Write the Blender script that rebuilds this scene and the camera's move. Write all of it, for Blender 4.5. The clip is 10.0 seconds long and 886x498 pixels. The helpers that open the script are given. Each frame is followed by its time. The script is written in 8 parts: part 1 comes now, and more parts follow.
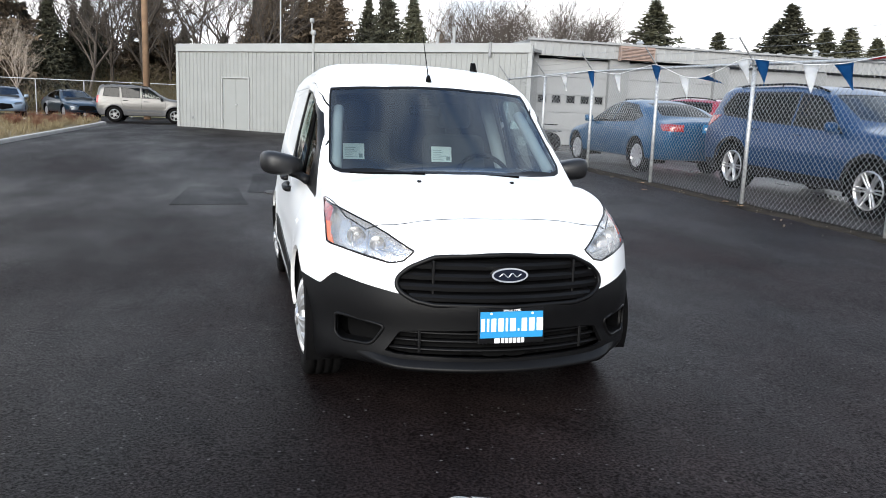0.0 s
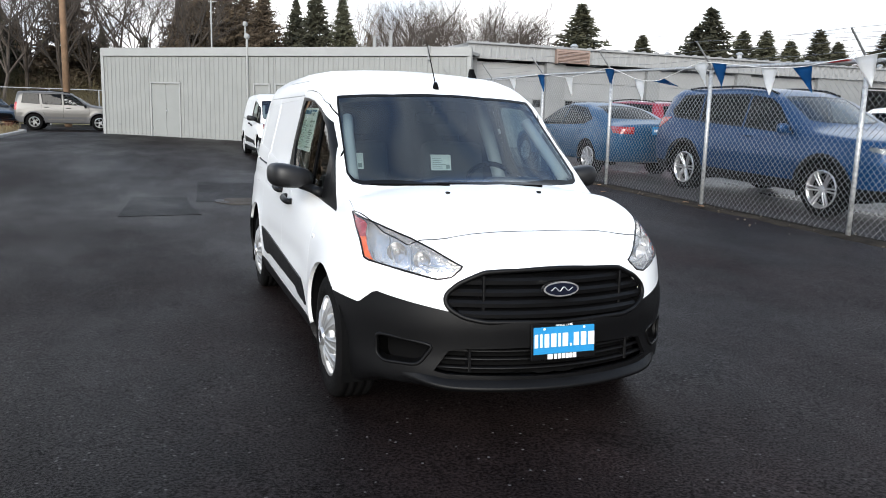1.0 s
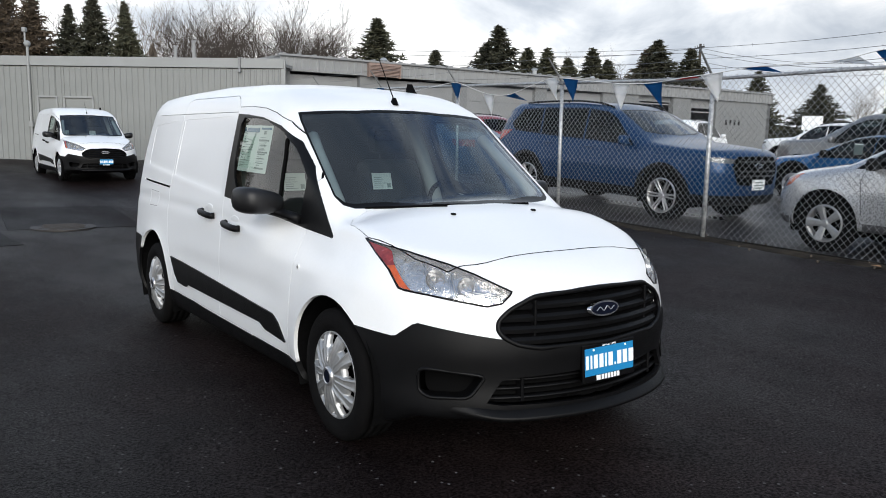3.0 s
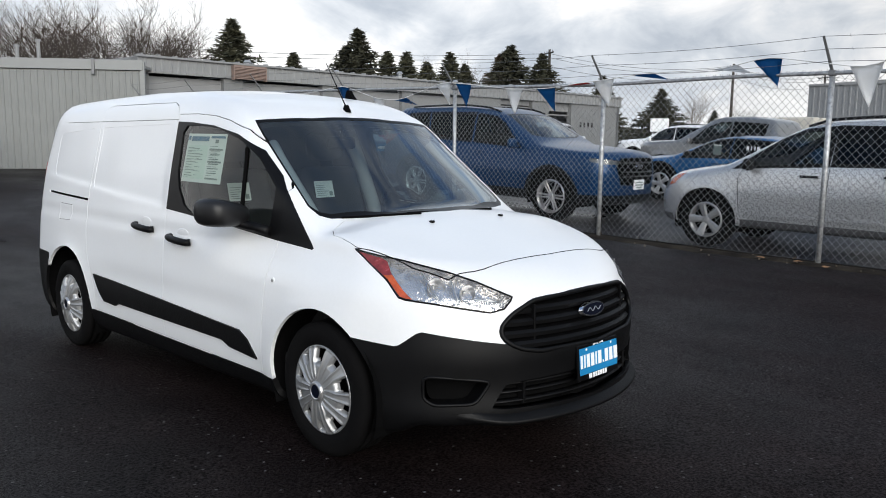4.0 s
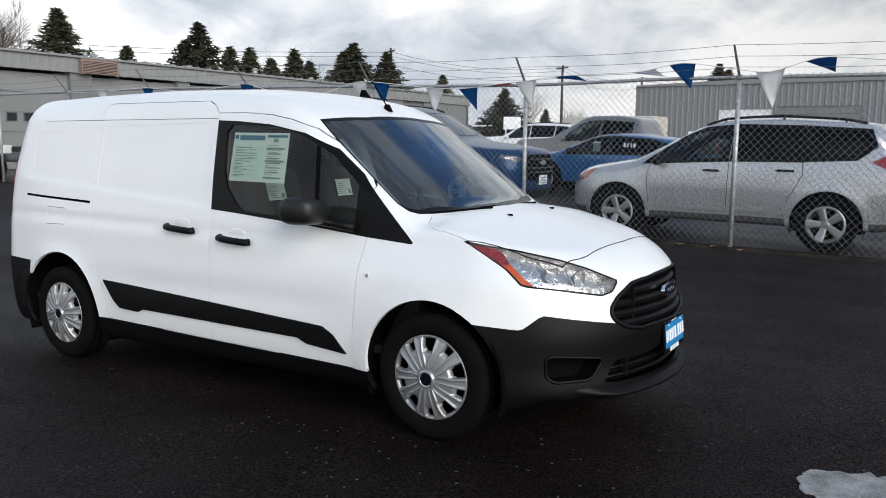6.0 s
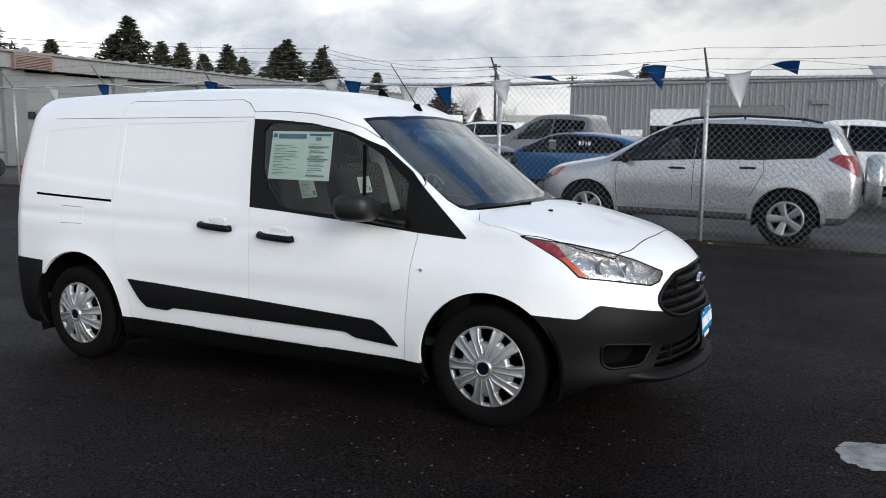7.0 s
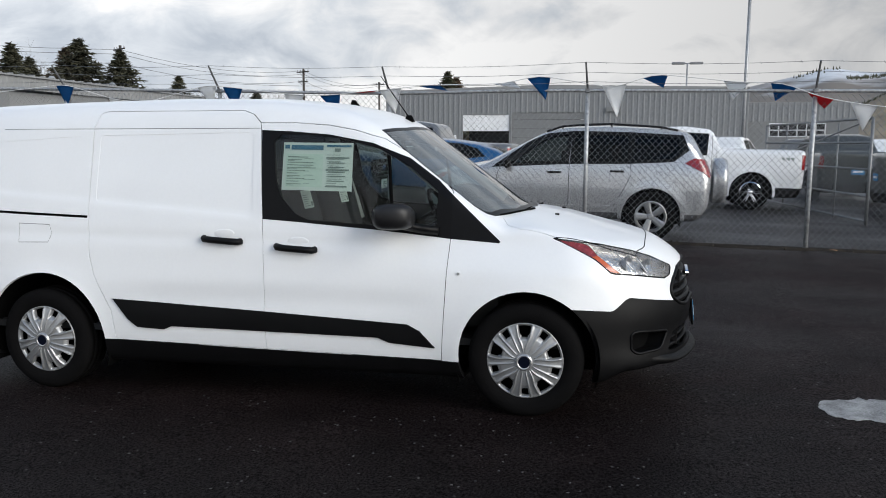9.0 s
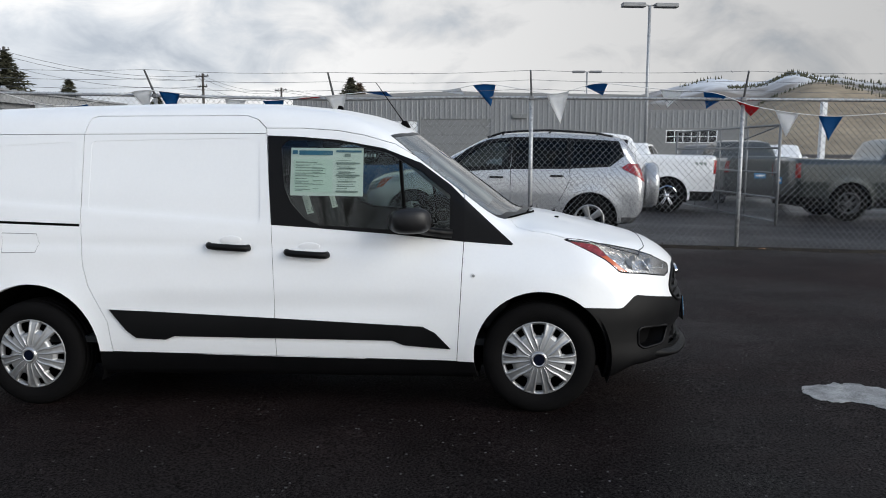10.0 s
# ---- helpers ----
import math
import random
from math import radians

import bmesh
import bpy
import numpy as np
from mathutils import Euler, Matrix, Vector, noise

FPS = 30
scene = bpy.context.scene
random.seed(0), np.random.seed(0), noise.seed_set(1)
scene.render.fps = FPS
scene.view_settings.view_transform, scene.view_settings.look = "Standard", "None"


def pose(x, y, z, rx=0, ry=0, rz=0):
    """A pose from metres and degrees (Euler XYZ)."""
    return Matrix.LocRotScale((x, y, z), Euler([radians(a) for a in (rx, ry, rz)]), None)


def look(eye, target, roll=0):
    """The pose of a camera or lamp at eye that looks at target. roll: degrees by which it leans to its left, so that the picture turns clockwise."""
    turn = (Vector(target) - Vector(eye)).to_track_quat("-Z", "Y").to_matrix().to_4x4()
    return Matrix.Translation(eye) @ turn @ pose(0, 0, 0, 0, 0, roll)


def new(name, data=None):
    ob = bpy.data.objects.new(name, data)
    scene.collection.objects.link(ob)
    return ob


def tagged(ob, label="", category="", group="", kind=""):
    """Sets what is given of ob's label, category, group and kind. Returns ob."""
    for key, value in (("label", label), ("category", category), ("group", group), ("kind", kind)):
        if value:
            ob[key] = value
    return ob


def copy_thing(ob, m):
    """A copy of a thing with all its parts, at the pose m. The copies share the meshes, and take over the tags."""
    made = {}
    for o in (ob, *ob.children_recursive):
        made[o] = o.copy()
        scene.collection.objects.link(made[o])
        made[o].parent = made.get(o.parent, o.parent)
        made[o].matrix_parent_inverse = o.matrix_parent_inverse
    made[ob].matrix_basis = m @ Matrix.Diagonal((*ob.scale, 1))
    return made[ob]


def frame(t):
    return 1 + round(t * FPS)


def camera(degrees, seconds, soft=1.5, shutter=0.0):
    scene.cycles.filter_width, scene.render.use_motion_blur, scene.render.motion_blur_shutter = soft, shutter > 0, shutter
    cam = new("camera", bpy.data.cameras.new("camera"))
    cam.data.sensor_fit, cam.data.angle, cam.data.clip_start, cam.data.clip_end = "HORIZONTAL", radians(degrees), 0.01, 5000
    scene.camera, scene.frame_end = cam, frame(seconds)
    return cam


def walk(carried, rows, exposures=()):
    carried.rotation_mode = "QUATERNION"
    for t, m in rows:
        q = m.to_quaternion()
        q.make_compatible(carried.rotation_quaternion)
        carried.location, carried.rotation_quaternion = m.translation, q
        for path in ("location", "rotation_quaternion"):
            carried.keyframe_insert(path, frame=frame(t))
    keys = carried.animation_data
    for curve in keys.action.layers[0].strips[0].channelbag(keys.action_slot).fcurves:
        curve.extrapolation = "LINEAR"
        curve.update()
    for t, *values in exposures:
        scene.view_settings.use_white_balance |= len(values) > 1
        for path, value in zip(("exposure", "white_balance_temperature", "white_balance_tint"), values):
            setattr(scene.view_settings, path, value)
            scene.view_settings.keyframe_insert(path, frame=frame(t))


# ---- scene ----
cam = camera(59.1, 10.0, soft=0.95)
PATH = [
    (0, (-1.19, -4.229, 1.453), (-0.694, -2.322, 1.109), 2.2),
    (0.5, (-1.432, -4.117, 1.473), (-0.841, -2.236, 1.134), 1.6),
    (1, (-1.667, -3.933, 1.467), (-0.996, -2.078, 1.136), 1.6),
    (1.5, (-1.899, -3.738, 1.467), (-1.137, -1.917, 1.145), 1.6),
    (2, (-2.111, -3.561, 1.469), (-1.262, -1.777, 1.159), 1.5),
    (2.5, (-2.324, -3.413, 1.464), (-1.341, -1.697, 1.166), 1.3),
    (4, (-3.007, -2.866, 1.486), (-1.591, -1.481, 1.21), 0.6),
    (4.5, (-3.26, -2.656, 1.484), (-1.753, -1.369, 1.21), 0.5),
    (5, (-3.504, -2.449, 1.484), (-1.93, -1.247, 1.209), 0.5),
    (5.5, (-3.739, -2.243, 1.478), (-2.11, -1.116, 1.202), 0.4),
    (7, (-4.412, -1.564, 1.479), (-2.652, -0.658, 1.197), 0.5),
    (7.5, (-4.61, -1.325, 1.489), (-2.8, -0.522, 1.206), 0.4),
    (8, (-4.78, -1.06, 1.494), (-2.924, -0.369, 1.213), 0.4),
    (8.5, (-4.925, -0.781, 1.504), (-3.027, -0.213, 1.229), 0.3),
    (9, (-5.047, -0.492, 1.502), (-3.116, -0.047, 1.236), 0.2),
    (9.5, (-5.163, -0.187, 1.494), (-3.205, 0.129, 1.237), 0.2),
    (10, (-5.239, 0.111, 1.494), (-3.264, 0.312, 1.244), 0.1),
]
walk(cam, [(t, look(eye, target, roll)) for t, eye, target, roll in PATH], [(0.0, 1.0), (1.0, 0.80), (2.5, 0.29), (3.8, 0.05), (5.5, 0.03), (10.0, 0.03)])

# ---- light: a bright broken overcast with a veiled sun behind the first viewpoint ----
SUN_FROM = Vector((-0.42, -0.83, 0.36)).normalized()
world = bpy.data.worlds.new("sky")
scene.world = world
world.use_nodes = True
wn, wl = world.node_tree.nodes, world.node_tree.links
wn.clear()
w_out, w_bg = wn.new("ShaderNodeOutputWorld"), wn.new("ShaderNodeBackground")
w_sky = wn.new("ShaderNodeTexSky")
w_sky.sky_type, w_sky.sun_disc = "NISHITA", False
w_sky.sun_elevation = math.asin(SUN_FROM.z)
w_sky.sun_rotation = math.atan2(SUN_FROM.x, SUN_FROM.y)
w_gain = wn.new("ShaderNodeMixRGB")
w_gain.blend_type = "MULTIPLY"
w_gain.inputs[0].default_value = 1.0
w_gain.inputs[2].default_value = (0.115, 0.165, 0.225, 1)
wl.new(w_sky.outputs[0], w_gain.inputs[1])
w_co, w_sep = wn.new("ShaderNodeTexCoord"), wn.new("ShaderNodeSeparateXYZ")
wl.new(w_co.outputs["Generated"], w_sep.inputs[0])


def sky_math(op, a, b):
    m = wn.new("ShaderNodeMath")
    m.operation = op
    for k, v in enumerate((a, b)):
        if isinstance(v, (int, float)):
            m.inputs[k].default_value = v
        else:
            wl.new(v, m.inputs[k])
    return m.outputs[0]


# the cloud deck is a flat layer, so it closes up towards the horizon
w_low = sky_math("ADD", sky_math("MAXIMUM", w_sep.outputs["Z"], 0.0), 0.62)
w_deck = wn.new("ShaderNodeCombineXYZ")
wl.new(sky_math("DIVIDE", w_sep.outputs["X"], w_low), w_deck.inputs[0])
wl.new(sky_math("DIVIDE", w_sep.outputs["Y"], w_low), w_deck.inputs[1])
wl.new(sky_math("MULTIPLY", w_sep.outputs["Z"], 1.6), w_deck.inputs[2])


def sky_noise(scale, detail, rough, bend):
    k = wn.new("ShaderNodeTexNoise")
    for name_, v in (("Scale", scale), ("Detail", detail), ("Roughness", rough), ("Distortion", bend)):
        k.inputs[name_].default_value = v
    wl.new(w_deck.outputs[0], k.inputs["Vector"])
    return k.outputs["Fac"]


def sky_ramp(fac, stops):
    k = wn.new("ShaderNodeValToRGB")
    e = k.color_ramp.elements
    e[0].position, e[0].color = stops[0][0], (*stops[0][1], 1)
    e[1].position, e[1].color = stops[-1][0], (*stops[-1][1], 1)
    for at, col in stops[1:-1]:
        e.new(at).color = (*col, 1)
    wl.new(fac, k.inputs[0])
    return k.outputs[0]


def sky_blend(mode, fac, a, b):
    k = wn.new("ShaderNodeMixRGB")
    k.blend_type = mode
    if isinstance(fac, float):
        k.inputs[0].default_value = fac
    else:
        wl.new(fac, k.inputs[0])
    wl.new(a, k.inputs[1])
    wl.new(b, k.inputs[2])
    return k.outputs[0]


w_form = sky_math("ADD", sky_math("MULTIPLY", sky_noise(2.3, 9.0, 0.52, 0.35), 0.58), sky_math("MULTIPLY", sky_noise(6.5, 9.0, 0.55, 0.5), 0.42))
w_puff = sky_ramp(w_form, [(0.37, (0.50, 0.55, 0.62)), (0.45, (0.71, 0.75, 0.80)), (0.505, (0.90, 0.91, 0.925)), (0.56, (1.05, 1.05, 1.05))])
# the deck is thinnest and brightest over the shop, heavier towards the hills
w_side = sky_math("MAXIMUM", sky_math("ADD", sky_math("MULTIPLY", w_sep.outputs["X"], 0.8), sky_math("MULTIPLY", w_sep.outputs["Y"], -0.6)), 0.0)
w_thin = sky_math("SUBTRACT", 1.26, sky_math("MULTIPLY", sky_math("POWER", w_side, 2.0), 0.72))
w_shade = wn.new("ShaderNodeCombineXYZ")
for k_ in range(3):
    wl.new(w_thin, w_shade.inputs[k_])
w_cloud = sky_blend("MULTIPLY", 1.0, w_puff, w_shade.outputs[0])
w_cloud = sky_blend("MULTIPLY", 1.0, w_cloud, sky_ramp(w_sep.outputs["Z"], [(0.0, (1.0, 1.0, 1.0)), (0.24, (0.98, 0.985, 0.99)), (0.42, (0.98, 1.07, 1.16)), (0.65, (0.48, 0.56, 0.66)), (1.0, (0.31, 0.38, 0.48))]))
# the deck breaks up overhead and lets the blue through
w_open = sky_math("ADD", sky_noise(3.0, 8.0, 0.55, 1.2), sky_math("MULTIPLY", sky_math("SUBTRACT", sky_math("MINIMUM", w_sep.outputs["Z"], 0.50), 0.36), 0.80))
w_gap = sky_ramp(w_open, [(0.57, (0.0, 0.0, 0.0)), (0.72, (0.94, 0.94, 0.94))])
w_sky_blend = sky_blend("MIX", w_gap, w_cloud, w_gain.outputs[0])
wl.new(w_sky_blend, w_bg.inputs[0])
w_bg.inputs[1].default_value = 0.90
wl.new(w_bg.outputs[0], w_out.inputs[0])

sun = new("sun", bpy.data.lights.new("sun", "SUN"))
sun.data.energy, sun.data.angle, sun.data.color = 2.9, radians(42), (1.0, 0.968, 0.905)
sun.matrix_world = look(SUN_FROM * 60, (0, 0, 0))


# ---- materials ----
def paint(name, colour, rough=0.5, metal=0.0, spread=0.12, scale=6.0, bump=0.0, grain=60.0, coat=0.0, second=None, mottle=0.0, spec=0.5):
    """A surface with colour variation at two scales and fine relief; scale and grain in features a metre."""
    m = bpy.data.materials.new(name)
    m.use_nodes = True
    n, l = m.node_tree.nodes, m.node_tree.links
    b = n["Principled BSDF"]
    co = n.new("ShaderNodeTexCoord")
    n1, n2 = n.new("ShaderNodeTexNoise"), n.new("ShaderNodeTexNoise")
    n1.inputs["Scale"].default_value, n1.inputs["Detail"].default_value = scale, 6
    n2.inputs["Scale"].default_value, n2.inputs["Detail"].default_value = grain, 3
    l.new(co.outputs["Object"], n1.inputs["Vector"])
    l.new(co.outputs["Object"], n2.inputs["Vector"])
    mixn = n.new("ShaderNodeMath")
    mixn.operation = "MULTIPLY_ADD"
    mixn.inputs[1].default_value = 0.6
    l.new(n1.outputs["Fac"], mixn.inputs[0])
    sc = n.new("ShaderNodeMath")
    sc.operation = "MULTIPLY"
    sc.inputs[1].default_value = 0.4
    l.new(n2.outputs["Fac"], sc.inputs[0])
    l.new(sc.outputs[0], mixn.inputs[2])
    cr = n.new("ShaderNodeValToRGB")
    c = Vector(colour)
    hi = Vector(second) if second else c * (1 + spread)
    cr.color_ramp.elements[0].position, cr.color_ramp.elements[1].position = 0.36, 0.64
    cr.color_ramp.elements[0].color = (*(c * (1 - spread)), 1)
    cr.color_ramp.elements[1].color = (*[min(1, v) for v in hi], 1)
    l.new(mixn.outputs[0], cr.inputs[0])
    if mottle:
        oi, hs = n.new("ShaderNodeObjectInfo"), n.new("ShaderNodeHueSaturation")
        rm = n.new("ShaderNodeMapRange")
        rm.inputs[3].default_value, rm.inputs[4].default_value = 1 - mottle, 1 + mottle
        l.new(oi.outputs["Random"], rm.inputs[0])
        l.new(rm.outputs[0], hs.inputs["Value"])
        l.new(cr.outputs[0], hs.inputs["Color"])
        l.new(hs.outputs[0], b.inputs["Base Color"])
    else:
        l.new(cr.outputs[0], b.inputs["Base Color"])
    rr = n.new("ShaderNodeMapRange")
    rr.inputs[3].default_value, rr.inputs[4].default_value = max(0.02, rough - 0.08), min(1, rough + 0.08)
    l.new(n1.outputs["Fac"], rr.inputs[0])
    l.new(rr.outputs[0], b.inputs["Roughness"])
    b.inputs["Metallic"].default_value = metal
    b.inputs["Specular IOR Level"].default_value = spec
    b.inputs["Coat Weight"].default_value = coat
    b.inputs["Coat Roughness"].default_value = 0.05
    if bump:
        bp = n.new("ShaderNodeBump")
        bp.inputs["Strength"].default_value, bp.inputs["Distance"].default_value = min(1, bump), 0.01
        l.new(n2.outputs["Fac"], bp.inputs["Height"])
        l.new(bp.outputs[0], b.inputs["Normal"])
    return m


def pane_glass(name, tint, gloss=1.0, ior=1.5, rise=3.8):
    """Thin glass with two faces: tinted see-through with a mirror gloss that grows towards grazing angles."""
    m = bpy.data.materials.new(name)
    m.use_nodes = True
    n, l = m.node_tree.nodes, m.node_tree.links
    n.clear()
    out, mx, tr, gl, lw = [n.new("ShaderNode" + k) for k in ("OutputMaterial", "MixShader", "BsdfTransparent", "BsdfGlossy", "LayerWeight")]
    tr.inputs[0].default_value = (*tint, 1)
    gl.inputs["Roughness"].default_value = 0.01
    lw.inputs[0].default_value = 0.5
    f0 = ((ior - 1) / (ior + 1)) ** 2
    edge = n.new("ShaderNodeMath")
    edge.operation = "POWER"
    edge.inputs[1].default_value = rise
    l.new(lw.outputs["Facing"], edge.inputs[0])
    gain = n.new("ShaderNodeMath")
    gain.operation, gain.use_clamp = "MULTIPLY_ADD", True
    gain.inputs[1].default_value, gain.inputs[2].default_value = min(1.0, gloss) * (1 - f0), gloss * f0
    l.new(edge.outputs[0], gain.inputs[0])
    l.new(gain.outputs[0], mx.inputs[0])
    l.new(tr.outputs[0], mx.inputs[1])
    l.new(gl.outputs[0], mx.inputs[2])
    l.new(mx.outputs[0], out.inputs[0])
    return m


WHITE = paint("white_car_paint", (0.80, 0.81, 0.82), 0.36, 0, 0.015, 2, coat=0.5)
BLACK_PLASTIC = paint("black_bumper_plastic", (0.0030, 0.0030, 0.0034), 0.48, 0, 0.15, 8, 0.10, 500, spec=0.17)
MIRROR_BLACK = paint("satin_black_plastic", (0.010, 0.010, 0.011), 0.42, 0, 0.15, 8, 0.05, 500, spec=0.35)
GLOSS_BLACK = paint("gloss_black", (0.0045, 0.0045, 0.005), 0.32, 0, 0.1, 8, spec=0.12)
MATT_BLACK = paint("matt_black", (0.0026, 0.0026, 0.0028), 0.8, 0, 0.2, 8, spec=0.05)
RUBBER = paint("tyre_rubber", (0.0036, 0.0034, 0.0036), 0.8, 0, 0.25, 12, 0.3, 220, spec=0.09)
SILVER = paint("silver_wheel", (0.36, 0.365, 0.37), 0.42, 0.65, 0.06, 10)
ALLOY = paint("bright_alloy", (0.50, 0.50, 0.51), 0.30, 0.8, 0.06, 10)
CHROME = paint("chrome", (0.80, 0.80, 0.82), 0.08, 1.0, 0.03, 10)
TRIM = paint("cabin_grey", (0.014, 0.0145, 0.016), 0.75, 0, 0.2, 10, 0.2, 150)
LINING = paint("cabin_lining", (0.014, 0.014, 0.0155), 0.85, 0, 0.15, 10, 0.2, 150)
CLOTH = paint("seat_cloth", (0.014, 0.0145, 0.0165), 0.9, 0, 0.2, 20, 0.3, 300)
PAPER = paint("paper", (0.74, 0.80, 0.76), 0.7, 0, 0.03, 4)
PAPER_GREEN = paint("paper_green", (0.66, 0.78, 0.70), 0.7, 0, 0.05, 4)
INK = paint("ink", (0.24, 0.29, 0.27), 0.7)
INK_BLUE = paint("ink_blue", (0.04, 0.16, 0.26), 0.7)
INK_WHITE = paint("white_ink", (0.85, 0.86, 0.87), 0.6)
PLATE_BLUE = paint("plate_blue", (0.01, 0.20, 0.44), 0.45, 0, 0.04, 10)
NAVY = paint("navy_enamel", (0.003, 0.0045, 0.012), 0.3, 0, 0.1, 10, coat=0.1, spec=0.15)
MARKER_RED = paint("dark_red_reflector", (0.20, 0.022, 0.022), 0.25, 0, 0.3, 40, coat=0.8)
AMBER = paint("amber_lens", (0.44, 0.072, 0.014), 0.25, 0, 0.2, 30, coat=0.8)
RED_LENS = paint("red_lens", (0.26, 0.012, 0.012), 0.2, 0, 0.1, 20, coat=0.8)
LENS = pane_glass("clear_lens", (0.93, 0.94, 0.95), 1.0, 1.45)
SCREEN = pane_glass("windscreen_glass", (0.44, 0.55, 0.59), 1.5, 1.52, 2.9)
CAR_SCREEN = pane_glass("car_windscreen_glass", (0.36, 0.42, 0.44), 1.0, 1.5)
WINDOW = pane_glass("window_glass", (0.52, 0.60, 0.58), 1.0, 1.5)
PRIVACY = pane_glass("privacy_glass", (0.04, 0.045, 0.05), 0.45, 1.5, 4.6)
CAR_WINDOW = pane_glass("car_window_glass", (0.32, 0.36, 0.36), 0.6, 1.5, 4.6)


# ---- building tools ----
def mesh_of(name, bm, *materials, smooth=False):
    me = bpy.data.meshes.new(name)
    bm.normal_update()
    if smooth:
        for f in bm.faces:
            f.smooth = True
    bm.to_mesh(me)
    bm.free()
    for m in materials:
        me.materials.append(m)
    return me


def part(name, bm, material, parent, label="", smooth=False):
    """One mesh as a part under a thing or under a part."""
    ob = new(name, mesh_of(name, bm, *(material if isinstance(material, (list, tuple)) else [material]), smooth=smooth))
    ob.parent = parent
    return tagged(ob, label)


def thing(name, label, category, m=None, group="", kind=""):
    """An empty at a thing's base that carries its parts."""
    ob = new(name)
    ob.empty_display_size = 0.1
    if m is not None:
        ob.matrix_world = m
    return tagged(ob, label, category, group, kind)


def solid(name, bm, material, label, category, m=None, group="", kind="", smooth=False):
    """A thing of one mesh."""
    ob = new(name, mesh_of(name, bm, *(material if isinstance(material, (list, tuple)) else [material]), smooth=smooth))
    if m is not None:
        ob.matrix_world = m
    return tagged(ob, label, category, group, kind)


def box(bm, size, at=(0, 0, 0), bevel=0.0, turn=None):
    r = bmesh.ops.create_cube(bm, size=1)
    vs = r["verts"]
    bmesh.ops.scale(bm, vec=size, verts=vs)
    if bevel:
        es = list({e for v in vs for e in v.link_edges})
        vs = list({v for f in bmesh.ops.bevel(bm, geom=es, offset=bevel, segments=2, affect="EDGES", profile=0.5)["faces"] for v in f.verts} | {v for v in vs if v.is_valid})
    if turn is not None:
        bmesh.ops.transform(bm, matrix=turn, verts=vs)
    bmesh.ops.translate(bm, vec=at, verts=vs)
    return vs


def rod(bm, a, b, r, n=8, r2=None, caps=True):
    """A round bar from a to b."""
    a, b = Vector(a), Vector(b)
    d = b - a
    m = Matrix.Translation((a + b) / 2) @ d.to_track_quat("Z", "Y").to_matrix().to_4x4()
    return bmesh.ops.create_cone(bm, cap_ends=caps, segments=n, radius1=r, radius2=r if r2 is None else r2, depth=d.length, matrix=m)["verts"]


def tube(bm, pts, r, n=8, closed=False, flat_=1.0):
    """A smooth bar of round section through the points."""
    pts = [Vector(p) for p in pts]
    rings, k = [], len(pts)
    side = None
    for i, p in enumerate(pts):
        a = pts[i - 1] if i or closed else p
        b = pts[(i + 1) % k] if i < k - 1 or closed else p
        d = (b - a).normalized()
        side = (Vector((0, 0, 1)).cross(d) if abs(d.z) < 0.95 else Vector((1, 0, 0)).cross(d)).normalized() if side is None else (side - d * side.dot(d)).normalized()
        t = d.cross(side)
        rings.append([bm.verts.new(p + side * (r * math.cos(2 * math.pi * j / n)) + t * (r * flat_ * math.sin(2 * math.pi * j / n))) for j in range(n)])
    for i in range(k if closed else k - 1):
        a, b = rings[i], rings[(i + 1) % k]
        for j in range(n):
            bm.faces.new((a[j], a[(j + 1) % n], b[(j + 1) % n], b[j]))
    if not closed:
        bm.faces.new(rings[0][::-1])
        bm.faces.new(rings[-1])
    bmesh.ops.recalc_face_normals(bm, faces=bm.faces[:])


def lathe(bm, profile, n=48, closed=False):
    """Turns (x, r) pairs about the x axis."""
    rings = [[bm.verts.new((x, r * math.cos(2 * math.pi * i / n), r * math.sin(2 * math.pi * i / n))) for i in range(n)] for x, r in profile]
    last = len(rings) if closed else len(rings) - 1
    for k in range(last):
        a, b = rings[k], rings[(k + 1) % len(rings)]
        for i in range(n):
            bm.faces.new((a[i], a[(i + 1) % n], b[(i + 1) % n], b[i]))
    return rings


def plate_of(bm, outline, thick, place):
    """An outline in a plane, given as (u, v), with a thickness along w; place(u, v, w) sets it in space."""
    lo = [bm.verts.new(place(u, v, 0)) for u, v in outline]
    hi = [bm.verts.new(place(u, v, thick)) for u, v in outline]
    bm.faces.new(lo[::-1])
    bm.faces.new(hi)
    for i in range(len(lo)):
        j = (i + 1) % len(lo)
        bm.faces.new((lo[i], lo[j], hi[j], hi[i]))
    bmesh.ops.recalc_face_normals(bm, faces=bm.faces[:])


def letters(name, text, size, m, material, parent, thick=0.002, wide=1.0):
    """Raised writing, turned into a mesh."""
    cu = bpy.data.curves.new(name, "FONT")
    cu.body, cu.size, cu.extrude, cu.align_x, cu.align_y = text, size, thick, "CENTER", "CENTER"
    cu.offset = 0.012 * size
    tmp = bpy.data.objects.new(name, cu)
    me = bpy.data.meshes.new_from_object(tmp)
    bpy.data.objects.remove(tmp)
    bpy.data.curves.remove(cu)
    me.materials.clear()
    me.materials.append(material)
    ob = new(name, me)
    ob.parent = parent
    ob.matrix_basis = m @ Matrix.Diagonal((wide, 1, 1, 1))
    return ob


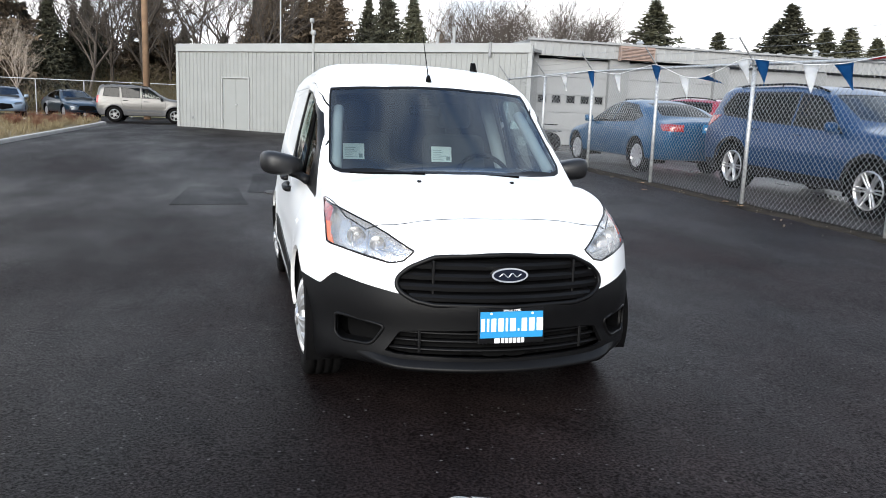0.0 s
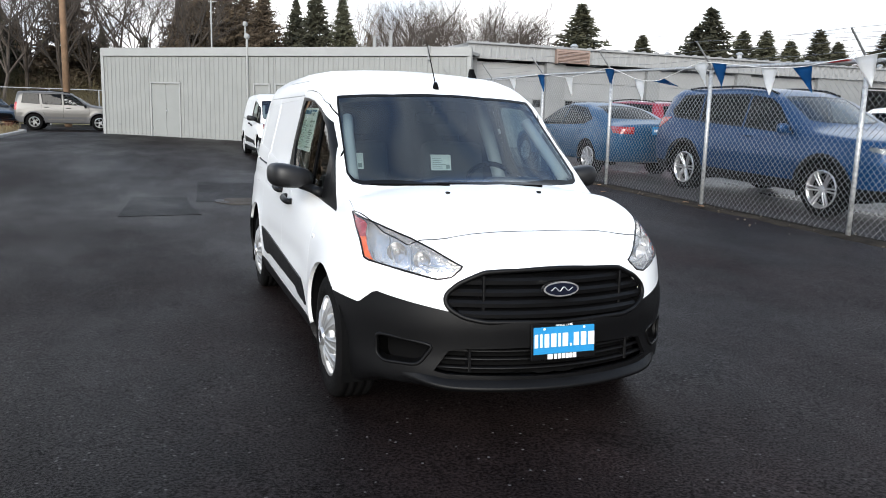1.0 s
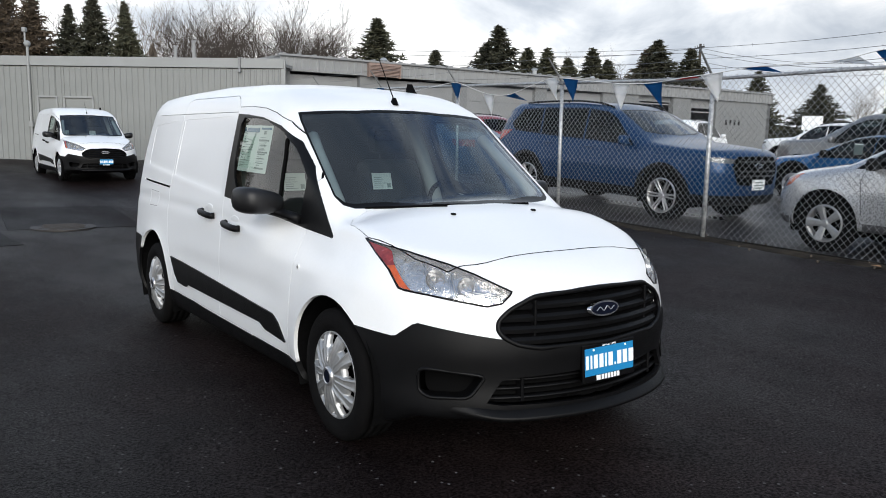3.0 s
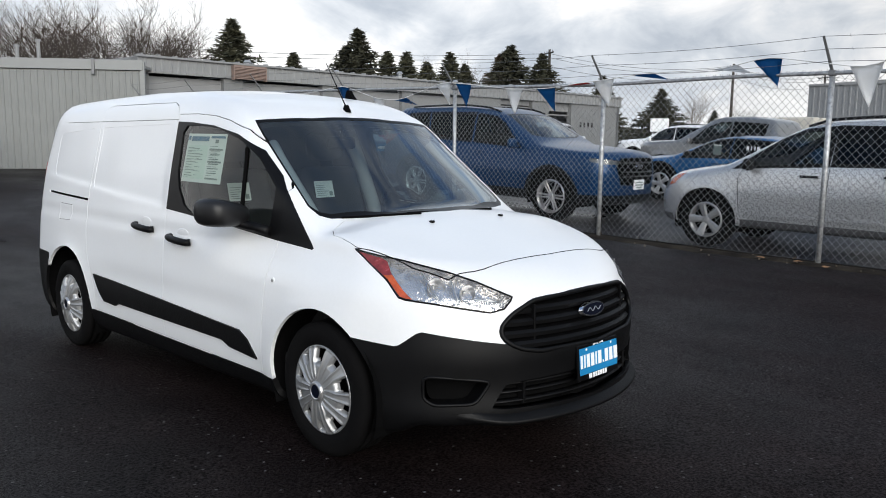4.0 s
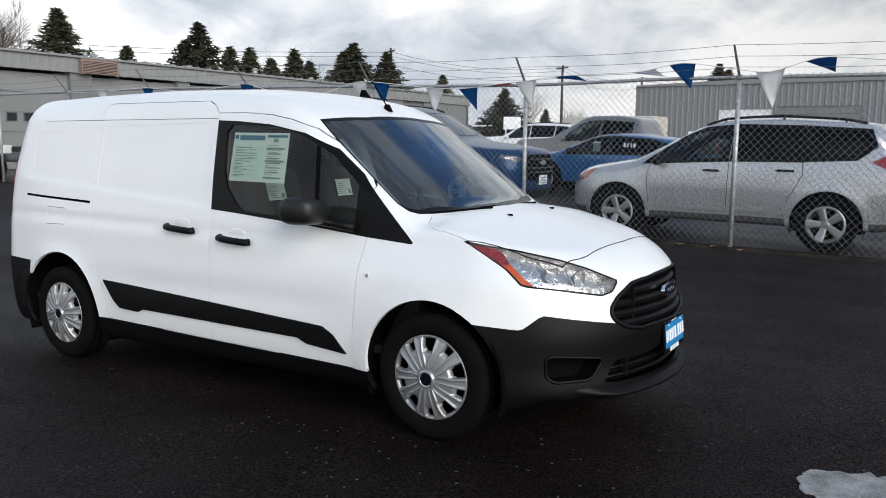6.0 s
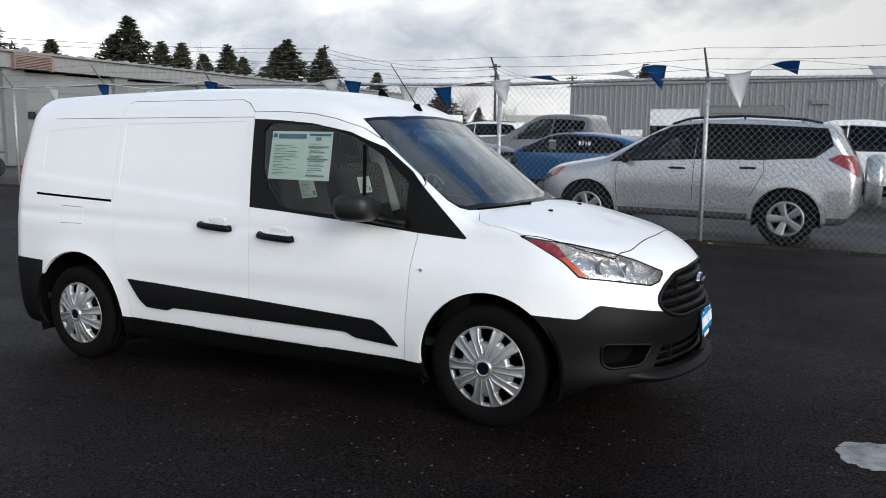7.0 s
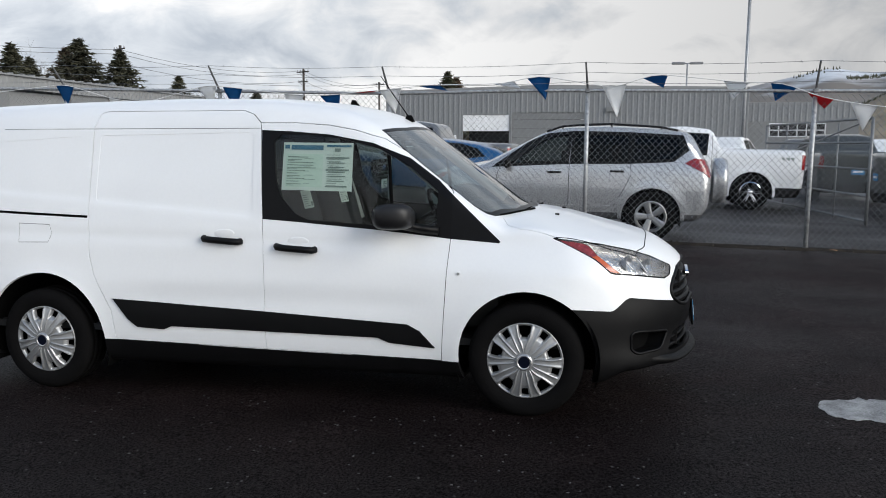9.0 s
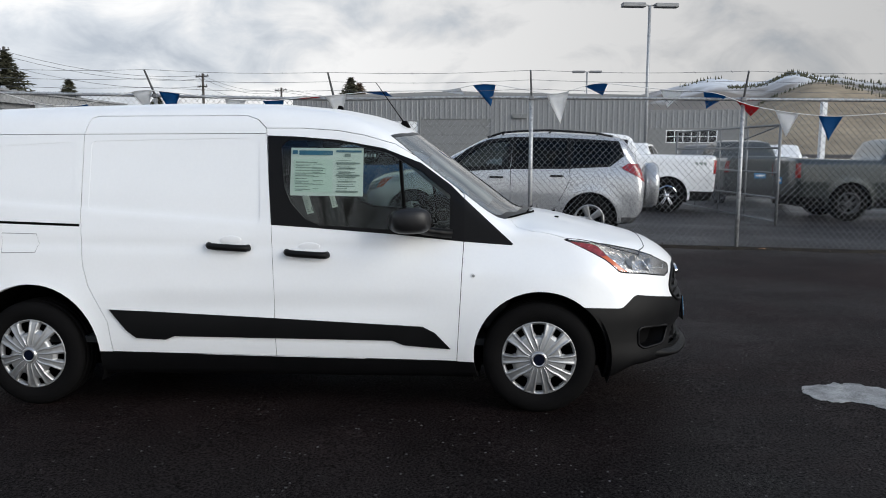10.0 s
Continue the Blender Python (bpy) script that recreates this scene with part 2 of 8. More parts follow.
# ---- car bodies: a smooth field, cut into panels ----
def table(points, soft):
    """A smooth curve through a few (position, value) pairs."""
    p = np.array(points, float)
    u = np.linspace(p[0, 0] - 0.3, p[-1, 0] + 0.3, 900)
    v = np.interp(u, p[:, 0], p[:, 1])
    n = max(1, int(3 * soft / (u[1] - u[0])))
    k = np.exp(-0.5 * (np.arange(-n, n + 1) * (u[1] - u[0]) / soft) ** 2)
    w = np.convolve(np.pad(v, n, mode="edge"), k / k.sum(), mode="valid")
    return lambda q: np.interp(q, u, w)


def ramp(a, b, q):
    s = np.clip((q - a) / (b - a), 0, 1)
    return s * s * (3 - 2 * s)


def smax(a, b, k):
    h = np.clip(0.5 + 0.5 * (a - b) / k, 0, 1)
    return b + (a - b) * h + k * h * (1 - h)




def shell(field, half, core, lo, hi, counts):
    """A closed skin on field = 0: a grid box whose points are drawn from an inner core outwards."""
    nx, ny, nz = counts
    ids, faces, pts = {}, [], []

    def vid(i, j, k):
        if (i, j, k) not in ids:
            ids[i, j, k] = len(pts)
            pts.append((i / nx, j / ny, k / nz))
        return ids[i, j, k]

    for j in range(ny):
        for k in range(nz):
            faces.append((vid(0, j, k), vid(0, j, k + 1), vid(0, j + 1, k + 1), vid(0, j + 1, k)))
            faces.append((vid(nx, j, k), vid(nx, j + 1, k), vid(nx, j + 1, k + 1), vid(nx, j, k + 1)))
    for i in range(nx):
        for j in range(ny):
            faces.append((vid(i, j, nz), vid(i + 1, j, nz), vid(i + 1, j + 1, nz), vid(i, j + 1, nz)))
            faces.append((vid(i, j, 0), vid(i, j + 1, 0), vid(i + 1, j + 1, 0), vid(i + 1, j, 0)))
        for k in range(nz):
            faces.append((vid(i, 0, k), vid(i + 1, 0, k), vid(i + 1, 0, k + 1), vid(i, 0, k + 1)))
            faces.append((vid(i, ny, k), vid(i, ny, k + 1), vid(i + 1, ny, k + 1), vid(i + 1, ny, k)))
    p = np.array(pts)
    lo, hi = np.array(lo, float), np.array(hi, float)
    p = lo + p * (hi - lo)
    c0, c1 = np.array(core[0], float), np.array(core[1], float)
    q = np.clip(p, c0, c1)
    # inside the core the grid spreads evenly, at its ends it fans out
    d = p - q
    d /= np.linalg.norm(d, axis=1)[:, None]
    a, b = np.zeros(len(p)), np.full(len(p), 1.6)
    for _ in range(34):
        m = (a + b) / 2
        w = q + d * m[:, None]
        inside = field(w[:, 0], w[:, 1], w[:, 2]) < 0
        a, b = np.where(inside, m, a), np.where(inside, b, m)
    w = q + d * a[:, None]
    bm = bmesh.new()
    vs = [bm.verts.new(v) for v in w.tolist()]
    for f in faces:
        bm.faces.new([vs[i] for i in f])
    bm.normal_update()
    return bm


FROM_SIDE, FROM_FRONT, FROM_TOP, FROM_CORNER = "side", "front", "top", "corner"


def flat(co, view):
    if view == FROM_SIDE:
        return co.y, co.z
    if view == FROM_FRONT:
        return co.x, co.z
    if view == FROM_TOP:
        return co.x, co.y
    return abs(co.x) + co.y, co.z


def inside_of(poly, u, v):
    hit, j = False, len(poly) - 1
    for i in range(len(poly)):
        (a, b), (c, d) = poly[i], poly[j]
        if (b > v) != (d > v) and u < (c - a) * (v - b) / (d - b) + a:
            hit = not hit
        j = i
    return hit


def grown(poly, by):
    """An outline moved outwards by so many metres."""
    area = sum(poly[i - 1][0] * poly[i][1] - poly[i][0] * poly[i - 1][1] for i in range(len(poly)))
    s, out = (1 if area > 0 else -1), []
    for i in range(len(poly)):
        a, b, c = Vector(poly[i - 1]), Vector(poly[i]), Vector(poly[(i + 1) % len(poly)])
        e, f = (b - a).normalized(), (c - b).normalized()
        n, m = Vector((e.y, -e.x)) * s, Vector((f.y, -f.x)) * s
        h = (n + m).normalized()
        out.append(tuple(b + h * by / max(0.4, h.dot(n))))
    return out


def rounded(poly, r, n=4):
    """An outline with its corners rounded."""
    out = []
    for i in range(len(poly)):
        a, b, c = Vector(poly[i - 1]), Vector(poly[i]), Vector(poly[(i + 1) % len(poly)])
        k = min(r, (a - b).length * 0.45, (c - b).length * 0.45)
        p, q = b + (a - b).normalized() * k, b + (c - b).normalized() * k
        out += [tuple((1 - t) ** 2 * p + 2 * t * (1 - t) * b + t * t * q) for t in [j / n for j in range(n + 1)]]
    return out


def disc(y, z, r, n=40):
    return [(y + r * math.cos(2 * math.pi * i / n), z + r * math.sin(2 * math.pi * i / n)) for i in range(n)]


class Panels:
    """A skin that is cut along outlines; every face carries the name of its panel."""

    def __init__(self, bm, start="body"):
        self.bm, self.names = bm, [start]
        self.tag = bm.faces.layers.int.new("panel")

    def cut(self, poly, view, name, keep=None, sides=(-1, 1), only=None):
        """keep(co, normal): which faces may be cut; only: which panels may be taken over; name None: cut alone."""
        bm, tag = self.bm, self.tag
        if name is not None and name not in self.names:
            self.names.append(name)
        us, vs = [p[0] for p in poly], [p[1] for p in poly]
        u0, u1, v0, v1 = min(us) - 0.08, max(us) + 0.08, min(vs) - 0.08, max(vs) + 0.08
        for side in sides if view in (FROM_SIDE, FROM_CORNER) else (0,):
            def fits(f):
                c = f.calc_center_median()
                if side and c.x * side <= 0:
                    return False
                u, v = flat(c, view)
                return u0 < u < u1 and v0 < v < v1 and (keep is None or keep(c, f.normal))
            near = {f for f in bm.faces if fits(f)}
            for i in range(len(poly)):
                (a, b), (c, d) = poly[i - 1], poly[i]
                if abs(a - c) + abs(b - d) < 1e-6:
                    continue
                e0, e1, g0, g1 = min(a, c) - 1e-4, max(a, c) + 1e-4, min(b, d) - 1e-4, max(b, d) + 1e-4
                some = []
                for f in near:
                    q = [flat(w.co, view) for w in f.verts]
                    if max(p[0] for p in q) >= e0 and min(p[0] for p in q) <= e1 and max(p[1] for p in q) >= g0 and min(p[1] for p in q) <= g1:
                        some.append(f)
                if not some:
                    continue
                nu, nv = d - b, a - c
                if view == FROM_SIDE:
                    co, no = (0, a, b), (0, nu, nv)
                elif view == FROM_FRONT:
                    co, no = (a, 0, b), (nu, 0, nv)
                elif view == FROM_TOP:
                    co, no = (a, b, 0), (nu, nv, 0)
                else:
                    co, no = (side * a, 0, b), (side * nu, nu, nv)
                geom = list({v for f in some for v in f.verts}) + list({e for f in some for e in f.edges}) + some
                r = bmesh.ops.bisect_plane(bm, geom=geom, dist=1e-5, plane_co=co, plane_no=no)
                near = {f for f in near if f.is_valid} | {g for g in r["geom"] if isinstance(g, bmesh.types.BMFace)}
            if name is None:
                continue
            idx = self.names.index(name)
            for f in near:
                if only is not None and self.names[f[tag]] not in only:
                    continue
                u, v = flat(f.calc_center_median(), view)
                if inside_of(poly, u, v):
                    f[tag] = idx

    def take(self, name, depth=0.0, push=0.0, pick=None):
        """The faces of one panel as a mesh of their own: pushed out along the normals, with an edge folded inwards."""
        idx, out, made = self.names.index(name), bmesh.new(), {}
        normal = {}
        for f in self.bm.faces:
            if f[self.tag] == idx and (pick is None or pick(f.calc_center_median(), f.normal)):
                for v in f.verts:
                    if v not in made:
                        made[v] = out.verts.new(v.co + v.normal * push)
                        normal[made[v]] = v.normal.copy()
                g = out.faces.new([made[v] for v in f.verts])
                g.smooth = True
        if depth:
            rim = [e for e in out.edges if len(e.link_faces) == 1]
            r = bmesh.ops.extrude_edge_only(out, edges=rim)
            ring = {v: None for g in r["geom"] if isinstance(g, bmesh.types.BMVert) for v in (g,)}
            for e in rim:
                e.smooth = False
            back = {}
            for e in rim:
                for v in e.verts:
                    for e2 in v.link_edges:
                        w = e2.other_vert(v)
                        if w in ring and (w.co - v.co).length < 1e-7:
                            back[w] = v
            for w, v in back.items():
                w.co = v.co - normal[v] * depth
        return out


# ---- the lot: it drains towards a manhole behind the van and rises to the fence and the buildings ----
MIDDLE = table([(-60, 0.25), (-12, 0.22), (-5, 0.098), (0, 0.0), (5, -0.098), (9, -0.172), (11, -0.185), (14, -0.02), (18.5, 0.17), (31, 0.44), (60, 0.45), (400, 0.45)], 0.9)
AT_FENCE = table([(-60, 0.15), (-6, 0.15), (-3, 0.19), (0, 0.225), (3, 0.27), (6, 0.35), (11, 0.45), (31, 0.45), (60, 0.45), (400, 0.45)], 0.9)
BEYOND = table([(-60, -0.10), (-8, -0.06), (-3, 0.05), (-0.9, 0.12), (1.8, 0.13), (3.2, 0.18), (4.6, 0.24), (7.5, 0.36), (11, 0.43), (31, 0.45), (400, 0.45)], 0.9)


def height(x, y):
    h = MIDDLE(y) + (AT_FENCE(y) - MIDDLE(y)) * ramp(1.3, 5.6, x)
    return h + (BEYOND(y) - AT_FENCE(y)) * ramp(5.7, 6.6, x)


def up(x, y):
    return float(height(np.array(x, float), np.array(y, float)))


def asphalt(name, colour, wet, speck):
    m = bpy.data.materials.new(name)
    m.use_nodes = True
    n, l = m.node_tree.nodes, m.node_tree.links
    b = n["Principled BSDF"]
    co = n.new("ShaderNodeTexCoord")
    tex = []
    for s, d, r in ((0.22, 5, 0.6), (1.7, 6, 0.6), (75, 2, 0.5), (240, 2, 0.6)):
        t = n.new("ShaderNodeTexNoise")
        t.inputs["Scale"].default_value, t.inputs["Detail"].default_value, t.inputs["Roughness"].default_value = s, d, r
        if s == 0.22:
            # the damp streaks run with the traffic
            stretch = n.new("ShaderNodeMapping")
            stretch.inputs["Scale"].default_value = (1.7, 0.7, 1.0)
            stretch.inputs["Rotation"].default_value = (0, 0, 0.25)
            l.new(co.outputs["Object"], stretch.inputs["Vector"])
            l.new(stretch.outputs[0], t.inputs["Vector"])
        else:
            l.new(co.outputs["Object"], t.inputs["Vector"])
        tex.append(t)
    vor = n.new("ShaderNodeTexVoronoi")
    vor.inputs["Scale"].default_value = 42
    l.new(co.outputs["Object"], vor.inputs["Vector"])
    c = Vector(colour)
    cr = n.new("ShaderNodeValToRGB")
    cr.color_ramp.elements[0].position, cr.color_ramp.elements[1].position = 0.33, 0.68
    cr.color_ramp.elements[0].color, cr.color_ramp.elements[1].color = (*(c * 0.72), 1), (*(c * 1.35), 1)
    l.new(tex[1].outputs["Fac"], cr.inputs[0])
    gr = n.new("ShaderNodeValToRGB")
    gr.color_ramp.elements[0].position, gr.color_ramp.elements[1].position = 0.40, 0.70
    gr.color_ramp.elements[0].color, gr.color_ramp.elements[1].color = (0.55, 0.55, 0.55, 1), (1.9, 1.8, 1.8, 1)
    l.new(tex[2].outputs["Fac"], gr.inputs[0])
    mu = n.new("ShaderNodeMixRGB")
    mu.blend_type = "MULTIPLY"
    mu.inputs[0].default_value = 1
    broad = n.new("ShaderNodeValToRGB")
    broad.color_ramp.elements[0].position, broad.color_ramp.elements[1].position = 0.36, 0.66
    broad.color_ramp.elements[0].color, broad.color_ramp.elements[1].color = (0.66, 0.68, 0.72, 1), (1.36, 1.29, 1.25, 1)
    l.new(tex[0].outputs["Fac"], broad.inputs[0])
    tint = n.new("ShaderNodeMixRGB")
    tint.blend_type = "MULTIPLY"
    tint.inputs[0].default_value = 1
    l.new(cr.outputs[0], tint.inputs[1])
    l.new(broad.outputs[0], tint.inputs[2])
    # base colour is darker on the open side, lighter towards the fence, with a wavy border
    place, side_, wavy = n.new("ShaderNodeSeparateXYZ"), n.new("ShaderNodeMapRange"), n.new("ShaderNodeMath")
    l.new(co.outputs["Object"], place.inputs[0])
    wavy.operation = "MULTIPLY_ADD"
    wavy.inputs[1].default_value = 2.4
    l.new(tex[1].outputs["Fac"], wavy.inputs[0])
    l.new(place.outputs["X"], wavy.inputs[2])
    side_.inputs[1].default_value, side_.inputs[2].default_value = -1.2, 2.6
    side_.inputs[3].default_value, side_.inputs[4].default_value = 0.70, 1.32
    l.new(wavy.outputs[0], side_.inputs[0])
    toned = n.new("ShaderNodeMixRGB")
    toned.blend_type = "MULTIPLY"
    toned.inputs[0].default_value = 1
    l.new(tint.outputs[0], toned.inputs[1])
    l.new(side_.outputs[0], toned.inputs[2])
    l.new(toned.outputs[0], mu.inputs[1])
    l.new(gr.outputs[0], mu.inputs[2])
    # a few pale stones in the binder
    sp = n.new("ShaderNodeValToRGB")
    sp.color_ramp.elements[0].position, sp.color_ramp.elements[1].position = speck - 0.005, speck + 0.005
    wn_ = n.new("ShaderNodeTexWhiteNoise")
    l.new(vor.outputs["Position"], wn_.inputs["Vector"])
    l.new(wn_.outputs["Value"], sp.inputs[0])
    near = n.new("ShaderNodeMath")
    near.operation = "LESS_THAN"
    near.inputs[1].default_value = 0.30
    l.new(vor.outputs["Distance"], near.inputs[0])
    both = n.new("ShaderNodeMath")
    both.operation = "MULTIPLY"
    l.new(sp.outputs[0], both.inputs[0])
    l.new(near.outputs[0], both.inputs[1])
    ad = n.new("ShaderNodeMixRGB")
    ad.inputs[2].default_value = (0.105, 0.10, 0.098, 1)
    l.new(both.outputs[0], ad.inputs[0])
    l.new(mu.outputs[0], ad.inputs[1])
    l.new(ad.outputs[0], b.inputs["Base Color"])
    ro = n.new("ShaderNodeMapRange")
    ro.inputs[1].default_value, ro.inputs[2].default_value = 0.35, 0.65
    ro.inputs[3].default_value, ro.inputs[4].default_value = wet - 0.17, wet + 0.13
    l.new(tex[0].outputs["Fac"], ro.inputs[0])
    l.new(ro.outputs[0], b.inputs["Roughness"])
    glint = n.new("ShaderNodeMapRange")
    glint.inputs[1].default_value, glint.inputs[2].default_value = 0.36, 0.70
    glint.inputs[3].default_value, glint.inputs[4].default_value = 0.02, 0.125
    l.new(tex[2].outputs["Fac"], glint.inputs[0])
    l.new(glint.outputs[0], b.inputs["Specular IOR Level"])
    bp = n.new("ShaderNodeBump")
    bp.inputs["Strength"].default_value, bp.inputs["Distance"].default_value = 0.50, 0.005
    hs = n.new("ShaderNodeMath")
    hs.operation = "ADD"
    l.new(tex[2].outputs["Fac"], hs.inputs[0])
    l.new(tex[3].outputs["Fac"], hs.inputs[1])
    l.new(hs.outputs[0], bp.inputs["Height"])
    l.new(bp.outputs[0], b.inputs["Normal"])
    return m


ASPHALT = asphalt("asphalt", (0.0098, 0.0072, 0.0070), 0.52, 0.968)
OLD_ASPHALT = asphalt("older_asphalt", (0.020, 0.020, 0.0205), 0.42, 0.95)
PATCH = asphalt("asphalt_patch", (0.0072, 0.0056, 0.0058), 0.60, 0.975)


def sheet(xs, ys, lift=0.0, f=height):
    bm = bmesh.new()
    grid = [[bm.verts.new((x, y, up(x, y) + lift)) for y in ys] for x in xs]
    for i in range(len(xs) - 1):
        for j in range(len(ys) - 1):
            bm.faces.new((grid[i][j], grid[i + 1][j], grid[i + 1][j + 1], grid[i][j + 1]))
    return bm


def steps(*spans):
    out = []
    for a, b, n in spans:
        out += [a + (b - a) * i / n for i in range(n)]
    return out + [spans[-1][1]]


solid("ground", sheet(steps((-900, -60, 4), (-60, -12, 12), (-12, 16, 56), (16, 60, 16), (60, 1500, 6)), steps((-900, -60, 4), (-60, -12, 12), (-12, 40, 78), (40, 90, 10), (90, 1500, 5))), ASPHALT, "dark damp asphalt lot with fine pale stones", "ground", kind="structure", smooth=True)
solid("pavement_beyond_fence", sheet(steps((5.85, 16, 24), (16, 80, 16)), steps((-40, -12, 10), (-12, 21.5, 40)), 0.006), OLD_ASPHALT, "grey wet asphalt of the storage lot behind the fence", "pavement", kind="structure", smooth=True)


# ---- the white cargo van ----
SIDE = table([(0.1, 0.80), (0.2, 0.85), (0.3, 0.885), (0.4, 0.90), (0.55, 0.905), (0.7, 0.898), (0.8, 0.884), (0.95, 0.868), (1.05, 0.850), (1.3, 0.798), (1.5, 0.748), (1.6, 0.722), (1.7, 0.690), (1.9, 0.62)], 0.03)
NOSE = table([(0.1, -0.82), (0.2, -0.87), (0.26, -0.92), (0.32, -0.928), (0.40, -0.914), (0.47, -0.920), (0.54, -0.932), (0.60, -0.927), (0.67, -0.908), (0.73, -0.895), (0.80, -0.872), (0.86, -0.815), (0.95, -0.70), (1.1, -0.5), (1.9, 0.6)], 0.02)
SPINE = table([(-1.1, 0.80), (-0.86, 0.855), (-0.72, 0.92), (-0.55, 0.97), (-0.4, 1.01), (-0.13, 1.082), (0.05, 1.115), (0.13, 1.13), (0.81, 1.64), (0.9, 1.692), (1.05, 1.742), (1.25, 1.785), (1.6, 1.824), (2.2, 1.844), (3.0, 1.842), (3.6, 1.832), (3.95, 1.82)], 0.025)
TAIL = table([(0.1, 3.78), (0.25, 3.86), (0.6, 3.88), (1.0, 3.88), (1.3, 3.86), (1.7, 3.76), (1.9, 3.66)], 0.05)
CROWN = table([(-1.0, 0.10), (0.0, 0.10), (0.2, 0.20), (0.75, 0.20), (1.1, 0.085), (4.0, 0.08)], 0.05)


def van_field(x, y, z):
    """Below zero inside the van's body. The front axle is at y = 0, the tail at +y."""
    x = np.abs(x)
    side = SIDE(z) - 0.065 * ramp(0.3, -1.0, y) ** 2 - 0.04 * ramp(2.9, 3.95, y) ** 2
    side = side - 0.075 * ramp(1.3, 0.0, y) * ramp(0.78, 1.0, z) * ramp(1.7, 1.3, z)
    for wheel in (0.0, 3.062):
        r = np.hypot(y - wheel, z - 0.322)
        side = side + 0.016 * np.exp(-((r - 0.37) / 0.09) ** 2)
    side = side - 0.008 * np.exp(-((z - 0.62) / 0.07) ** 2) * ramp(0.45, 0.8, y) * ramp(2.55, 2.2, y)
    # the blank upper panels lie a little deeper, with the crease under them
    crease = 1.096 + 0.083 * (y - 1.55)
    side = side - 0.006 * ramp(-0.015, 0.03, z - crease) * ramp(1.64, 1.52, z) * ramp(1.54, 1.66, y) * ramp(3.66, 3.48, y)
    side = side - 0.006 * np.exp(-((z - 0.935 - 0.02 * y) / 0.035) ** 2) * ramp(0.5, 0.7, y)
    f = x - side
    f = smax(f, NOSE(z) + 0.46 * x ** 2 + 0.45 * x ** 6 - y, 0.10)
    f = smax(f, z - SPINE(y) + CROWN(y) * x ** 2, 0.05 + 0.09 * ramp(0.5, 1.3, y))
    f = smax(f, y - TAIL(z) + 0.26 * x ** 4, 0.10)
    return smax(f, 0.20 + 0.055 * ramp(-0.40, -0.55, y) - z, 0.04)



def reach(field, p, d, far=1.5):
    """The point where a line from inside the body meets its skin."""
    p, d, a, b = Vector(p), Vector(d).normalized(), 0.0, far
    for _ in range(40):
        m = (a + b) / 2
        q = p + d * m
        if float(field(np.array([q.x]), np.array([q.y]), np.array([q.z]))[0]) < 0:
            a = m
        else:
            b = m
    return p + d * a


DOOR = [(1.589, 1.655), (1.582, 1.61), (1.542, 1.096), (1.525, 0.70), (1.527, 0.328), (0.468, 0.306), (0.439, 0.70), (0.424, 0.98), (0.421, 1.245), (0.52, 1.345), (0.635, 1.432), (0.823, 1.548), (1.0, 1.602), (1.155, 1.632), (1.36, 1.65)]
SLIDER = [(1.527, 0.328), (1.525, 0.70), (1.542, 1.096), (1.589, 1.655), (1.645, 1.708), (1.714, 1.732), (2.645, 1.75), (2.692, 1.738), (2.72, 1.642), (2.715, 1.191), (2.696, 0.865), (2.665, 0.748), (2.55, 0.529), (2.531, 0.347)]
WINDOW_FRAME = [(1.578, 1.612), (1.542, 1.094), (1.286, 1.075), (0.814, 1.032), (0.426, 0.985), (0.150, 0.962), (0.142, 0.970), (0.428, 1.235), (0.50, 1.305), (0.675, 1.437), (0.884, 1.525), (1.15, 1.578), (1.4, 1.602)]
SIDE_GLASS = [(1.455, 1.585), (1.494, 1.545), (1.469, 1.316), (1.426, 1.218), (1.34, 1.127), (1.256, 1.091), (0.814, 1.058), (0.505, 1.040), (0.501, 1.25), (0.671, 1.395), (0.851, 1.493), (1.083, 1.558), (1.28, 1.58)]
CLADDING = [(2.531, 0.604), (1.533, 0.556), (0.66, 0.510), (0.588, 0.473), (0.502, 0.380), (0.769, 0.401), (0.834, 0.428), (2.136, 0.447), (2.19, 0.425), (2.372, 0.433), (2.431, 0.478)]
SCREEN_TOP = [(0, 0.795), (0.30, 0.805), (0.52, 0.84), (0.642, 0.860), (0.656, 0.80), (0.708, 0.30), (0.69, 0.235), (0.648, 0.195), (0.50, 0.135), (0.30, 0.06), (0, 0.02)]
HOOD_TOP = [(0, -0.657), (0.45, -0.637), (0.50, -0.625), (0.563, -0.597), (0.622, -0.585), (0.70, -0.45), (0.772, -0.16), (0.756, 0.037), (0.70, 0.115), (0.60, 0.155), (0.48, 0.118), (0.30, 0.045), (0, 0.004)]
HEADLIGHT = [(0.63, 0.992), (0.315, 0.953), (0.038, 0.907), (-0.134, 0.868), (-0.352, 0.803), (-0.345, 0.79), (-0.30, 0.757), (-0.215, 0.745), (0.141, 0.787), (0.298, 0.80), (0.339, 0.808), (0.42, 0.879)]
AMBER_PART = [(0.610, 0.984), (0.45, 0.962), (0.415, 0.950), (0.385, 0.900), (0.310, 0.836), (0.258, 0.803), (0.296, 0.806), (0.334, 0.813), (0.412, 0.881)]
GRILLE = [(0, 0.798), (0.34, 0.782), (0.45, 0.732), (0.502, 0.685), (0.508, 0.645), (0.487, 0.615), (0.435, 0.585), (0.35, 0.568), (0, 0.563)]
BUMPER = [(-1.4, 0.608), (-0.335, 0.608), (0.20, 0.668), (0.235, 0.660), (0.34, 0.608), (0.37, 0.603), (0.66, 0.622), (0.66, 0.1), (-1.4, 0.1)]
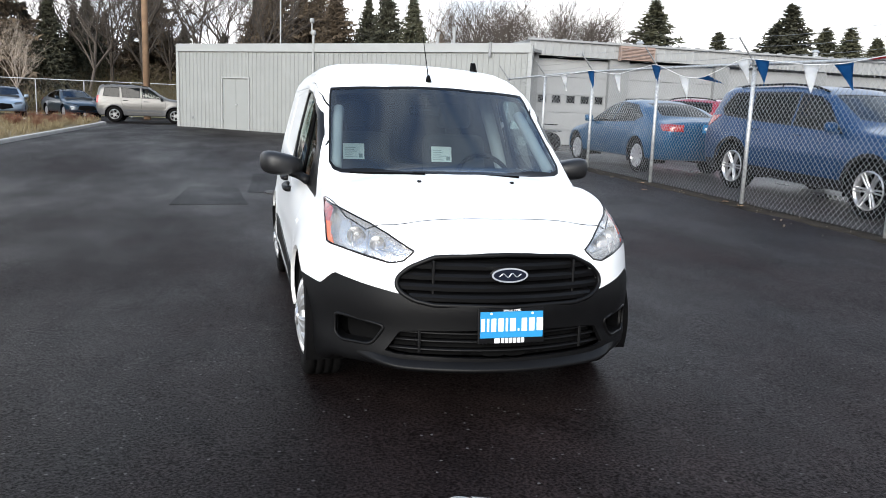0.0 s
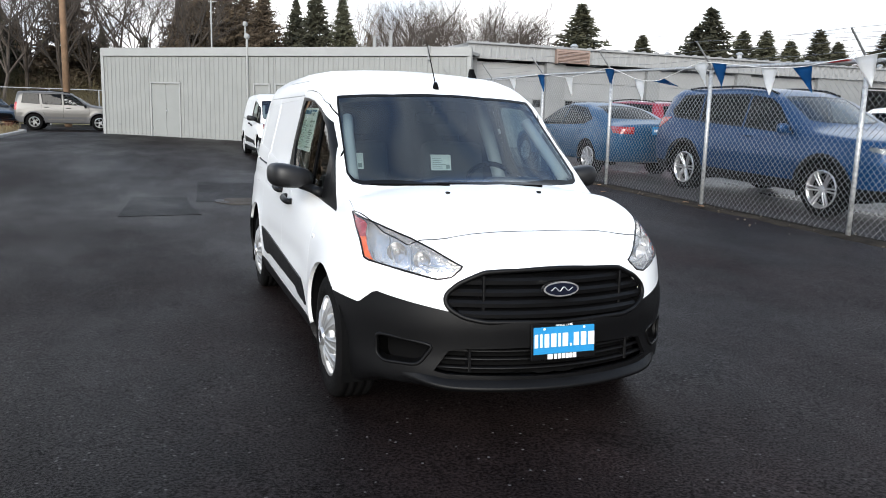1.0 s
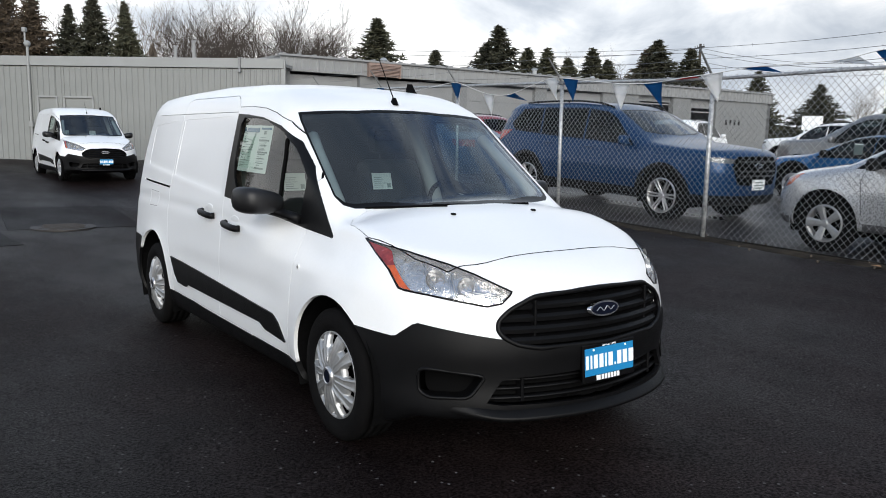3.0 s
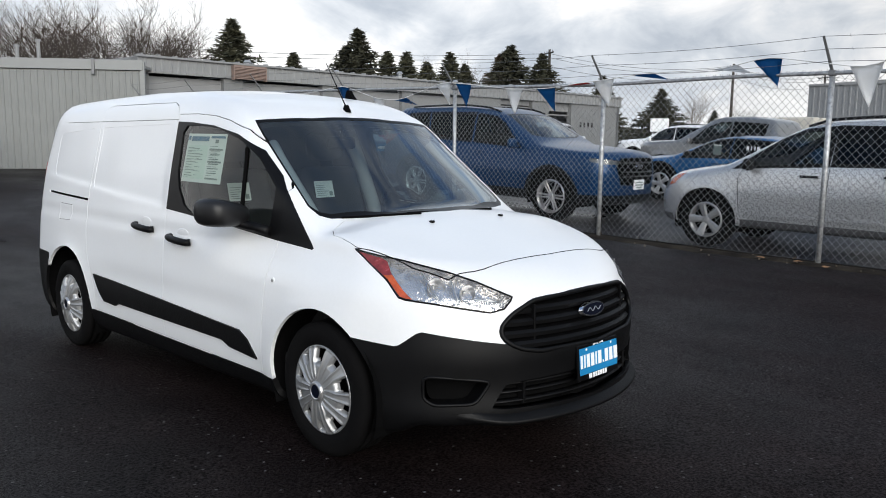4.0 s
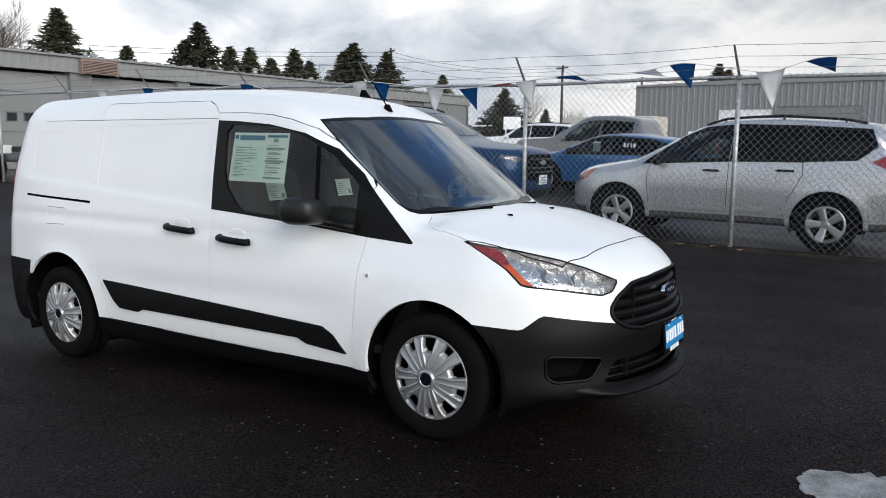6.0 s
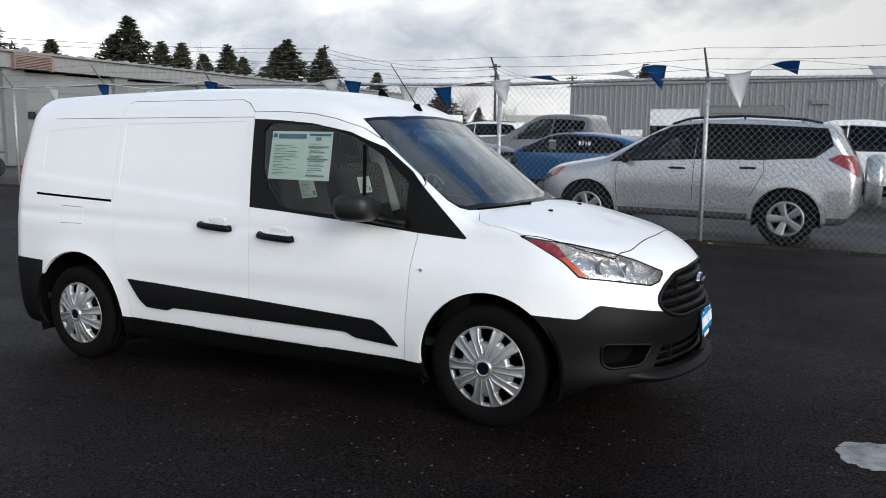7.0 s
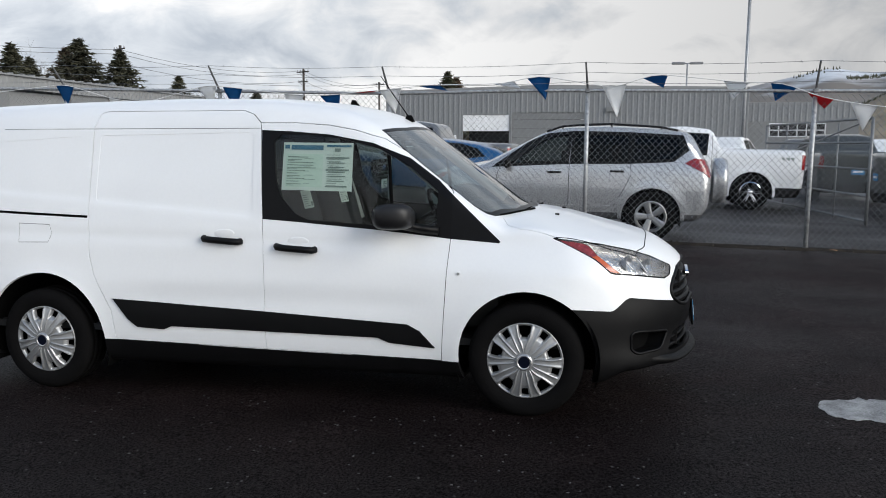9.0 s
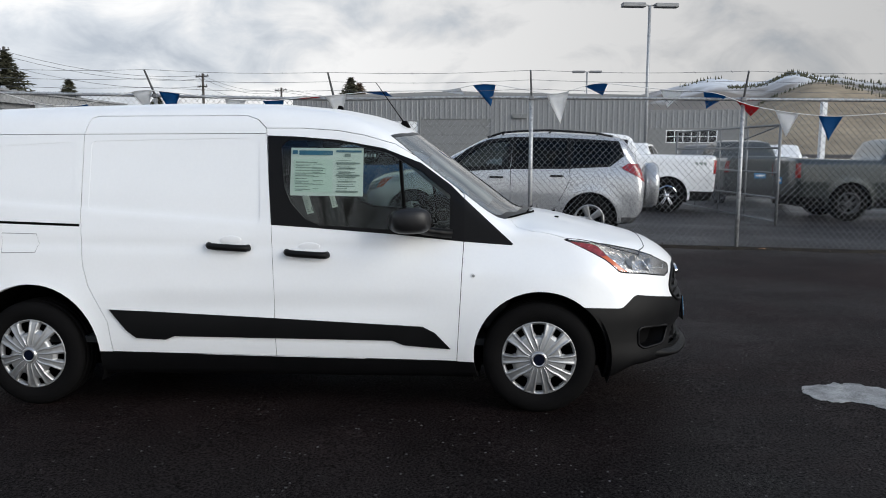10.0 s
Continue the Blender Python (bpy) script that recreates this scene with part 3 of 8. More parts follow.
INTAKE = [(0, 0.455), (0.42, 0.442), (0.49, 0.43), (0.55, 0.335), (0.50, 0.325), (0, 0.318)]
FOG = [(0.762, 0.480), (0.548, 0.452), (0.606, 0.356), (0.735, 0.352), (0.758, 0.375)]
HEAD_TRAY = paint("lamp_tray", (0.60, 0.59, 0.58), 0.22, 0.78, 0.12, 30, 0.85, 34)
TRIM_GAP = paint("shut_line_grey", (0.22, 0.22, 0.225), 0.7)
PILLAR = paint("pale_pillar_trim", (0.30, 0.315, 0.31), 0.8, 0, 0.06, 10, 0.1, 200)


def both(half):
    """A half outline from the middle line, mirrored into a whole one."""
    return half + [(-u, v) for u, v in half[::-1] if abs(u) > 1e-6]


def wheel_cover(bm, r, face, arms=5):
    """A domed cover facing -x: five framed windows, five notches near the edge and ridges that flare from the hub."""
    nr, na = 34, 240
    radii = [0.026 + (r - 0.026) * i / (nr - 1) for i in range(nr)]

    def sector(a):
        return abs((a * arms / (2 * math.pi)) % 1 - 0.5)

    def clip(v):
        return min(1.0, max(0.0, v))

    def wide(s):
        return 0.075 + 0.105 * clip((s - 0.34) / 0.30)

    def lift(q, a):
        s, d = q / r, sector(a)
        out = 0.034 * (1 - s ** 2.4)
        on = clip((s - 0.24) / 0.12) * clip((0.97 - s) / 0.05)
        out += 0.010 * math.exp(-((d - wide(s)) / 0.026) ** 2) * on
        out -= 0.015 * clip((s - 0.58) / 0.05) * clip((wide(s) - 0.012 - d) / 0.03) * on
        out += 0.006 * math.exp(-((d - 0.365) / 0.024) ** 2) * on
        out -= 0.012 * clip((s - 0.66) / 0.06) * clip((d - 0.385) / 0.03) * on
        out += 0.004 * (s > 0.955)
        return face - out

    rings = [[bm.verts.new((lift(q, 2 * math.pi * i / na), q * math.cos(2 * math.pi * i / na), q * math.sin(2 * math.pi * i / na))) for i in range(na)] for q in radii]
    hub = bm.verts.new((face - 0.036, 0, 0))
    for i in range(na):
        bm.faces.new((hub, rings[0][i], rings[0][(i + 1) % na]))
    for k in range(nr - 1):
        s = (radii[k] + radii[k + 1]) / 2 / r
        for i in range(na):
            d = sector(2 * math.pi * (i + 0.5) / na)
            window = 0.635 < s < 0.915 and d < 0.150 - 0.06 * max(0, (0.72 - s) / 0.085)
            notch = 0.745 < s < 0.925 and d > 0.420
            if window or notch:
                continue
            bm.faces.new((rings[k][i], rings[k + 1][i], rings[k + 1][(i + 1) % na], rings[k][(i + 1) % na]))
    edge = [e for e in bm.edges if len(e.link_faces) == 1]
    ext = bmesh.ops.extrude_edge_only(bm, edges=edge)
    for g in ext["geom"]:
        if isinstance(g, bmesh.types.BMVert):
            g.co.x += 0.014
    bmesh.ops.recalc_face_normals(bm, faces=bm.faces[:])


def tyre(bm, r, rim, width):
    w = width / 2
    prof = [(-w * 0.80, rim), (-w * 0.93, rim + 0.012), (-w, rim + (r - rim) * 0.45), (-w * 0.97, rim + (r - rim) * 0.72), (-w * 0.86, r - 0.012), (-w * 0.74, r - 0.002)]
    for g in (-0.42, 0.0, 0.42):
        prof += [(w * (g - 0.05), r), (w * (g - 0.045), r - 0.008), (w * (g + 0.045), r - 0.008), (w * (g + 0.05), r)]
    prof += [(w * 0.74, r - 0.002), (w * 0.86, r - 0.012), (w, rim + (r - rim) * 0.45), (w * 0.80, rim)]
    lathe(bm, prof, 72)
    bmesh.ops.recalc_face_normals(bm, faces=bm.faces[:])


def seat(parent, x, y):
    bm = bmesh.new()
    box(bm, (0.50, 0.50, 0.16), (x, y, 0.66), 0.05)
    box(bm, (0.12, 0.40, 0.30), (x, y, 0.46), 0.03)
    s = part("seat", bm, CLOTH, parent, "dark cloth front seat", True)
    bm = bmesh.new()
    box(bm, (0.48, 0.15, 0.62), (0, 0, 0), 0.06)
    bmesh.ops.transform(bm, matrix=pose(x, y + 0.30, 1.02, -14), verts=bm.verts[:])
    part("backrest", bm, CLOTH, s, smooth=True)
    bm = bmesh.new()
    box(bm, (0.27, 0.11, 0.19), (0, 0, 0), 0.045)
    bmesh.ops.transform(bm, matrix=pose(x, y + 0.40, 1.46, -10), verts=bm.verts[:])
    rod(bm, (x - 0.06, y + 0.36, 1.28), (x - 0.06, y + 0.39, 1.42), 0.007)
    rod(bm, (x + 0.06, y + 0.36, 1.28), (x + 0.06, y + 0.39, 1.42), 0.007)
    part("headrest", bm, CLOTH, s, smooth=True)


def bars(bm, rows, place):
    """Unreadable lines of print: (u, v, width, height) bars, a hair above their sheet."""
    for u, v, w, h in rows:
        vs = [bm.verts.new(place(*q)) for q in ((u, v), (u + w, v), (u + w, v + h), (u, v + h))]
        bm.faces.new(vs)


def cargo_van(m, label):
    van = thing("cargo_van", label, "van", m, group="white cargo vans")
    steep = lambda c, n: abs(n.x) > 0.18
    p = Panels(shell(van_field, 0.9, ((-0.30, -0.25, 0.50), (0.30, 3.3, 0.80)), (-0.9, -0.9, 0.15), (0.9, 3.9, 1.4), (46, 150, 50)))
    # sides
    p.cut(grown(DOOR, 0.0025), FROM_SIDE, "seal", steep)
    p.cut(grown(SLIDER, 0.0025), FROM_SIDE, "seal", steep)
    p.cut(grown(DOOR, -0.0015), FROM_SIDE, "front_door", steep)
    p.cut(grown(SLIDER, -0.0015), FROM_SIDE, "sliding_door", steep)
    p.cut([(1.59, 1.622), (3.40, 1.652), (3.40, 1.6555), (1.59, 1.6255)], FROM_SIDE, "seal", steep)
    p.cut(WINDOW_FRAME, FROM_SIDE, "window_frame", steep)
    p.cut(SIDE_GLASS, FROM_SIDE, "side_window", steep)
    p.cut(CLADDING, FROM_SIDE, "cladding", steep)
    p.cut([(2.72, 1.094), (3.52, 1.130), (3.52, 1.146), (2.72, 1.110)], FROM_SIDE, "rail", steep)
    p.cut(rounded([(1.61, 1.108), (2.67, 1.196), (2.67, 1.60), (1.63, 1.60)], 0.03, 3), FROM_SIDE, "door_recess", steep, only=("sliding_door",))
    p.cut(rounded([(2.775, 1.215), (3.46, 1.262), (3.48, 1.57), (2.775, 1.60)], 0.06, 4), FROM_SIDE, "quarter_recess", steep, only=("body",))
    p.cut([(3.9, 0.37), (2.65, 0.349), (1.527, 0.324), (0.30, 0.302), (0.30, 0.1), (3.9, 0.1)], FROM_SIDE, "sill", lambda c, n: n.z < 0.5 and -0.3 < c.y < 3.4)
    p.cut([(3.38, 0.675), (4.2, 0.70), (4.2, 0.1), (3.38, 0.1)], FROM_SIDE, "rear_bumper", lambda c, n: c.y > 3.2)
    p.cut([(3.72, 1.36), (3.84, 1.34), (4.1, 0.86), (3.83, 0.88), (3.78, 1.05)], FROM_SIDE, "tail_light", lambda c, n: c.y > 3.5)
    p.cut([(3.215, 1.062), (2.99, 1.055), (2.972, 1.0), (2.995, 0.942), (3.215, 0.940)], FROM_SIDE, "fuel_seal", steep)
    p.cut([(3.211, 1.058), (2.993, 1.051), (2.976, 1.0), (2.998, 0.946), (3.211, 0.944)], FROM_SIDE, "fuel_door", steep)
    # nose
    ahead = lambda c, n: c.y < 0.05 and n.z < 0.93
    p.cut(BUMPER, FROM_CORNER, "front_bumper", lambda c, n: c.y < 0.0)
    p.cut(both(GRILLE), FROM_FRONT, "grille", lambda c, n: n.y < -0.2 and c.y < -0.5)
    p.cut(both(INTAKE), FROM_FRONT, "intake", lambda c, n: n.y < -0.2 and c.y < -0.5)
    for s in (1, -1):
        p.cut([(s * u, v) for u, v in rounded(FOG, 0.02)], FROM_FRONT, "fog_recess", lambda c, n: n.y < -0.1 and c.y < -0.4)
    p.cut(grown(HEADLIGHT, 0.004), FROM_CORNER, "lamp_seal", ahead)
    p.cut(grown(HEADLIGHT, -0.002), FROM_CORNER, "headlight", ahead)
    p.cut(AMBER_PART, FROM_CORNER, "amber", ahead, only=("headlight",))
    p.cut([(0.30, 0.905), (0.7, 0.875), (0.7, 1.05), (0.30, 1.05)], FROM_CORNER, "red_marker", ahead, only=("amber",))
    # hood and windscreen
    high = lambda c, n: n.z > 0.15 and c.z > 0.8
    p.cut(both(grown(HOOD_TOP, 0.001)), FROM_TOP, "seal", high, only=("body",))
    p.cut(both([(u - 0.0012 * (u > 0.01), v + (0.0022 if v < -0.5 else -0.0015)) for u, v in HOOD_TOP]), FROM_TOP, "hood", high, only=("body", "seal"))
    p.cut(both(SCREEN_TOP), FROM_TOP, "windscreen_frame", high)
    inner = [(0, 0.772), (0.30, 0.782), (0.51, 0.815), (0.632, 0.838), (0.645, 0.79), (0.698, 0.305), (0.676, 0.252), (0.632, 0.220), (0.48, 0.185), (0.30, 0.12), (0, 0.085)]
    p.cut(both(inner), FROM_TOP, "windscreen", high)
    # wheel openings
    p.cut(disc(-0.008, 0.335, 0.378, 48), FROM_SIDE, "opening", lambda c, n: abs(c.x) > 0.45)
    p.cut(disc(3.035, 0.33, 0.425, 48), FROM_SIDE, "opening", lambda c, n: abs(c.x) > 0.45)
    p.bm.normal_update()

    part("body", p.take("body", 0.02), WHITE, van, "glossy white painted steel")
    part("seal", p.take("seal", 0.0, -0.006), MATT_BLACK, van, "dark shut line gaps")
    hd = part("hood", p.take("hood", 0.012), WHITE, van)
    gap = bmesh.new()
    line = [q for q in both(HOOD_TOP) if q[1] < -0.15]
    line = sorted(line, key=lambda q: q[0])
    fine = [(a[0] + (b[0] - a[0]) * k / 4, a[1] + (b[1] - a[1]) * k / 4) for a, b in zip(line, line[1:]) for k in range(4)] + [line[-1]]
    tube(gap, [reach(van_field, (u, v, 0.6), (0, 0, 1)) + Vector((0, 0, -0.0005)) for u, v in fine], 0.0030, 6)
    part("hood_gap", gap, MATT_BLACK, hd, "dark shut line")
    for s, side in ((-1, "right"), (1, "left")):
        on = lambda c, n: c.x * s > 0
        door = part("front_door", p.take("front_door", 0.02, 0.0, on), WHITE, van)
        slide = part("sliding_door", p.take("sliding_door", 0.02, 0.0, on), WHITE, van)
        part("pressed_panel", p.take("door_recess", 0.012, -0.0018, on), WHITE, slide)
        part("pressed_panel", p.take("quarter_recess", 0.012, -0.0015, on), WHITE, van)
        part("window_frame", p.take("window_frame", 0.02, 0.001, lambda c, n: on(c, n) and c.y >= 0.421), GLOSS_BLACK, door, "black window surround")
        part("mirror_sail", p.take("window_frame", 0.02, 0.001, lambda c, n: on(c, n) and c.y < 0.421), BLACK_PLASTIC, van, "black plastic corner piece")
        g = part("window", p.take("side_window", 0.0, -0.006, on), WINDOW, door, "clear glass side window")
        g.visible_shadow = False
        part("cladding", p.take("cladding", 0.012, 0.010, lambda c, n: on(c, n) and c.y < 1.53), BLACK_PLASTIC, door, "black plastic rub strip")
        part("cladding", p.take("cladding", 0.012, 0.010, lambda c, n: on(c, n) and c.y >= 1.53), BLACK_PLASTIC, slide, "black plastic rub strip")
        part("sliding_rail", p.take("rail", 0.0, -0.012, on), MATT_BLACK, van, "dark sliding door rail slot")
        part("sill", p.take("sill", 0.03, 0.004, on), BLACK_PLASTIC, van, "black lower sill")
        part("tail_light", p.take("tail_light", 0.02, 0.004, on), RED_LENS, van, "red tail light")
        part("window_bar", _bar(s), MATT_BLACK, door)
        # headlight: dark tray, reflectors and a clear lens over them
        lamp = part("headlight", p.take("lamp_seal", 0.0, -0.003, on), GLOSS_BLACK, van, "clear headlight with amber corner")
        part("tray", p.take("headlight", -0.040, -0.042, on), HEAD_TRAY, lamp)
        part("amber_marker", p.take("amber", 0.006, -0.004, on), AMBER, lamp, "amber side marker")
        part("red_reflector", p.take("red_marker", 0.006, -0.004, on), MARKER_RED, lamp, "dark red reflector")
        rim_ = [reach(van_field, (s * 0.3, u - 0.3, v), (s, -1, 0)) for u, v in rounded(HEADLIGHT, 0.006, 2)]
        bm = bmesh.new()
        tube(bm, rim_, 0.0040, 6, True)
        part("lamp_rim", bm, GLOSS_BLACK, lamp, "thin black lamp edge", True)
        bm = bmesh.new()
        for u, v, r in ((0.12, 0.845, 0.044), (-0.07, 0.82, 0.038)):
            q = reach(van_field, (s * 0.3, u - 0.3, v), (s, -1, 0)) - Vector((s, -1, 0)).normalized() * 0.035
            mm = Matrix.Translation(q) @ Vector((s * 0.35, -1, 0)).to_track_quat("Z", "Y").to_matrix().to_4x4()
            bowl = [[bm.verts.new(mm @ Vector((r * k / 6 * math.cos(math.pi * i / 12), r * k / 6 * math.sin(math.pi * i / 12), 0.012 - 0.05 * (1 - (k / 6) ** 2)))) for i in range(24)] for k in range(1, 7)]
            for q0, q1 in zip(bowl, bowl[1:]):
                for i in range(24):
                    bm.faces.new((q0[i], q0[(i + 1) % 24], q1[(i + 1) % 24], q1[i]))
            bm.faces.new(bowl[0])
            bmesh.ops.create_uvsphere(bm, u_segments=12, v_segments=8, radius=r * 0.22, matrix=mm @ Matrix.Translation((0, 0, -0.02)))
        for u0, v0, u1, v1 in ((0.20, 0.905, 0.10, 0.80), (0.02, 0.87, -0.03, 0.775), (-0.10, 0.80, -0.27, 0.782), (-0.27, 0.782, -0.30, 0.80)):
            pts = []
            for k in range(7):
                u, v = u0 + (u1 - u0) * k / 6, v0 + (v1 - v0) * k / 6
                pts.append(reach(van_field, (s * 0.3, u - 0.3, v), (s, -1, 0)) - Vector((s, -1, 0)).normalized() * 0.018)
            tube(bm, pts, 0.0035, 6)
        part("reflector", bm, ALLOY, lamp, "chrome reflector bowls", True)
        lens = part("lens", p.take("headlight", 0.0, 0.002, on), LENS, lamp, "clear lens")
        lens.visible_shadow = False
        # mirror
        mir = bmesh.new()
        bmesh.ops.create_cube(mir, size=1)
        bmesh.ops.subdivide_edges(mir, edges=mir.edges[:], cuts=4, use_grid_fill=True)
        for v in mir.verts:
            d = v.co * 2
            k = (abs(d.x) ** 3.2 + abs(d.y) ** 3.2 + abs(d.z) ** 3.2) ** (-1 / 3.2)
            c = d * k
            inn = 0.5 - 0.5 * c.x * s
            v.co = (c.x * 0.126, c.y * (0.108 + 0.02 * inn), c.z * (0.080 - 0.022 * inn) - 0.030 * inn)
        bmesh.ops.transform(mir, matrix=pose(s * 0.957, 0.708, 1.132, 0, 0, -s * 12), verts=mir.verts[:])
        mo = part("wing_mirror", mir, MIRROR_BLACK, van, "black plastic door mirror", True)
        arm = bmesh.new()
        tube(arm, [(s * 0.95, 0.69, 1.088), (s * 0.90, 0.67, 1.070), (s * 0.855, 0.635, 1.055), (s * 0.825, 0.58, 1.042), (s * 0.812, 0.49, 1.030)], 0.042, 10, False, 0.62)
        part("arm", arm, BLACK_PLASTIC, mo, smooth=True)
        mg = bmesh.new()
        box(mg, (0.12, 0.006, 0.085), (0, 0, 0), 0.002)
        bmesh.ops.transform(mg, matrix=pose(s * 0.985, 0.805, 1.125, 0, 0, -s * 12), verts=mg.verts[:])
        part("mirror_glass", mg, CHROME, mo)
        # handles
        for y0, z0, owner in ((1.915, 0.978, slide), (1.446, 0.936, door)):
            hb = bmesh.new()
            q = [reach(van_field, (0, y0 - 0.24 * t, z0 - 0.016 * t), (s, 0, 0)) for t in (0, 0.25, 0.5, 0.75, 1)]
            tube(hb, [q[0] + Vector((s * 0.004, 0, 0.002)), q[0] + Vector((s * 0.026, -0.012, 0))] + [c + Vector((s * (0.034 + 0.004 * math.sin(math.pi * k / 4)), 0, 0)) for k, c in enumerate(q)][1:4] + [q[4] + Vector((s * 0.026, 0.012, 0)), q[4] + Vector((s * 0.004, 0, 0.002))], 0.020, 12)
            part("door_handle", hb, BLACK_PLASTIC, owner, "black pull handle", True)
            cup = bmesh.new()
            c = reach(van_field, (0, y0 - 0.13, z0 + 0.030), (s, 0, 0))
            bmesh.ops.create_uvsphere(cup, u_segments=16, v_segments=10, radius=1, matrix=Matrix.Translation(c) @ Matrix.Diagonal((0.003, 0.066, 0.027, 1)))
            part("handle_cup", cup, WHITE, owner, smooth=True)
        # wheels
        for y in (0.0, 3.062):
            bm = bmesh.new()
            tyre(bm, 0.322, 0.208, 0.215)
            ty = part("tyre", bm, RUBBER, van, "black rubber tyre", True)
            ty.matrix_basis = pose(s * 0.775, y, 0.322, 0, 0, 0 if s < 0 else 180)
            bm = bmesh.new()
            wheel_cover(bm, 0.212, -0.092)
            bmesh.ops.rotate(bm, cent=(0, 0, 0), matrix=Matrix.Rotation(radians(-18 if y < 1 else -30), 3, "X"), verts=bm.verts[:])
            wc = part("wheel_cover", bm, SILVER, ty, "silver plastic wheel cover", True)
            bm = bmesh.new()
            lathe(bm, [(-0.02, 0.02), (-0.03, 0.20), (0.06, 0.207), (0.06, 0.02)], 40)
            part("rim", bm, MATT_BLACK, ty)
            bm = bmesh.new()
            lathe(bm, [(-0.136, 0.0001), (-0.136, 0.031), (-0.132, 0.033)], 24)
            part("centre_cap", bm, NAVY, ty, "dark blue centre badge")
            bm = bmesh.new()
            lathe(bm, [(-0.130, 0.030), (-0.139, 0.034), (-0.139, 0.042), (-0.126, 0.048), (-0.115, 0.048)], 28)
            part("cap_ring", bm, ALLOY, ty, smooth=True)
        # dark wheel wells
        for y, r in ((-0.008, 0.40), (3.035, 0.445)):
            bm = bmesh.new()
            n = 28
            a, b = [], []
            for i in range(n + 1):
                t = math.pi * (-0.12 + 1.24 * i / n)
                yy, zz = y + r * math.cos(t), 0.33 + r * math.sin(t)
                a.append(bm.verts.new((s * 0.885, yy, zz)))
                b.append(bm.verts.new((s * 0.50, yy, zz)))
            for i in range(n):
                bm.faces.new((a[i], a[i + 1], b[i + 1], b[i]))
            bm.faces.new(b)
            part("wheel_well", bm, MATT_BLACK, van, "dark wheel arch liner")
    part("fuel_door", p.take("fuel_door", 0.004, 0.0, lambda c, n: c.x < 0), WHITE, van)
    part("fuel_seal", p.take("fuel_seal", 0.0, -0.003, lambda c, n: c.x < 0), TRIM_GAP, van, "thin grey gap round the fuel flap")
    other = p.take("fuel_door", 0, 0, lambda c, n: c.x > 0)
    part("body_patch", other, WHITE, van)
    part("body_patch", p.take("fuel_seal", 0, 0, lambda c, n: c.x > 0), WHITE, van)
    part("rear_bumper", p.take("rear_bumper", 0.02, 0.004), BLACK_PLASTIC, van, "black plastic rear bumper")
    bump = part("front_bumper", p.take("front_bumper", 0.02, 0.003), BLACK_PLASTIC, van, "textured black plastic front bumper")
    part("bumper_recess", p.take("intake", 0.0, -0.05), MATT_BLACK, bump)
    for s in (-1, 1):
        fr = part("fog_recess", p.take("fog_recess", 0.0, -0.085, lambda c, n: c.x * s > 0), MATT_BLACK, bump, "empty fog lamp recess")
        bm = bmesh.new()
        ring = [(s * u, v) for u, v in rounded(FOG, 0.03, 3)]
        tube(bm, [reach(van_field, (e, -0.3, f), (0, -1, 0)) + Vector((s * 0.002, -0.003, 0)) for e, f in ring], 0.008, 8, True)
        part("fog_bezel", bm, BLACK_PLASTIC, fr, smooth=True)
        # folded wall between rim and recess
        bm = bmesh.new()
        lo, hi = [], []
        for a, b in ring:
            q = reach(van_field, (a, -0.3, b), (0, -1, 0))
            hi.append(bm.verts.new(q))
            lo.append(bm.verts.new(q + Vector((-s * 0.035, 0.09, 0))))
        for i in range(len(ring)):
            j = (i + 1) % len(ring)
            bm.faces.new((lo[i], lo[j], hi[j], hi[i]))
        part("fog_wall", bm, BLACK_PLASTIC, fr)
    part("lower_slats", _slats(INTAKE, (0.350, 0.390, 0.428), 0.011, 0.03, 0.010), BLACK_PLASTIC, bump, "black lower grille bars", True)
    # a wedge-shaped splitter that sweeps up a little at its ends
    lip = bmesh.new()
    rings = []
    for i in range(45):
        x = -0.705 + 1.41 * i / 44
        k_ = float(ramp(0.705, 0.52, np.array(abs(x))))
        rise = 0.05 * float(ramp(0.45, 0.82, np.array(abs(x))))
        q = reach(van_field, (x, -0.20, 0.30 + rise), (0, -1, 0))
        out = Vector((0.55 * x ** 3 * 1.2, -1, 0)).normalized()
        rings.append([lip.verts.new(Vector((q.x, q.y, z + rise)) + out * d) for d, z in ((-0.03, 0.308), (0.003 * k_, 0.303), (0.012 * k_, 0.290), (0.036 * k_, 0.280), (0.040 * k_, 0.270), (0.034 * k_, 0.261), (-0.01, 0.244), (-0.05, 0.236))])
    for a, b in zip(rings, rings[1:]):
        for k in range(8):
            lip.faces.new((a[k], a[(k + 1) % 8], b[(k + 1) % 8], b[k]))
    lip.faces.new(rings[0][::-1])
    lip.faces.new(rings[-1])
    bmesh.ops.recalc_face_normals(lip, faces=lip.faces[:])
    part("chin_lip", lip, BLACK_PLASTIC, bump, "black plastic splitter lip", True)
    # grille
    gr = part("grille", p.take("grille", 0.0, -0.06), MATT_BLACK, van, "black plastic radiator grille")
    rim = bmesh.new()
    ring = rounded(both(GRILLE), 0.02, 2)
    pts = [reach(van_field, (u, -0.3, v), (0, -1, 0)) for u, v in ring]
    tube(rim, [q + Vector((0, -0.002, 0)) for q in pts], 0.011, 8, True)
    wall = bmesh.new()
    inset = [reach(van_field, (u * 0.982, -0.3, 0.68 + (v - 0.68) * 0.955), (0, -1, 0)) + Vector((0, 0.004, 0)) for u, v in ring]
    hi = [wall.verts.new(q) for q in inset]
    lo = [wall.verts.new(q + Vector((0, 0.075, 0))) for q in inset]
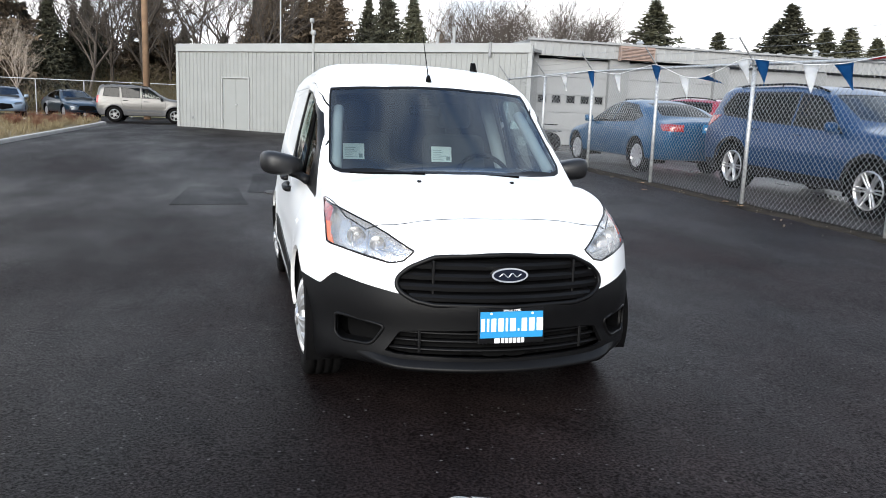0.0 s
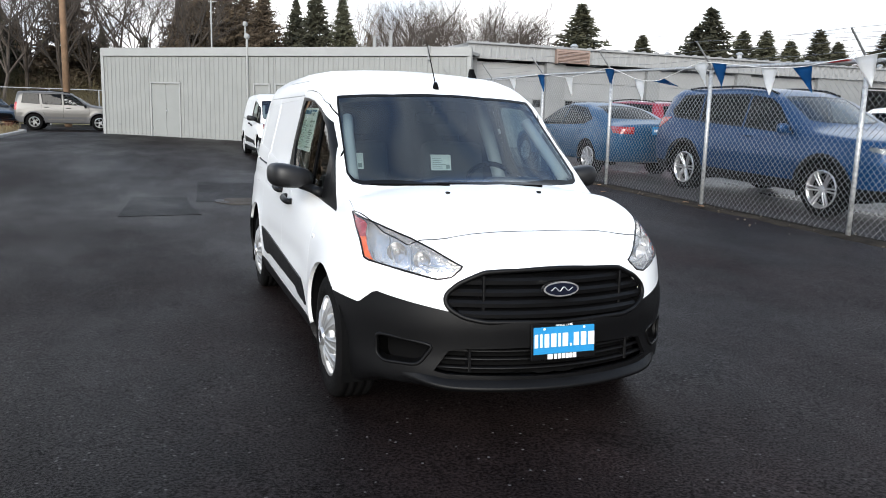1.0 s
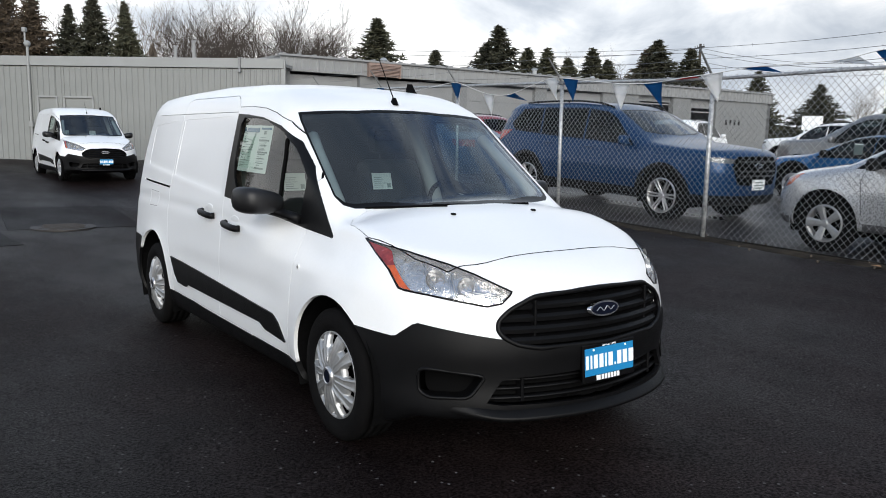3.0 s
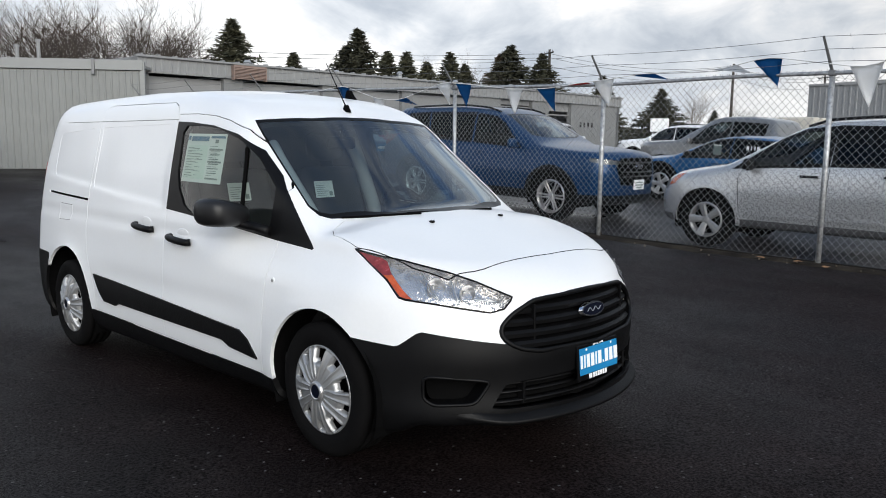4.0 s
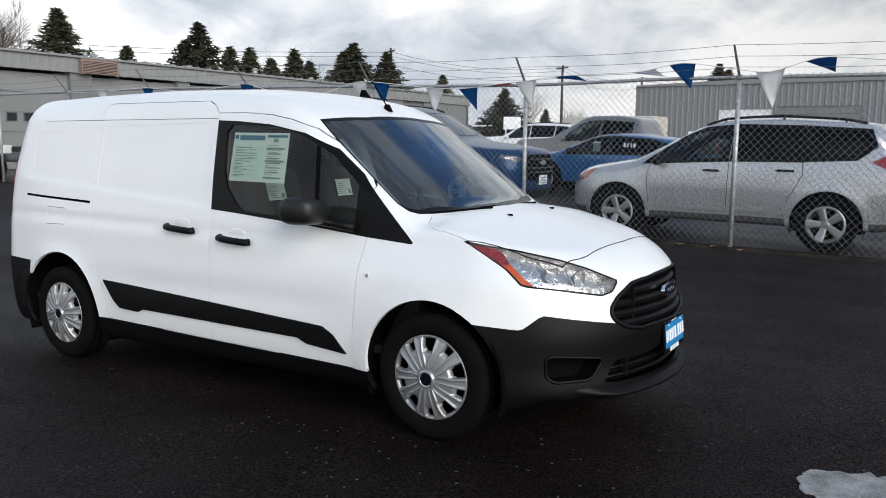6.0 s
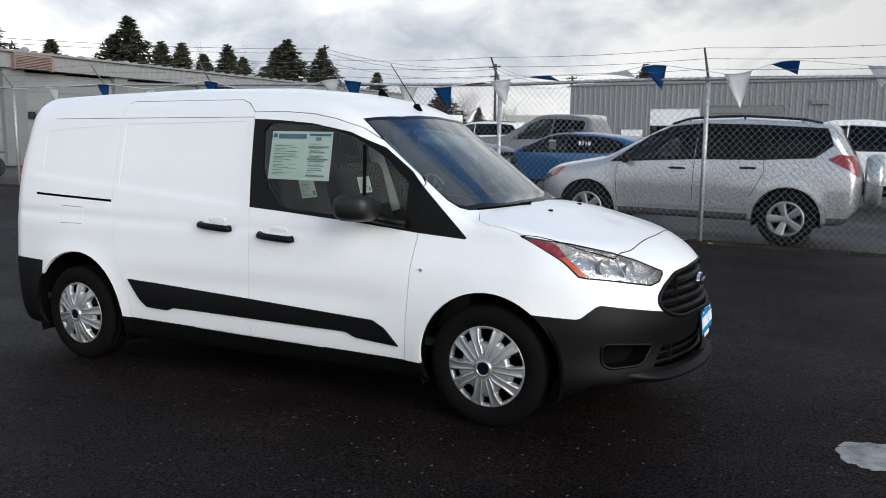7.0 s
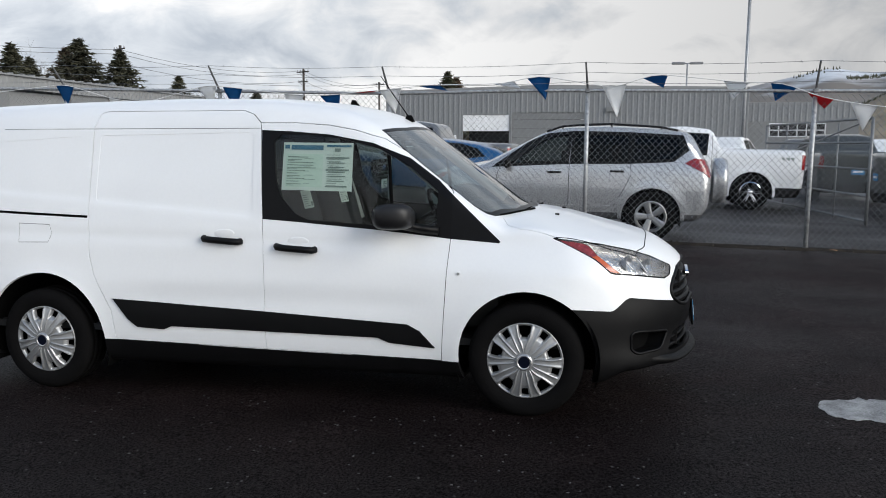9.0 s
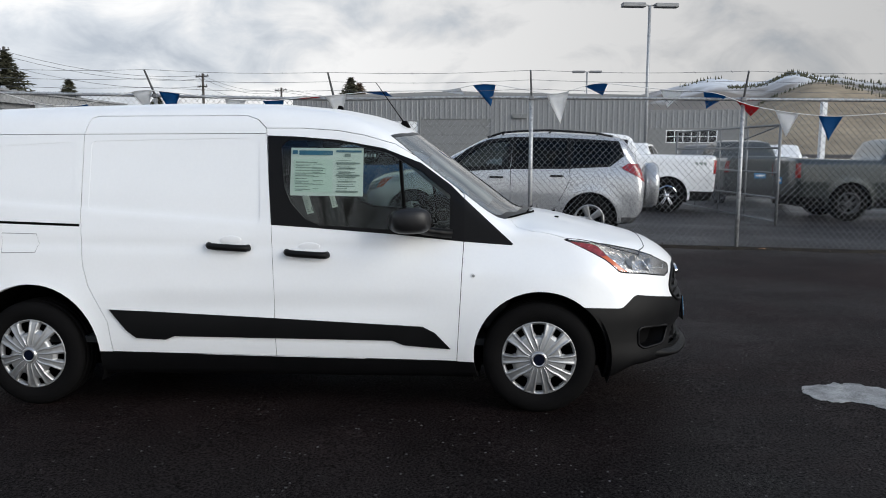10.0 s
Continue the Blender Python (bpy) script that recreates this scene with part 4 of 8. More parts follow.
    for i in range(len(pts)):
        wall.faces.new((lo[i], lo[(i + 1) % len(pts)], hi[(i + 1) % len(pts)], hi[i]))
    part("grille_wall", wall, MATT_BLACK, gr)
    part("grille_frame", rim, BLACK_PLASTIC, gr, smooth=True)
    part("grille_slats", _slats(GRILLE, (0.598, 0.644, 0.692, 0.742), 0.030, 0.055, 0.0), BLACK_PLASTIC, gr, "black horizontal grille slats")
    for x in (-0.345, 0.345):
        dv = bmesh.new()
        q = reach(van_field, (x, -0.2, 0.675), (0, -1, 0))
        box(dv, (0.012, 0.05, 0.185), q + Vector((0, 0.034, 0)), 0.003)
        part("grille_divider", dv, BLACK_PLASTIC, gr)
    for x in (-0.40, 0.40):
        dv = bmesh.new()
        q = reach(van_field, (x, -0.2, 0.385), (0, -1, 0))
        box(dv, (0.014, 0.04, 0.105), q + Vector((0, 0.03, 0)), 0.003)
        part("intake_divider", dv, BLACK_PLASTIC, bump)
    em = bmesh.new()
    c = reach(van_field, (0, -0.3, 0.708), (0, -1, 0))
    lean = pose(c.x, c.y - 0.004, c.z, 90 - 6)
    bmesh.ops.create_cone(em, cap_ends=True, segments=40, radius1=0.094, radius2=0.088, depth=0.016, matrix=lean @ Matrix.Diagonal((1, 0.39, 1, 1)))
    badge = part("emblem", em, CHROME, gr, "oval chrome-rimmed blue badge")
    em = bmesh.new()
    bmesh.ops.create_cone(em, cap_ends=True, segments=40, radius1=0.080, radius2=0.078, depth=0.006, matrix=lean @ Matrix.Translation((0, 0, 0.0085)) @ Matrix.Diagonal((1, 0.345, 1, 1)))
    part("badge_field", em, NAVY, badge)
    em = bmesh.new()
    flow = [(u, 0.010 * math.sin(140 * u) * (1 - 0.4 * abs(u) / 0.055)) for u in [-0.055 + 0.11 * k / 30 for k in range(31)]]
    tube(em, [lean @ Vector((u, v, 0.0120)) for u, v in flow], 0.0024, 6)
    part("badge_mark", em, ALLOY, badge)
    # number plate insert
    pl = bmesh.new()
    spot = reach(van_field, (0, -0.3, 0.477), (0, -1, 0))
    back = pose(0.010, spot.y - 0.010, 0.477, 90 - 4)
    box(pl, (0.325, 0.165, 0.012), (0, 0, 0), 0.004)
    bmesh.ops.transform(pl, matrix=back, verts=pl.verts[:])
    plate = part("plate_frame", pl, GLOSS_BLACK, van, "black plate frame with a blue dealer card")
    pl = bmesh.new()
    box(pl, (0.305, 0.122, 0.003), (0, 0.006, 0.008), 0.001)
    bmesh.ops.transform(pl, matrix=back, verts=pl.verts[:])
    card = part("card", pl, PLATE_BLUE, plate)
    pl = bmesh.new()
    x = -0.148
    for w in (0.016, 0.010, 0.022, 0.024, 0.010, 0.026, 0.007, 0.025, 0.026, 0.030):
        h = 0.012 if w == 0.007 else 0.060
        box(pl, (w, h, 0.002), (x + w / 2, 0.006 - (0.060 - h) / 2, 0.0105))
        x += w + 0.0115
    for sx in (-0.10, 0.10):
        bmesh.ops.create_cone(pl, cap_ends=True, segments=12, radius1=0.006, radius2=0.005, depth=0.003, matrix=Matrix.Translation((sx, 0.058, 0.0105)))
    bmesh.ops.transform(pl, matrix=back, verts=pl.verts[:])
    part("card_print", pl, INK_WHITE, card, "white marks on the blue card")
    pl = bmesh.new()
    box(pl, (0.024, 0.022, 0.002), (-0.070, -0.068, 0.0075))
    for k in range(6):
        box(pl, (0.014, 0.022, 0.002), (-0.043 + 0.0195 * k, -0.068, 0.0075))
    bmesh.ops.transform(pl, matrix=back, verts=pl.verts[:])
    part("frame_print", pl, INK_WHITE, plate)
    letters("frame_writing", "SINCE 1946", 0.017, back @ Matrix.Translation((0, 0.0735, 0.0072)), INK_WHITE, plate, 0.0008)
    # windscreen
    part("windscreen_frame", p.take("windscreen_frame", 0.01, 0.0), GLOSS_BLACK, van, "black band round the windscreen")
    ws = part("windscreen", p.take("windscreen", 0.0, -0.001), SCREEN, van, "tinted glass windscreen")
    ws.visible_shadow = False
    wp = bmesh.new()
    for x0, y0, x1, y1 in ((0.36, 0.12, -0.26, 0.125), (-0.20, 0.115, -0.60, 0.235)):
        a = reach(van_field, (x0, y0, 0.8), (0, -0.3, 1)) + Vector((0, -0.004, 0.005))
        b = reach(van_field, (x1, y1 + 0.03, 0.8), (0, -0.3, 1)) + Vector((0, -0.004, 0.005))
        rod(wp, a, b, 0.007, 6, 0.005)
    part("wiper", wp, MATT_BLACK, van, "black wiper arms and blades", True)
    for x in (-0.264, 0.264):
        nz = bmesh.new()
        c = reach(van_field, (x, -0.125, 0.8), (0, 0, 1))
        box(nz, (0.020, 0.026, 0.012), c + Vector((0, 0, 0.004)), 0.004)
        part("washer_nozzle", nz, BLACK_PLASTIC, van, smooth=True)
    an = bmesh.new()
    c = reach(van_field, (0, 0.86, 1.0), (0, 0, 1))
    bmesh.ops.create_cone(an, cap_ends=True, segments=16, radius1=0.030, radius2=0.012, depth=0.045, matrix=Matrix.Translation(c + Vector((0, 0.01, 0.016))) @ Matrix.Diagonal((0.7, 1.4, 1, 1)))
    rod(an, c + Vector((0, 0.015, 0.03)), c + Vector((0, 0.20, 0.30)), 0.004, 6, 0.0025)
    part("antenna", an, MATT_BLACK, van, "black whip aerial", True)
    fin = bmesh.new()
    c = reach(van_field, (0.46, 1.39, 1.2), (0, 0, 1))
    plate_of(fin, [(-0.055, -0.01), (0.05, -0.01), (0.045, 0.035), (0.03, 0.065), (0.012, 0.062), (-0.02, 0.02)], 0.03, lambda u, v, w: c + Vector((w - 0.015, u, v)))
    part("roof_fin", fin, MATT_BLACK, van, "small black roof fin")
    key = bmesh.new()
    c = reach(van_field, (0, 0.366, 0.800), (-1, 0, 0))
    rod(key, c + Vector((0.01, 0, 0)), c + Vector((-0.003, 0, 0)), 0.014, 20)
    kr = part("fender_badge", key, WHITE, van)
    key = bmesh.new()
    rod(key, c + Vector((0.0, 0, 0)), c + Vector((-0.005, 0, 0)), 0.008, 16)
    part("badge_pin", key, SILVER, kr)
    _cabin(van)
    # papers: a price sheet in the side window and two cards behind the windscreen
    _price_sheet(van)
    p.bm.free()
    return van


def _bar(s):
    bm = bmesh.new()
    pts = [reach(van_field, (0, 0.790 - 0.034 * t, 1.452 - 0.40 * t), (s, 0, 0)) + Vector((-s * 0.004, 0, 0)) for t in (0, 0.25, 0.5, 0.75, 1)]
    for a, b in zip(pts, pts[1:]):
        rod(bm, a, b, 0.011, 6)
    return bm


def _width_at(half, z):
    """Half the width of a mirrored outline at a height."""
    best = 0
    for (a, b), (c, d) in zip(half, half[1:]):
        if min(b, d) <= z <= max(b, d) and b != d:
            best = max(best, a + (c - a) * (z - b) / (d - b))
    return best


def _slats(half, levels, tall, deep, back):
    bm = bmesh.new()
    for z in levels:
        w = _width_at(half, z) - 0.006
        n = 16
        rings = []
        for i in range(n + 1):
            x = -w + 2 * w * i / n
            q = reach(van_field, (x, -0.2, z), (0, -1, 0)) + Vector((0, 0.006 + back, 0))
            rings.append([bm.verts.new(q + Vector(o)) for o in ((0, 0.004, -tall * 0.5), (0, 0, tall * 0.1), (0, 0.014, tall * 0.5), (0, deep, tall * 0.8), (0, deep, -tall * 0.2))])
        for a, b in zip(rings, rings[1:]):
            for k in range(5):
                bm.faces.new((a[k], a[(k + 1) % 5], b[(k + 1) % 5], b[k]))
        bm.faces.new(rings[0])
        bm.faces.new(rings[-1][::-1])
    bmesh.ops.recalc_face_normals(bm, faces=bm.faces[:])
    return bm


def _cabin(van):
    inner = lambda x, y, z: van_field(x, y, z) + 0.05
    p = Panels(shell(inner, 0.8, ((-0.30, -0.1, 0.55), (0.30, 3.2, 0.80)), (-0.85, -0.4, 0.2), (0.85, 3.8, 1.4), (30, 90, 30)), "lining")
    p.cut(grown(SIDE_GLASS, 0.015), FROM_SIDE, "void", lambda c, n: abs(n.x) > 0.18)
    p.cut(both(grown([(0, 0.80), (0.30, 0.81), (0.50, 0.84), (0.60, 0.85), (0.66, 0.31), (0.62, 0.232), (0.48, 0.15), (0.30, 0.09), (0, 0.05)], 0.01)), FROM_TOP, "void", lambda c, n: n.z > 0.1 and c.z > 0.8)
    p.bm.normal_update()
    bm = p.take("lining")
    bmesh.ops.delete(bm, geom=[f for f in bm.faces if f.calc_center_median().z < 0.42 or min(math.hypot(f.calc_center_median().y - w, f.calc_center_median().z - 0.33) for w in (0.0, 3.035)) < 0.52 and abs(f.calc_center_median().x) > 0.5 or f.calc_center_median().y < 0.0 and f.calc_center_median().z < 1.0], context="FACES")
    p.bm.free()
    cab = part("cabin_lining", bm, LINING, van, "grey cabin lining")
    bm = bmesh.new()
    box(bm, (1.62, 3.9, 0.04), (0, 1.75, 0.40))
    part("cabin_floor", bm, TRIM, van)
    bm = bmesh.new()
    box(bm, (1.45, 0.50, 0.34), (0, 0.38, 0.90), 0.09)
    box(bm, (1.40, 0.22, 0.50), (0, 0.28, 0.70), 0.03)
    box(bm, (0.34, 0.20, 0.10), (0.37, 0.46, 1.075), 0.04)
    box(bm, (0.22, 0.12, 0.34), (0, 0.62, 0.86), 0.03)
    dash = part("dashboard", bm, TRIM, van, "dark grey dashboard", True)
    bm = bmesh.new()
    hub = pose(0.37, 0.74, 1.03, 62)
    for i in range(28):
        a, b = 2 * math.pi * i / 28, 2 * math.pi * (i + 1) / 28
        rod(bm, hub @ Vector((0.185 * math.cos(a), 0.185 * math.sin(a), 0)), hub @ Vector((0.185 * math.cos(b), 0.185 * math.sin(b), 0)), 0.016, 8)
    for a in (0, math.pi, -math.pi / 2):
        rod(bm, hub @ Vector((0, 0, -0.01)), hub @ Vector((0.18 * math.cos(a), 0.18 * math.sin(a), 0)), 0.02, 6)
    rod(bm, hub @ Vector((0, 0, 0.0)), hub @ Vector((0, 0, -0.25)), 0.05, 10)
    part("steering_wheel", bm, MATT_BLACK, van, "black steering wheel", True)
    for s in (-1, 1):
        bm = bmesh.new()
        pts = [reach(inner, (s * x, y, 0.9), (0, -0.35, 1)) for x, y in ((0.675, 0.40), (0.66, 0.54), (0.645, 0.68), (0.63, 0.82), (0.61, 0.96))]
        tube(bm, [q + Vector((-s * 0.012, 0.01, -0.012)) for q in pts], 0.034, 10)
        part("pillar_trim", bm, PILLAR, van, "pale grey pillar trim", True)
        bm = bmesh.new()
        pts = [reach(inner, (0, 1.52 + 0.03 * k, 0.95 + 0.13 * k), (s, 0, 0)) + Vector((-s * 0.03, 0, 0)) for k in range(6)]
        tube(bm, pts, 0.055, 8)
        part("pillar_trim", bm, PILLAR, van, "pale grey pillar trim", True)
    seat(van, -0.37, 1.20)
    seat(van, 0.37, 1.20)
    bm = bmesh.new()
    box(bm, (0.22, 0.03, 0.07), (0, 0.93, 1.48), 0.02)
    rod(bm, (0, 0.92, 1.50), (0, 0.90, 1.59), 0.012)
    box(bm, (0.09, 0.10, 0.05), (0, 0.90, 1.58), 0.015)
    part("rear_view_mirror", bm, MATT_BLACK, van, smooth=True)


def _price_sheet(van):
    def spot(y, z, inwards=0.012):
        return reach(van_field, (0, y, z), (-1, 0, 0)) + Vector((inwards, 0, 0))
    bm = bmesh.new()
    n = 6
    grid = [[bm.verts.new(spot(1.436 - 0.43 * i / n, 1.262 + 0.276 * j / n - 0.012 * i / n)) for j in range(n + 1)] for i in range(n + 1)]
    for i in range(n):
        for j in range(n):
            bm.faces.new((grid[i][j], grid[i + 1][j], grid[i + 1][j + 1], grid[i][j + 1]))
    sheet_ = part("price_sheet", bm, PAPER, van, "printed price sheet taped inside the window")
    put = lambda u, v: spot(1.436 - u, 1.262 + v - 0.028 * u, 0.010)
    bm = bmesh.new()
    rng = random.Random(4)
    bars(bm, [(0.02, 0.02, 0.23, 0.19)], put)
    part("green_panel", bm, PAPER_GREEN, sheet_)
    put2 = lambda u, v: spot(1.436 - u, 1.262 + v - 0.028 * u, 0.008)
    bm = bmesh.new()
    rows = []
    for k in range(11):
        rows.append((0.03, 0.035 + 0.0155 * k, 0.06 + 0.13 * rng.random(), 0.004))
    for k in range(15):
        rows.append((0.03 + 0.105 * (k % 2), 0.028 + 0.0118 * k, 0.03 + 0.05 * rng.random(), 0.0025))
        rows.append((0.275, 0.030 + 0.0125 * k, 0.05 + 0.06 * rng.random(), 0.0025))
    for k in range(5):
        rows.append((0.28 + 0.002 * k, 0.055 + 0.026 * k, 0.09 + 0.03 * rng.random(), 0.005))
    rows += [(0.27, 0.022, 0.13, 0.009), (0.27, 0.115, 0.14, 0.010), (0.27, 0.185, 0.14, 0.009), (0.32, 0.225, 0.035, 0.020)]
    bars(bm, rows, put2)
    part("print", bm, INK, sheet_)
    bm = bmesh.new()
    bars(bm, [(0.05, 0.235, 0.20, 0.026), (0.01, 0.240, 0.03, 0.022), (0.27, 0.252, 0.15, 0.012)], put2)
    part("print_head", bm, INK_BLUE, sheet_)
    for low, across, rise, off, label in (
            ((-0.485, 1.425, 1.125), (0.155, 0, 0), (0, 0.028, 0.112), (0, -0.002, 0), "white printed card on the seat backrest"),
            ((0.172, 1.425, 1.118), (0.155, 0, 0), (0, 0.028, 0.112), (0, -0.002, 0), "white printed card on the seat backrest")):
        place = lambda u, v, lift_=0.0: Vector(low) + Vector(across) * u + Vector(rise) * v + Vector(off) * lift_ * 500
        bm = bmesh.new()
        bm.faces.new([bm.verts.new(place(*q)) for q in ((0, 0), (1, 0), (1, 1), (0, 1))])
        bmesh.ops.solidify(bm, geom=bm.faces[:], thickness=0.001)
        cd = part("card", bm, PAPER, van, label)
        bm = bmesh.new()
        bars(bm, [(0.08, 0.12 + 0.12 * k, 0.35 + 0.3 * rng.random(), 0.035) for k in range(6)] + [(0.74, 0.10, 0.18, 0.26)], lambda u, v: place(u, v, 0.002))
        part("print", bm, INK, cd)


VAN_TILT = -math.degrees(math.atan(0.0196))
van_here = cargo_van(pose(0, 0, 0, VAN_TILT), "white cargo van with black bumpers, parked on the lot")
van_far = copy_thing(van_here, pose(1.70, 18.0, up(1.70, 19.4), -0.3, 0, 1.5))
tagged(van_far, "white cargo van parked in front of the ribbed metal building")


# ---- other vehicles ----
CARS = {}
DULL_BAR = paint("dark_grey_bar", (0.03, 0.03, 0.032), 0.4, 0.4)
LAMP_DULL = paint("dull_lamp_tray", (0.11, 0.115, 0.12), 0.3, 0.6, 0.2, 30, 0.4, 30)


def body_field(half, side, nose, spine, tail, crown, wheels, edge=0.10, bow=0.30, radius=0.36):
    """A body like the van's, from a few curves: width by height, nose, ridge line and tail."""
    side, nose, spine, tail = table(side, 0.03), table(nose, 0.03), table(spine, 0.04), table(tail, 0.04)

    def f(x, y, z):
        x = np.abs(x)
        s = half * side(z) - 0.05 * ramp(0.3, -0.9, y) ** 2 - 0.06 * ramp(wheels[1] + 0.1, wheels[1] + 1.1, y) ** 2
        for w in wheels:
            s = s + 0.02 * np.exp(-((np.hypot(y - w, z - radius) - radius - 0.06) / 0.08) ** 2)
        g = x - s
        g = smax(g, nose(z) + bow * x ** 2 + 0.45 * x ** 6 - y, 0.12)
        g = smax(g, z - spine(y) + crown * x ** 2, edge)
        g = smax(g, y - tail(z) + 0.12 * x ** 2, 0.10)
        return smax(g, 0.30 - z, 0.05)
    return f


def road_wheel(parent, s, x, y, r, rim, width, spokes, material, twin=True, label="alloy wheel"):
    bm = bmesh.new()
    tyre(bm, r, rim, width)
    ty = part("tyre", bm, RUBBER, parent, smooth=True)
    ty.matrix_basis = pose(s * x, y, r, 0, 0, 0 if s < 0 else 180)
    w = width / 2
    bm = bmesh.new()
    lathe(bm, [(-w * 0.92, rim + 0.004), (-w * 1.0, rim - 0.012), (-w * 0.72, rim - 0.030), (-w * 0.2, rim - 0.035)], 40)
    for k in range(spokes):
        a0 = 2 * math.pi * k / spokes
        for off in ((-0.13, 0.13) if twin else (0.0,)):
            a = a0 + off * 5 / spokes
            inner, outer = 0.045, rim - 0.012
            d, t = Vector((0, math.cos(a), math.sin(a))), Vector((0, -math.sin(a), math.cos(a)))
            t0 = Vector((0, -math.sin(a0), math.cos(a0)))
            wi, wo = (0.015, 0.011) if twin else (0.030, 0.040) if spokes > 5 else (0.036, 0.056)
            pa = [Vector((-w * 0.70, 0, 0)) + Vector((0, math.cos(a0), math.sin(a0))) * inner + t0 * (off * 0.12), Vector((-w * 0.94, 0, 0)) + d * outer]
            q = []
            for c, h in zip(pa, (wi, wo)):
                q.append([bm.verts.new(c + t * h), bm.verts.new(c + t * h * 0.5 + Vector((-0.012, 0, 0))), bm.verts.new(c - t * h * 0.5 + Vector((-0.012, 0, 0))), bm.verts.new(c - t * h), bm.verts.new(c + Vector((0.03, 0, 0)))])
            for i in range(5):
                bm.faces.new((q[0][i], q[0][(i + 1) % 5], q[1][(i + 1) % 5], q[1][i]))
    lathe(bm, [(-w * 0.88, 0.0001), (-w * 0.86, 0.034), (-w * 0.72, 0.055), (-w * 0.5, 0.06)], 24)
    bmesh.ops.recalc_face_normals(bm, faces=bm.faces[:])
    part("rim", bm, material, ty, label)
    bm = bmesh.new()
    lathe(bm, [(-w * 0.15, 0.001), (-w * 0.15, rim), (0, rim)], 30)
    part("brake", bm, MATT_BLACK, ty)


def car(name, label, category, m, spec, colour, wheel_material=ALLOY, low=None, glass=None, group="cars on the storage lot"):
    """A car of a kind, built once for each look and copied after that."""
    key = (name, colour.name, glass.name if glass else "", low.name if low else "")
    if key in CARS:
        c = copy_thing(CARS[key], m)
        return tagged(c, label, category, group)
    top = thing(name, label, category, m, group)
    k = spec
    field = k["field"]
    wb, r, half = k["wb"], k["r"], k["half"]
    rear_glass = glass or k.get("rear_glass", PRIVACY)
    p = Panels(shell(field, half, ((-0.28, -0.2, 0.48), (0.28, wb + 0.25, 0.72)), (-half, -0.9, 0.2), (half, wb + 1.0, 1.2), k.get("n", (22, 84, 28))))
    steep = lambda c, n: abs(n.x) > 0.2
    low_m = low or BLACK_PLASTIC
    p.cut([(wb + 1.4, k["skirt"]), (-1.4, k["skirt"]), (-1.4, 0.1), (wb + 1.4, 0.1)], FROM_SIDE, "skirt", None)
    for y in (0, wb):
        p.cut(disc(y, r, r + 0.115, 32), FROM_SIDE, "arch", lambda c, n: abs(c.x) > 0.4 and abs(n.x) > 0.15)
    for i, poly in enumerate(k["seams"]):
        for a, b in zip(poly, poly[1:]):
            d = (Vector(b) - Vector(a)).normalized() * 0.004
            p.cut([(a[0] - d.y, a[1] + d.x), (b[0] - d.y, b[1] + d.x), (b[0] + d.y, b[1] - d.x), (a[0] + d.y, a[1] - d.x)], FROM_SIDE, "seam%d" % i, steep, only=("body", "skirt"))
    if "moulding" in k:
        y0, y1, z0, z1 = k["moulding"]
        p.cut([(y0, z0), (y1, z0 + 0.01), (y1 - 0.04, z1), (y0 + 0.03, z1 - 0.01)], FROM_SIDE, "moulding", steep)
    for i, poly in enumerate(k["windows"]):
        p.cut(grown(poly, k.get("pillar", 0.025)), FROM_SIDE, "trim", steep)
    for i, poly in enumerate(k["windows"]):
        p.cut(poly, FROM_SIDE, "window%d" % i, steep)
    high = lambda c, n: n.z > 0.1 and c.z > 0.8
    p.cut(both(k["screen"]), FROM_TOP, "trim", high, only=("body",))
    p.cut(both(grown(k["screen"], -0.03)), FROM_TOP, "screen", high, only=("body", "trim"))
    if "back" in k:
        behind = lambda c, n: n.y > 0.12 and c.y > wb * 0.5
        p.cut(both(k["back"]), FROM_FRONT, "trim", behind, only=("body",))
        p.cut(both(grown(k["back"], -0.02)), FROM_FRONT, "back", behind, only=("trim", "body"))
    ahead = lambda c, n: c.y < 0.2 and n.z < 0.9
    p.cut(k["lamp"], FROM_CORNER, "headlight", ahead)
    if "amber" in k:
        p.cut(k["amber"], FROM_CORNER, "amber", ahead, only=("headlight",))
    p.cut(both(k["grille"]), FROM_FRONT, "grille", lambda c, n: n.y < -0.2 and c.y < 0)
    p.cut(k["tail"], FROM_SIDE, "tail_light", lambda c, n: c.y > wb * 0.6 and abs(c.x) > half * k.get("tail_in", 0.60))
    for y in (0, wb):
        p.cut(disc(y, r, r + 0.06, 36), FROM_SIDE, "opening", lambda c, n: abs(c.x) > 0.4)
    p.bm.normal_update()
    part("body", p.take("body", 0.015), colour, top)
    part("lower_trim", p.take("skirt", 0.015, 0.002), low_m if k.get("dark_skirt", True) else colour, top)
    for s_ in (-1, 1):
        for far in (False, True):
            part("arch_trim", p.take("arch", 0.015, 0.006 if k.get("dark_arch") else 0.0, lambda c, n: c.x * s_ > 0 and (c.y > wb / 2) == far), low_m if k.get("dark_arch") else colour, top)
    for i in range(len(k["seams"])):
        for s_ in (-1, 1):
            part("seam", p.take("seam%d" % i, 0.0, -0.006, lambda c, n: c.x * s_ > 0), MATT_BLACK, top)
    if "moulding" in k:
        for s_ in (-1, 1):
            part("door_moulding", p.take("moulding", 0.012, 0.012, lambda c, n: c.x * s_ > 0), colour, top, "bright body-coloured door moulding")
